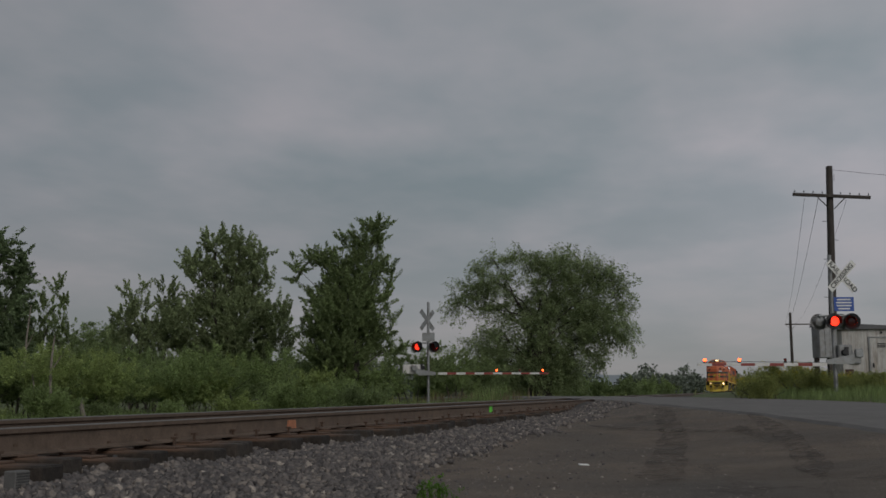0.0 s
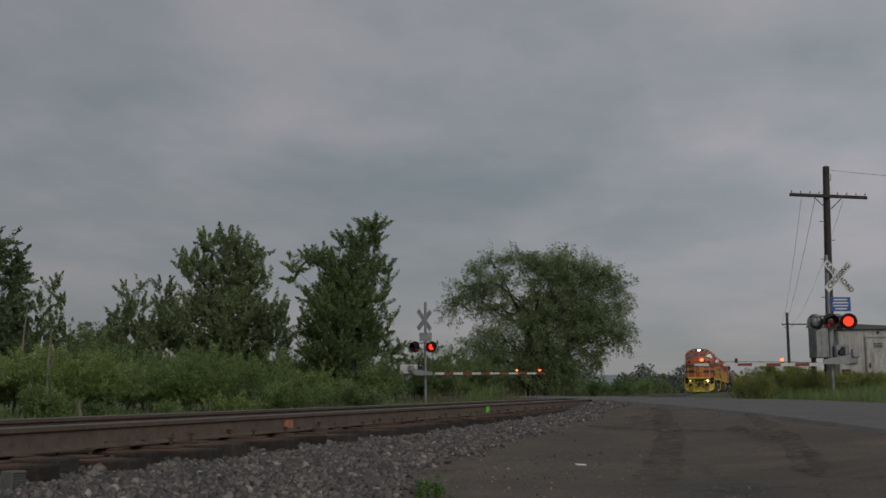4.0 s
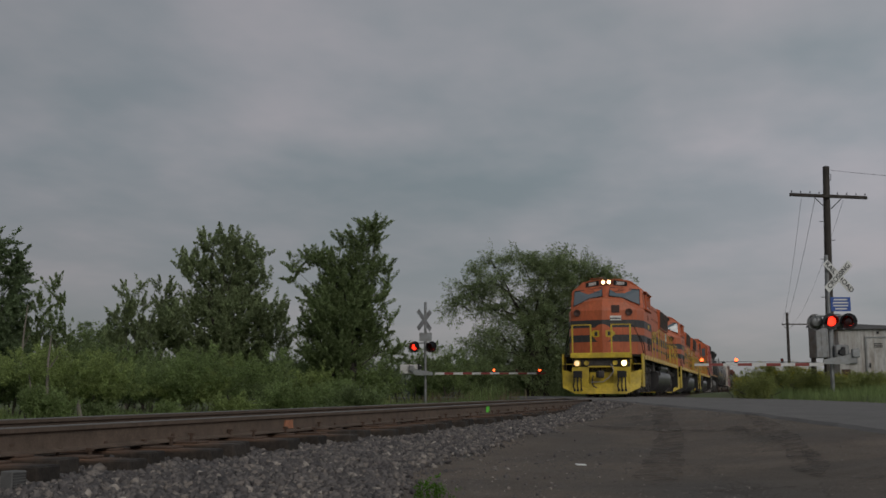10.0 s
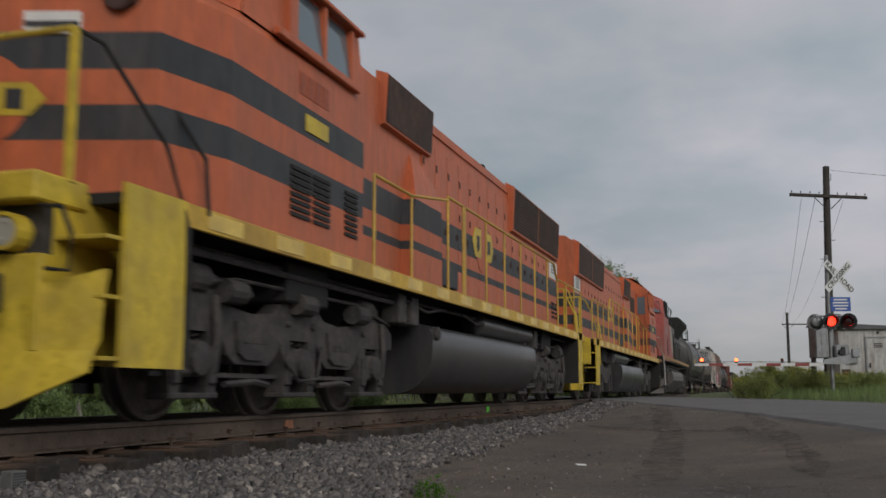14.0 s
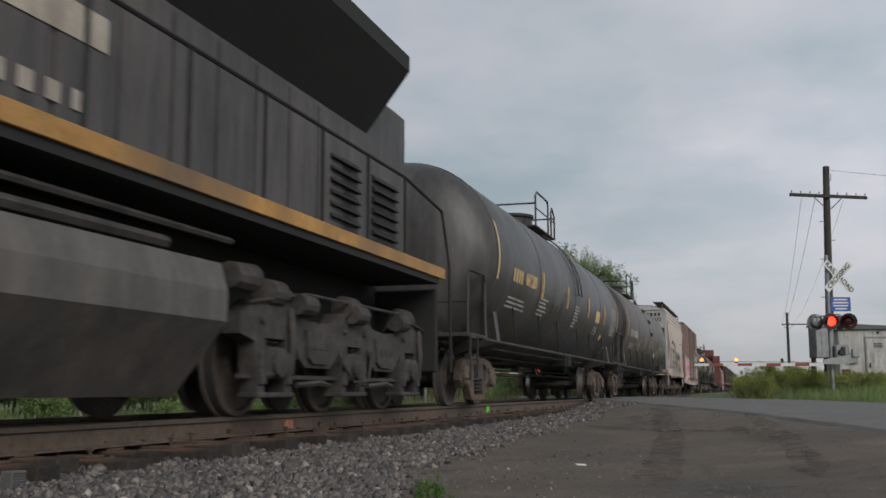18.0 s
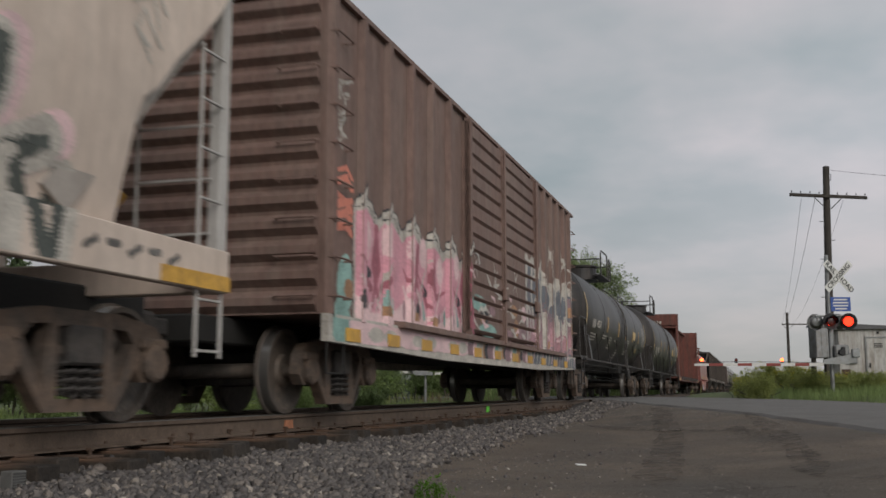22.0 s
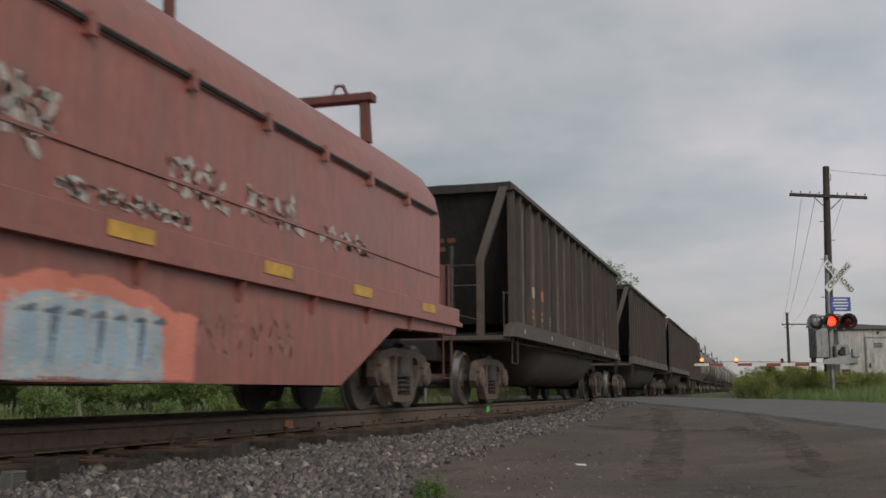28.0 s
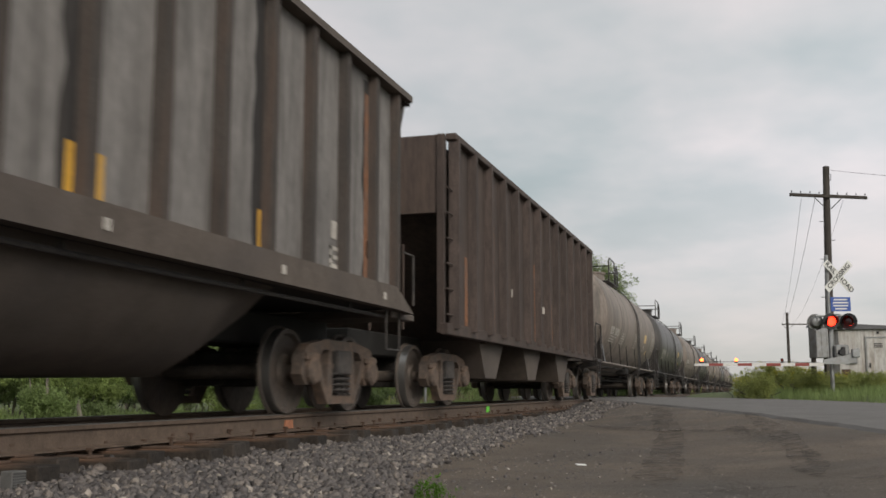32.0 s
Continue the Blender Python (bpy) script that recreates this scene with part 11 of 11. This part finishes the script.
    sp.lay("graffiti", lambda y, z: (0, 1.474), [M["salmon"], M["paleblue"], M["oldwhite"], M["slate"]], body, "pale blue spray-painted shapes in a salmon cloud")
    # ends: steps, ladders, brake wheel
    bm = bmesh.new()
    for y in (0.2, L - 0.25):
        for s in (1, -1):
            tube(bm, [(s * 1.42, y, 1.4), (s * 1.42, y, 2.05), (s * 1.05, y, 2.05), (s * 1.05, y, 1.4)], 0.018, 6)
            tube(bm, [(s * 1.46, y, 1.1), (s * 1.46, y, 0.42), (s * 1.46, y + (0.4 if y < 5 else -0.4), 0.42), (s * 1.46, y + (0.4 if y < 5 else -0.4), 1.1)], 0.018, 6)
        box(bm, -1.3, 1.3, y - 0.08, y + 0.12, 1.0, 1.36, 0.01)
    loose("end_fitting", bm, M["flatred"], car)
    bm = bmesh.new()
    box(bm, 1.15, 1.35, L - 0.35, L - 0.15, 1.36, 2.05, 0.02)
    part("brake_stand", bm, M["flatred"], car)
    underframe(car, -0.6, L + 0.6, 0.7, 1.05, 0.4)
    freight_truck(car, 2.0); freight_truck(car, L - 1.2)
    return car


def coal_gondola(label, seed, front_dark=True, brown=False):
    car = thing("coal_gondola", label, "gondola car", "coal gondolas of the train")
    rng = random.Random(seed)
    L, H, zt, zs = 14.9, 1.58, 3.88, 1.42
    G, Dk = M["coalgrey" if seed < 3 else "coalpale"], M["coaldark"]
    posts = [0.20] + [0.76 + 0.86 * i for i in range(16)] + [14.40]
    bm = bmesh.new()
    for s in (1, -1):
        for a, b in zip(posts, posts[1:]):
            box(bm, s * (H - 0.05) - 0.015, s * (H - 0.05) + 0.015, a + 0.002, b - 0.002, zs, zt - 0.05)
    loose("side_panel", bm, G, car, "soot-stained grey side panel")
    for s in (1, -1):
        bm = bmesh.new()
        for y in posts:
            prism(bm, [(s * (H - 0.05), y - 0.075), (s * (H + 0.06), y - 0.048), (s * (H + 0.06), y + 0.048), (s * (H - 0.05), y + 0.075)], "z", zs, zt - 0.05)
        bmesh.ops.recalc_face_normals(bm, faces=bm.faces)
        loose("side_post", bm, M["coalpost"], car)
        bm = bmesh.new()
        prism(bm, [(s * (H - 0.10), zt - 0.10), (s * (H + 0.10), zt - 0.10), (s * (H + 0.10), zt - 0.02), (s * (H + 0.02), zt + 0.04), (s * (H - 0.10), zt + 0.04)], "y", 0.06, L - 0.12)
        part("top_chord", bm, M["coalsill"], car)
        bm = bmesh.new()
        prism(bm, [(-0.36, 1.16), (-0.20, 1.36), (0.2, 1.44), (L - 0.65, 1.44), (L - 0.5, 1.38), (L - 0.02, 1.16), (L - 0.6, 1.18), (0.3, 1.18)], "x", s * (H - 0.04), s * (H + 0.09))
        bmesh.ops.recalc_face_normals(bm, faces=bm.faces)
        sl = part("side_sill", bm, M["coalsill"], car, "dusty brown side sill")
        bm = bmesh.new()
        for y in np.arange(0.8, L - 0.4, 2.6):
            box(bm, s * (H + 0.09) - 0.002, s * (H + 0.09) + 0.008, y, y + 0.07, 1.26, 1.34)
        loose("reflector", bm, M["oldwhite"], sl)
        # soot run down beside some of the posts
        bm = bmesh.new()
        x = s * (H - 0.032)
        for k in range(len(posts) // 3):
            y = posts[1 + (3 * k + seed) % (len(posts) - 2)]
            w = [0.10 + 0.10 * rng.random() for _ in range(9)]
            zz = [zs + 0.02 + (zt - zs - 0.2) * q / 8 for q in range(9)]
            for q in range(8):
                quad(bm, (x, y - 0.07 - w[q], zz[q]), (x, y - 0.07, zz[q]), (x, y - 0.07, zz[q + 1]), (x, y - 0.07 - w[q + 1], zz[q + 1]))
        tagged(part("soot_streak", bm, M["coaldark"], car, "black soot streaks beside the posts"), kind="stuff")
        # faded lettering
        bm = bmesh.new()
        big = 0 if seed == 1 else 1
        for y, n, m in ((1.72, 4, big), (2.60, 4, 1)) if seed == 1 else ((1.26, 3, 1), (2.08, 3, 1)) if seed == 2 else ((1.74, 4, 1), (2.60, 4, 1)):
            letters(bm, x, y, 2.03, n, 0.125, 0.21, mi=m)
            for z in (1.74, 1.62):
                letters(bm, x, y + 0.05, z, n, 0.10, 0.07, mi=1)
        for y, z in ((3.72, 1.72), (4.35, 2.20)):
            for k in range(3):
                box(bm, x - 0.002, x + 0.004, y, y + 0.22, z - 0.07 * k, z - 0.07 * k + 0.035, mi=0 if y < 4 else 1)
        # stencilled panel near the far end: a tall bar over rows of small marks
        yb = 11.80 if seed == 1 else 11.45 if seed == 2 else 12.55
        box(bm, x - 0.002, x + 0.004, yb + 0.03, yb + 0.16, 1.78, 1.96, mi=0)
        for k in range(3):
            box(bm, x - 0.002, x + 0.004, yb, yb + 0.30, 1.66 - 0.09 * k, 1.70 - 0.09 * k, mi=0)
        for k in (0.0, 0.26):
            box(bm, x - 0.002, x + 0.004, yb + k, yb + k + 0.04, 1.50, 1.70, mi=0)
        if seed == 2:
            box(bm, x - 0.002, x + 0.004, 13.20, 13.42, 1.46, 1.66, mi=0)
        tagged(part("car_lettering", bm, [M["oldwhite"], M["letterorange"]], car, "faded white and orange lettering bars"), kind="stuff")
        bm = bmesh.new()
        patches = {1: ((8.55, 0.13, 1.44, 1.95, 2), (8.75, 0.12, 1.44, 1.90, 2), (11.15, 0.28, 1.45, 1.78, 2), (13.72, 0.14, 1.45, 2.28, 2), (7.6, 0.4, 1.5, 1.9, 1)),
                   2: ((0.42, 0.44, 1.46, 3.5, 0), (13.25, 0.22, 1.45, 2.2, 0), (4.2, 0.3, 1.5, 1.75, 1)),
                   3: ((8.35, 0.14, 1.44, 1.80, 2), (8.62, 0.13, 1.44, 1.78, 2), (10.95, 0.14, 1.44, 1.80, 2), (11.18, 0.13, 1.44, 1.78, 2), (13.48, 0.34, 1.46, 3.55, 0), (13.56, 0.18, 1.70, 1.9, 1))}
        for y, w, z0, z1, m in patches[seed]:
            box(bm, x - 0.003, x + 0.003, y, y + w, z0, z1, mi=m)
        tagged(part("paint_patch", bm, [M["rustorange"], M["oldwhite"], M["amber"]], car, "rust-orange and pale paint patches"), kind="stuff")
    bm = bmesh.new()
    box(bm, -1.5, 1.5, 0.3, L - 0.3, 1.20, 1.26)
    part("floor_plate", bm, M["dark"], car)
    # tub belly hanging below the sills
    bm = bmesh.new()
    prof = [(1.50, 1.42), (1.34, 0.95), (1.10, 0.55), (0.75, 0.36), (-0.75, 0.36), (-1.10, 0.55), (-1.34, 0.95), (-1.50, 1.42)]
    rings = []
    for y, k in ((2.6, 0.0), (3.3, 0.55), (4.2, 1.0), (L - 4.2, 1.0), (L - 3.3, 0.55), (L - 2.6, 0.0)):
        rings.append([bm.verts.new((x, y, 1.42 - (1.42 - z) * max(k, 0.05))) for x, z in prof])
    for A, B in zip(rings, rings[1:]):
        for i in range(len(prof) - 1):
            bm.faces.new((A[i], A[i + 1], B[i + 1], B[i]))
    bm.faces.new(rings[0]); bm.faces.new(rings[-1])
    bmesh.ops.recalc_face_normals(bm, faces=bm.faces)
    sharp(part("tub_belly", bm, M["coalsill"], car, "rounded dusty tub belly"), 35)
    bm = bmesh.new()
    for s in (1, -1):
        tube(bm, [(s * 1.50, 0.6, 1.10), (s * 1.50, L - 0.6, 1.10)], 0.022, 6)
        for y in np.arange(1.2, L - 1, 2.4):
            tube(bm, [(s * 1.50, y, 1.10), (s * 1.50, y, 1.18)], 0.02, 5)
    loose("brake_pipe", bm, Dk, car)
    # sloped end sheets with braces, end platforms
    for end in (0, 1):
        def yy(v):
            return v if end == 0 else L - v
        bm = bmesh.new()
        a, b = yy(0.10), yy(0.22)
        prism(bm, [(a, zt), (b, zt), (yy(1.55), 1.5), (yy(1.42), 1.5)], "x", -H + 0.08, H - 0.08)
        bmesh.ops.recalc_face_normals(bm, faces=bm.faces)
        part("end_sheet", bm, Dk, car, "sooty sloped end sheet")
        bm = bmesh.new()
        box(bm, -H - 0.04, H + 0.04, min(yy(0.04), yy(0.24)), max(yy(0.04), yy(0.24)), zt - 0.12, zt + 0.03)
        part("end_chord", bm, Dk, car)
        for s in (1, -1):
            bm = bmesh.new()
            A = [bm.verts.new(p) for p in ((s * 1.56, yy(0.04), zt - 0.05), (s * 1.40, yy(0.04), zt - 0.05), (s * 1.04, yy(-0.28), 2.45), (s * 1.18, yy(-0.28), 2.45))]
            B = [bm.verts.new((v.co.x, v.co.y + (0.09 if end == 0 else -0.09), v.co.z)) for v in A]
            bm.faces.new(A); bm.faces.new(B)
            for i in range(4):
                bm.faces.new((A[i], A[(i + 1) % 4], B[(i + 1) % 4], B[i]))
            box(bm, min(s * 1.08, s * 1.20), max(s * 1.08, s * 1.20), min(yy(-0.34), yy(-0.26)), max(yy(-0.34), yy(-0.26)), 1.16, 2.48)
            bmesh.ops.recalc_face_normals(bm, faces=bm.faces)
            loose("corner_brace", bm, M["coalsill"], car)
            bm = bmesh.new()
            tube(bm, [(s * 0.62, yy(-0.30), 1.2), (s * 0.62, yy(-0.30), 2.75)], 0.045, 6)
            tube(bm, [(s * 1.15, yy(-0.32), 2.4), (s * 0.2, yy(-0.32), 2.4)], 0.016, 5)
            tube(bm, [(s * 1.15, yy(-0.32), 2.05), (s * 0.2, yy(-0.32), 2.05)], 0.016, 5)
            tube(bm, [(s * 0.1, yy(-0.34), 1.9), (s * 0.4, yy(-0.36), 1.8), (s * 0.7, yy(-0.36), 1.55), (s * 1.1, yy(-0.34), 1.45)], 0.014, 5)
            tube(bm, [(s * 1.55, yy(-0.30), 1.3), (s * 1.55, yy(-0.30), 1.92), (s * 1.55, yy(0.1), 1.92)], 0.018, 5)
            tube(bm, [(s * 1.56, yy(0.25), 1.18), (s * 1.56, yy(0.25), 0.72), (s * 1.56, yy(0.7), 0.72), (s * 1.56, yy(0.7), 1.18)], 0.018, 5)
            loose("end_rail", bm, M["gear"], car)
        bm = bmesh.new()
        box(bm, -1.55, 1.55, min(yy(-0.34), yy(0.5)), max(yy(-0.34), yy(0.5)), 1.10, 1.18, 0.01)
        part("end_platform", bm, M["coalsill"], car)
        bm = bmesh.new()
        tagged(part("end_lettering", _end_bars(bm, yy(0.085), 1 if end == 0 else -1), M["rustorange"], car), kind="stuff")
    # heaped coal
    bm = bmesh.new()
    nx, ny = 7, 40
    g = [[bm.verts.new((-1.45 + 2.9 * i / (nx - 1), 0.8 + (L - 1.4) * j / (ny - 1), zt - 0.05 + (0.22 * math.sin(math.pi * i / (nx - 1)) + 0.13 * rng.random()) * (1 if 0 < j < ny - 1 else 0))) for i in range(nx)] for j in range(ny)]
    for j in range(ny - 1):
        for i in range(nx - 1):
            bm.faces.new((g[j][i], g[j][i + 1], g[j + 1][i + 1], g[j + 1][i]))
    part("coal_load", bm, M["coal"], car, "heaped black coal")
    underframe(car, -0.4, L + 0.4, 0.75, 1.12, 0.35)
    freight_truck(car, 0.72); freight_truck(car, L - 0.85)
    return car


def _end_bars(bm, y, sg):
    for i, z in enumerate((2.95, 2.80, 2.65)):
        for k in range(5 - i):
            ya = y + sg * (3.92 - z) * 0.545
            yb = y + sg * (3.84 - z) * 0.545
            quad(bm, (-0.6 + k * 0.22, ya, z), (-0.44 + k * 0.22, ya, z), (-0.44 + k * 0.22, yb, z + 0.08), (-0.6 + k * 0.22, yb, z + 0.08))
    return bm


def build_open_hopper():
    car = thing("open_hopper_car", "old dark brown ribbed open hopper car with rust streaks", "hopper car")
    L, H, zt, zs = 13.5, 1.50, 3.88, 1.12
    B = M["hopbrown"]
    rng = random.Random(8)
    bm = bmesh.new()
    for s in (1, -1):
        box(bm, s * H - 0.015, s * H + 0.015, 0.35, L - 0.1, zs, zt)
    loose("side_sheet", bm, B, car)
    for s in (1, -1):
        bm = bmesh.new()
        for i in range(14):
            y = 0.42 + (L - 0.7) * i / 13
            prism(bm, [(s * H, y - 0.08), (s * (H + 0.14), y - 0.05), (s * (H + 0.14), y + 0.05), (s * H, y + 0.08)], "z", zs, zt)
        loose("side_post", bm, M["hoprib"], car)
        bm = bmesh.new()
        box(bm, s * (H + 0.03) - 0.08, s * (H + 0.03) + 0.09, 0.3, L, zt - 0.04, zt + 0.06, 0.01)
        part("top_chord", bm, B, car)
        bm = bmesh.new()
        box(bm, s * H - 0.05, s * H + 0.06, 0.05, L - 0.05, zs - 0.10, zs + 0.06, 0.01)
        sl = part("side_sill", bm, B, car)
        bm = bmesh.new()
        for y in (1.6, 4.5, 8.6, 11.6):
            box(bm, s * (H + 0.02) - 0.003, s * (H + 0.02) + 0.006, y, y + 0.12, 1.2, 1.42)
        loose("reflector", bm, M["amber"], sl)
        bm = bmesh.new()
        for y, z in ((1.5, 2.55), (1.6, 2.3), (4.2, 1.9), (7.0, 1.8)):
            box(bm, s * (H + 0.018) - 0.002, s * (H + 0.018) + 0.004, y, y + 0.28, z, z + 0.14)
        tagged(part("car_lettering", bm, M["oldwhite"], car), kind="stuff")
        bm = bmesh.new()
        for i in range(7):
            y = 1.1 + i * 1.7
            box(bm, s * (H + 0.017) - 0.002, s * (H + 0.017) + 0.003, y, y + 0.14, 1.2, 2.0 + rng.random())
        tagged(part("rust_streaks", bm, M["rustorange"], car, "orange rust streaks"), kind="stuff")
        # end corner posts and ladders
        for y in (0.06, L - 0.14):
            bm = bmesh.new()
            box(bm, s * (H - 0.06) - 0.04, s * (H - 0.06) + 0.06, y, y + 0.08, 1.05, zt)
            part("corner_post", bm, B, car)
            bm = bmesh.new()
            for j in range(6):
                tube(bm, [(s * (H + 0.04), y, 1.3 + 0.36 * j), (s * (H + 0.04), y + (0.35 if y < 5 else -0.35), 1.3 + 0.36 * j)], 0.014, 5)
            tube(bm, [(s * 0.9, y, 1.1), (s * 0.9, y, 2.3), (s * 0.4, y, 2.3), (s * 0.4, y, 1.1)], 0.018, 5)
            loose("grab_iron", bm, B, car)
    for a, b, c in ((0.10, 0.30, 2.6), (L - 0.10, L - 0.30, L - 2.6)):
        bm = bmesh.new()
        prism(bm, [(a, zt), (b, zt), (b, 2.75), (a, 2.75)], "x", -H + 0.03, H - 0.03)
        prism(bm, [(b, 2.8), (c, 1.0), (c + (0.08 if c < 5 else -0.08), 1.0), (b + (0.08 if c < 5 else -0.08), 2.9)], "x", -H + 0.06, H - 0.06)
        bmesh.ops.recalc_face_normals(bm, faces=bm.faces)
        part("slope_sheet", bm, B, car)
        bm = bmesh.new()
        for k in range(4):
            yb = a - 0.012 if a < 5 else a
            box(bm, -1.2 + k * 0.26, -1.02 + k * 0.26, yb, yb + 0.012, 3.35, 3.55); box(bm, -1.2 + k * 0.22, -1.06 + k * 0.22, yb, yb + 0.012, 3.12, 3.24)
        tagged(part("end_lettering", bm, M["oldwhite"], car, "row of plain lettering bars"), kind="stuff")
    bm = bmesh.new()
    for y in (3.4, 6.75, 10.1):
        prism(bm, [(y - 0.9, 1.1), (y + 0.9, 1.1), (y + 0.25, 0.45), (y - 0.45, 0.45)], "x", -1.35, 1.35)
    bmesh.ops.recalc_face_normals(bm, faces=bm.faces)
    loose("discharge_bay", bm, M["coalsill"], car)
    bm = bmesh.new()
    box(bm, -1.45, 1.45, 0.5, L - 0.5, 3.6, 3.75)
    part("coal_load", bm, M["coal"], car)
    underframe(car, -0.6, L + 0.6, 0.75, 1.1, 0.35)
    freight_truck(car, 1.7); freight_truck(car, L - 1.3)
    return car


def place(car, u):
    TRAIN.append((car, u, 0, 0))
    return car


place(tank_car("dusty black tank car with amber strips and spill streaks", 16.65, "tankdust", seed=1, spills=True, t_in=1.35, number="661289", mark="gold"), 100.3)
place(tank_car("dark brown-grey tank car with pale lettering", 16.4, "tankbrown", seed=2, number="286320", mark="oldwhite", rise=0.5), 118.75)
place(build_covered_hopper(), 137.12)
place(build_boxcar(), 150.4)
place(tank_car("black tank car with white lettering and amber strips", 16.3, "tankblack", seed=4, t_in=1.5, ladder_y=0.53, number="405371", rise=1.1, R=1.46, zc=2.34), 167.2)
place(tank_car("black tank car with gold lettering and amber panels", 15.2, "tankblack", seed=7, number="2049", R=1.55, zc=2.42), 185.5)
place(build_centerbeam(), 202.3)
place(build_coil_car(), 226.15)
for k, u in enumerate((242.8, 261.3, 278.75)):
    place(coal_gondola(("grey coal gondola with white and orange lettering", "grey coal gondola with faded orange lettering", "grey coal gondola with rust-orange patches")[k], k + 1), u)
place(build_open_hopper(), 295.4)
pale = tank_car("pale grey weathered tank car", 15.8, "tankpale", marks=False, seed=9, pale=True)
place(pale, 310.9)
pale2 = tank_car("dark weathered tank car", 15.8, "tankdust", marks=False, seed=10)
place(pale2, 329.0)
for i in range(9):
    place(copy_thing(pale2 if i % 3 == 1 else pale, pose(0, 0, 0)), 347.1 + 18.1 * i)


# ---------------------------------------------------------------- what moves
def train_shift(t):
    """How far the train still has to come, in metres, measured from where it stands at 12 s."""
    T = t - 12.0
    return -V * T - (0.178 * T * T if T < 0 else 0.0)


def motions():
    stands = {}
    for ob, u, turn, length in TRAIN:
        stands[ob] = u
        walk(ob, [(t, pose(0, u + length + train_shift(t), 0, 0, 0, turn)) for t in (0, 1.5, 3, 4.5, 6, 7.5, 9, 10, 11, 12, 13, 17, 22, 27, 31, 32)])
    # wheels roll while their car is near the eye
    for ob, r, y, z, truck in WHEELS:
        u = stands[truck.parent]
        t0 = max(0.0, 12 + (u - 42) / V)
        t1 = min(32.0, 12 + (u + 14) / V)
        if t1 <= t0:
            continue
        way = -1 if abs(truck.parent.rotation_quaternion.z) > 0.5 else 1
        fs = list(range(frame(t0), frame(t1) + 1))
        rows = [] if fs[0] == 1 else [(0.0, 0.0)]
        rows += [((f - 1) / FPS, way * math.degrees(V * (f - fs[0]) / FPS / r)) for f in fs]
        if fs[-1] < frame(32.0):
            rows.append((32.0, rows[-1][1]))
        walk(ob, [(t, pose(0, y, z, a)) for t, a in rows])
    # the ditch lights take turns
    for ob, base, right in DITCH:
        rows, a, k = [(0.0, 0 if right else 180)], (0 if right else 180), 0
        while k * 0.49 + 0.345 < 13.0:
            f = round((k * 0.49 + 0.345) * FPS)
            rows += [((f - 1) / FPS, a), (f / FPS, a + 60), ((f + 1) / FPS, a + 120), ((f + 2) / FPS, a + 180)]
            a += 180
            k += 1
        rows.append((32.0, a))
        walk(ob, [(t, base @ pose(0, 0, 0, 0, 0, q)) for t, q in rows])
    # the crossing lamps take turns: each disc turns its glowing or its dark face outwards
    half = 0.69
    for ob, base, first, out in FLASHERS:
        a = out if first else out + 180
        rows = [(0.0, a)]
        k = 1
        while -0.02 + k * half < 31.85:
            f = round((-0.02 + k * half) * FPS)
            rows += [((f - 1) / FPS, a), (f / FPS, a + 60), ((f + 1) / FPS, a + 120), ((f + 2) / FPS, a + 180)]
            a += 180
            k += 1
        rows.append((32.0, a))
        walk(ob, [(t, base @ pose(0, 0, 0, 0, 0, q)) for t, q in rows])


motions()
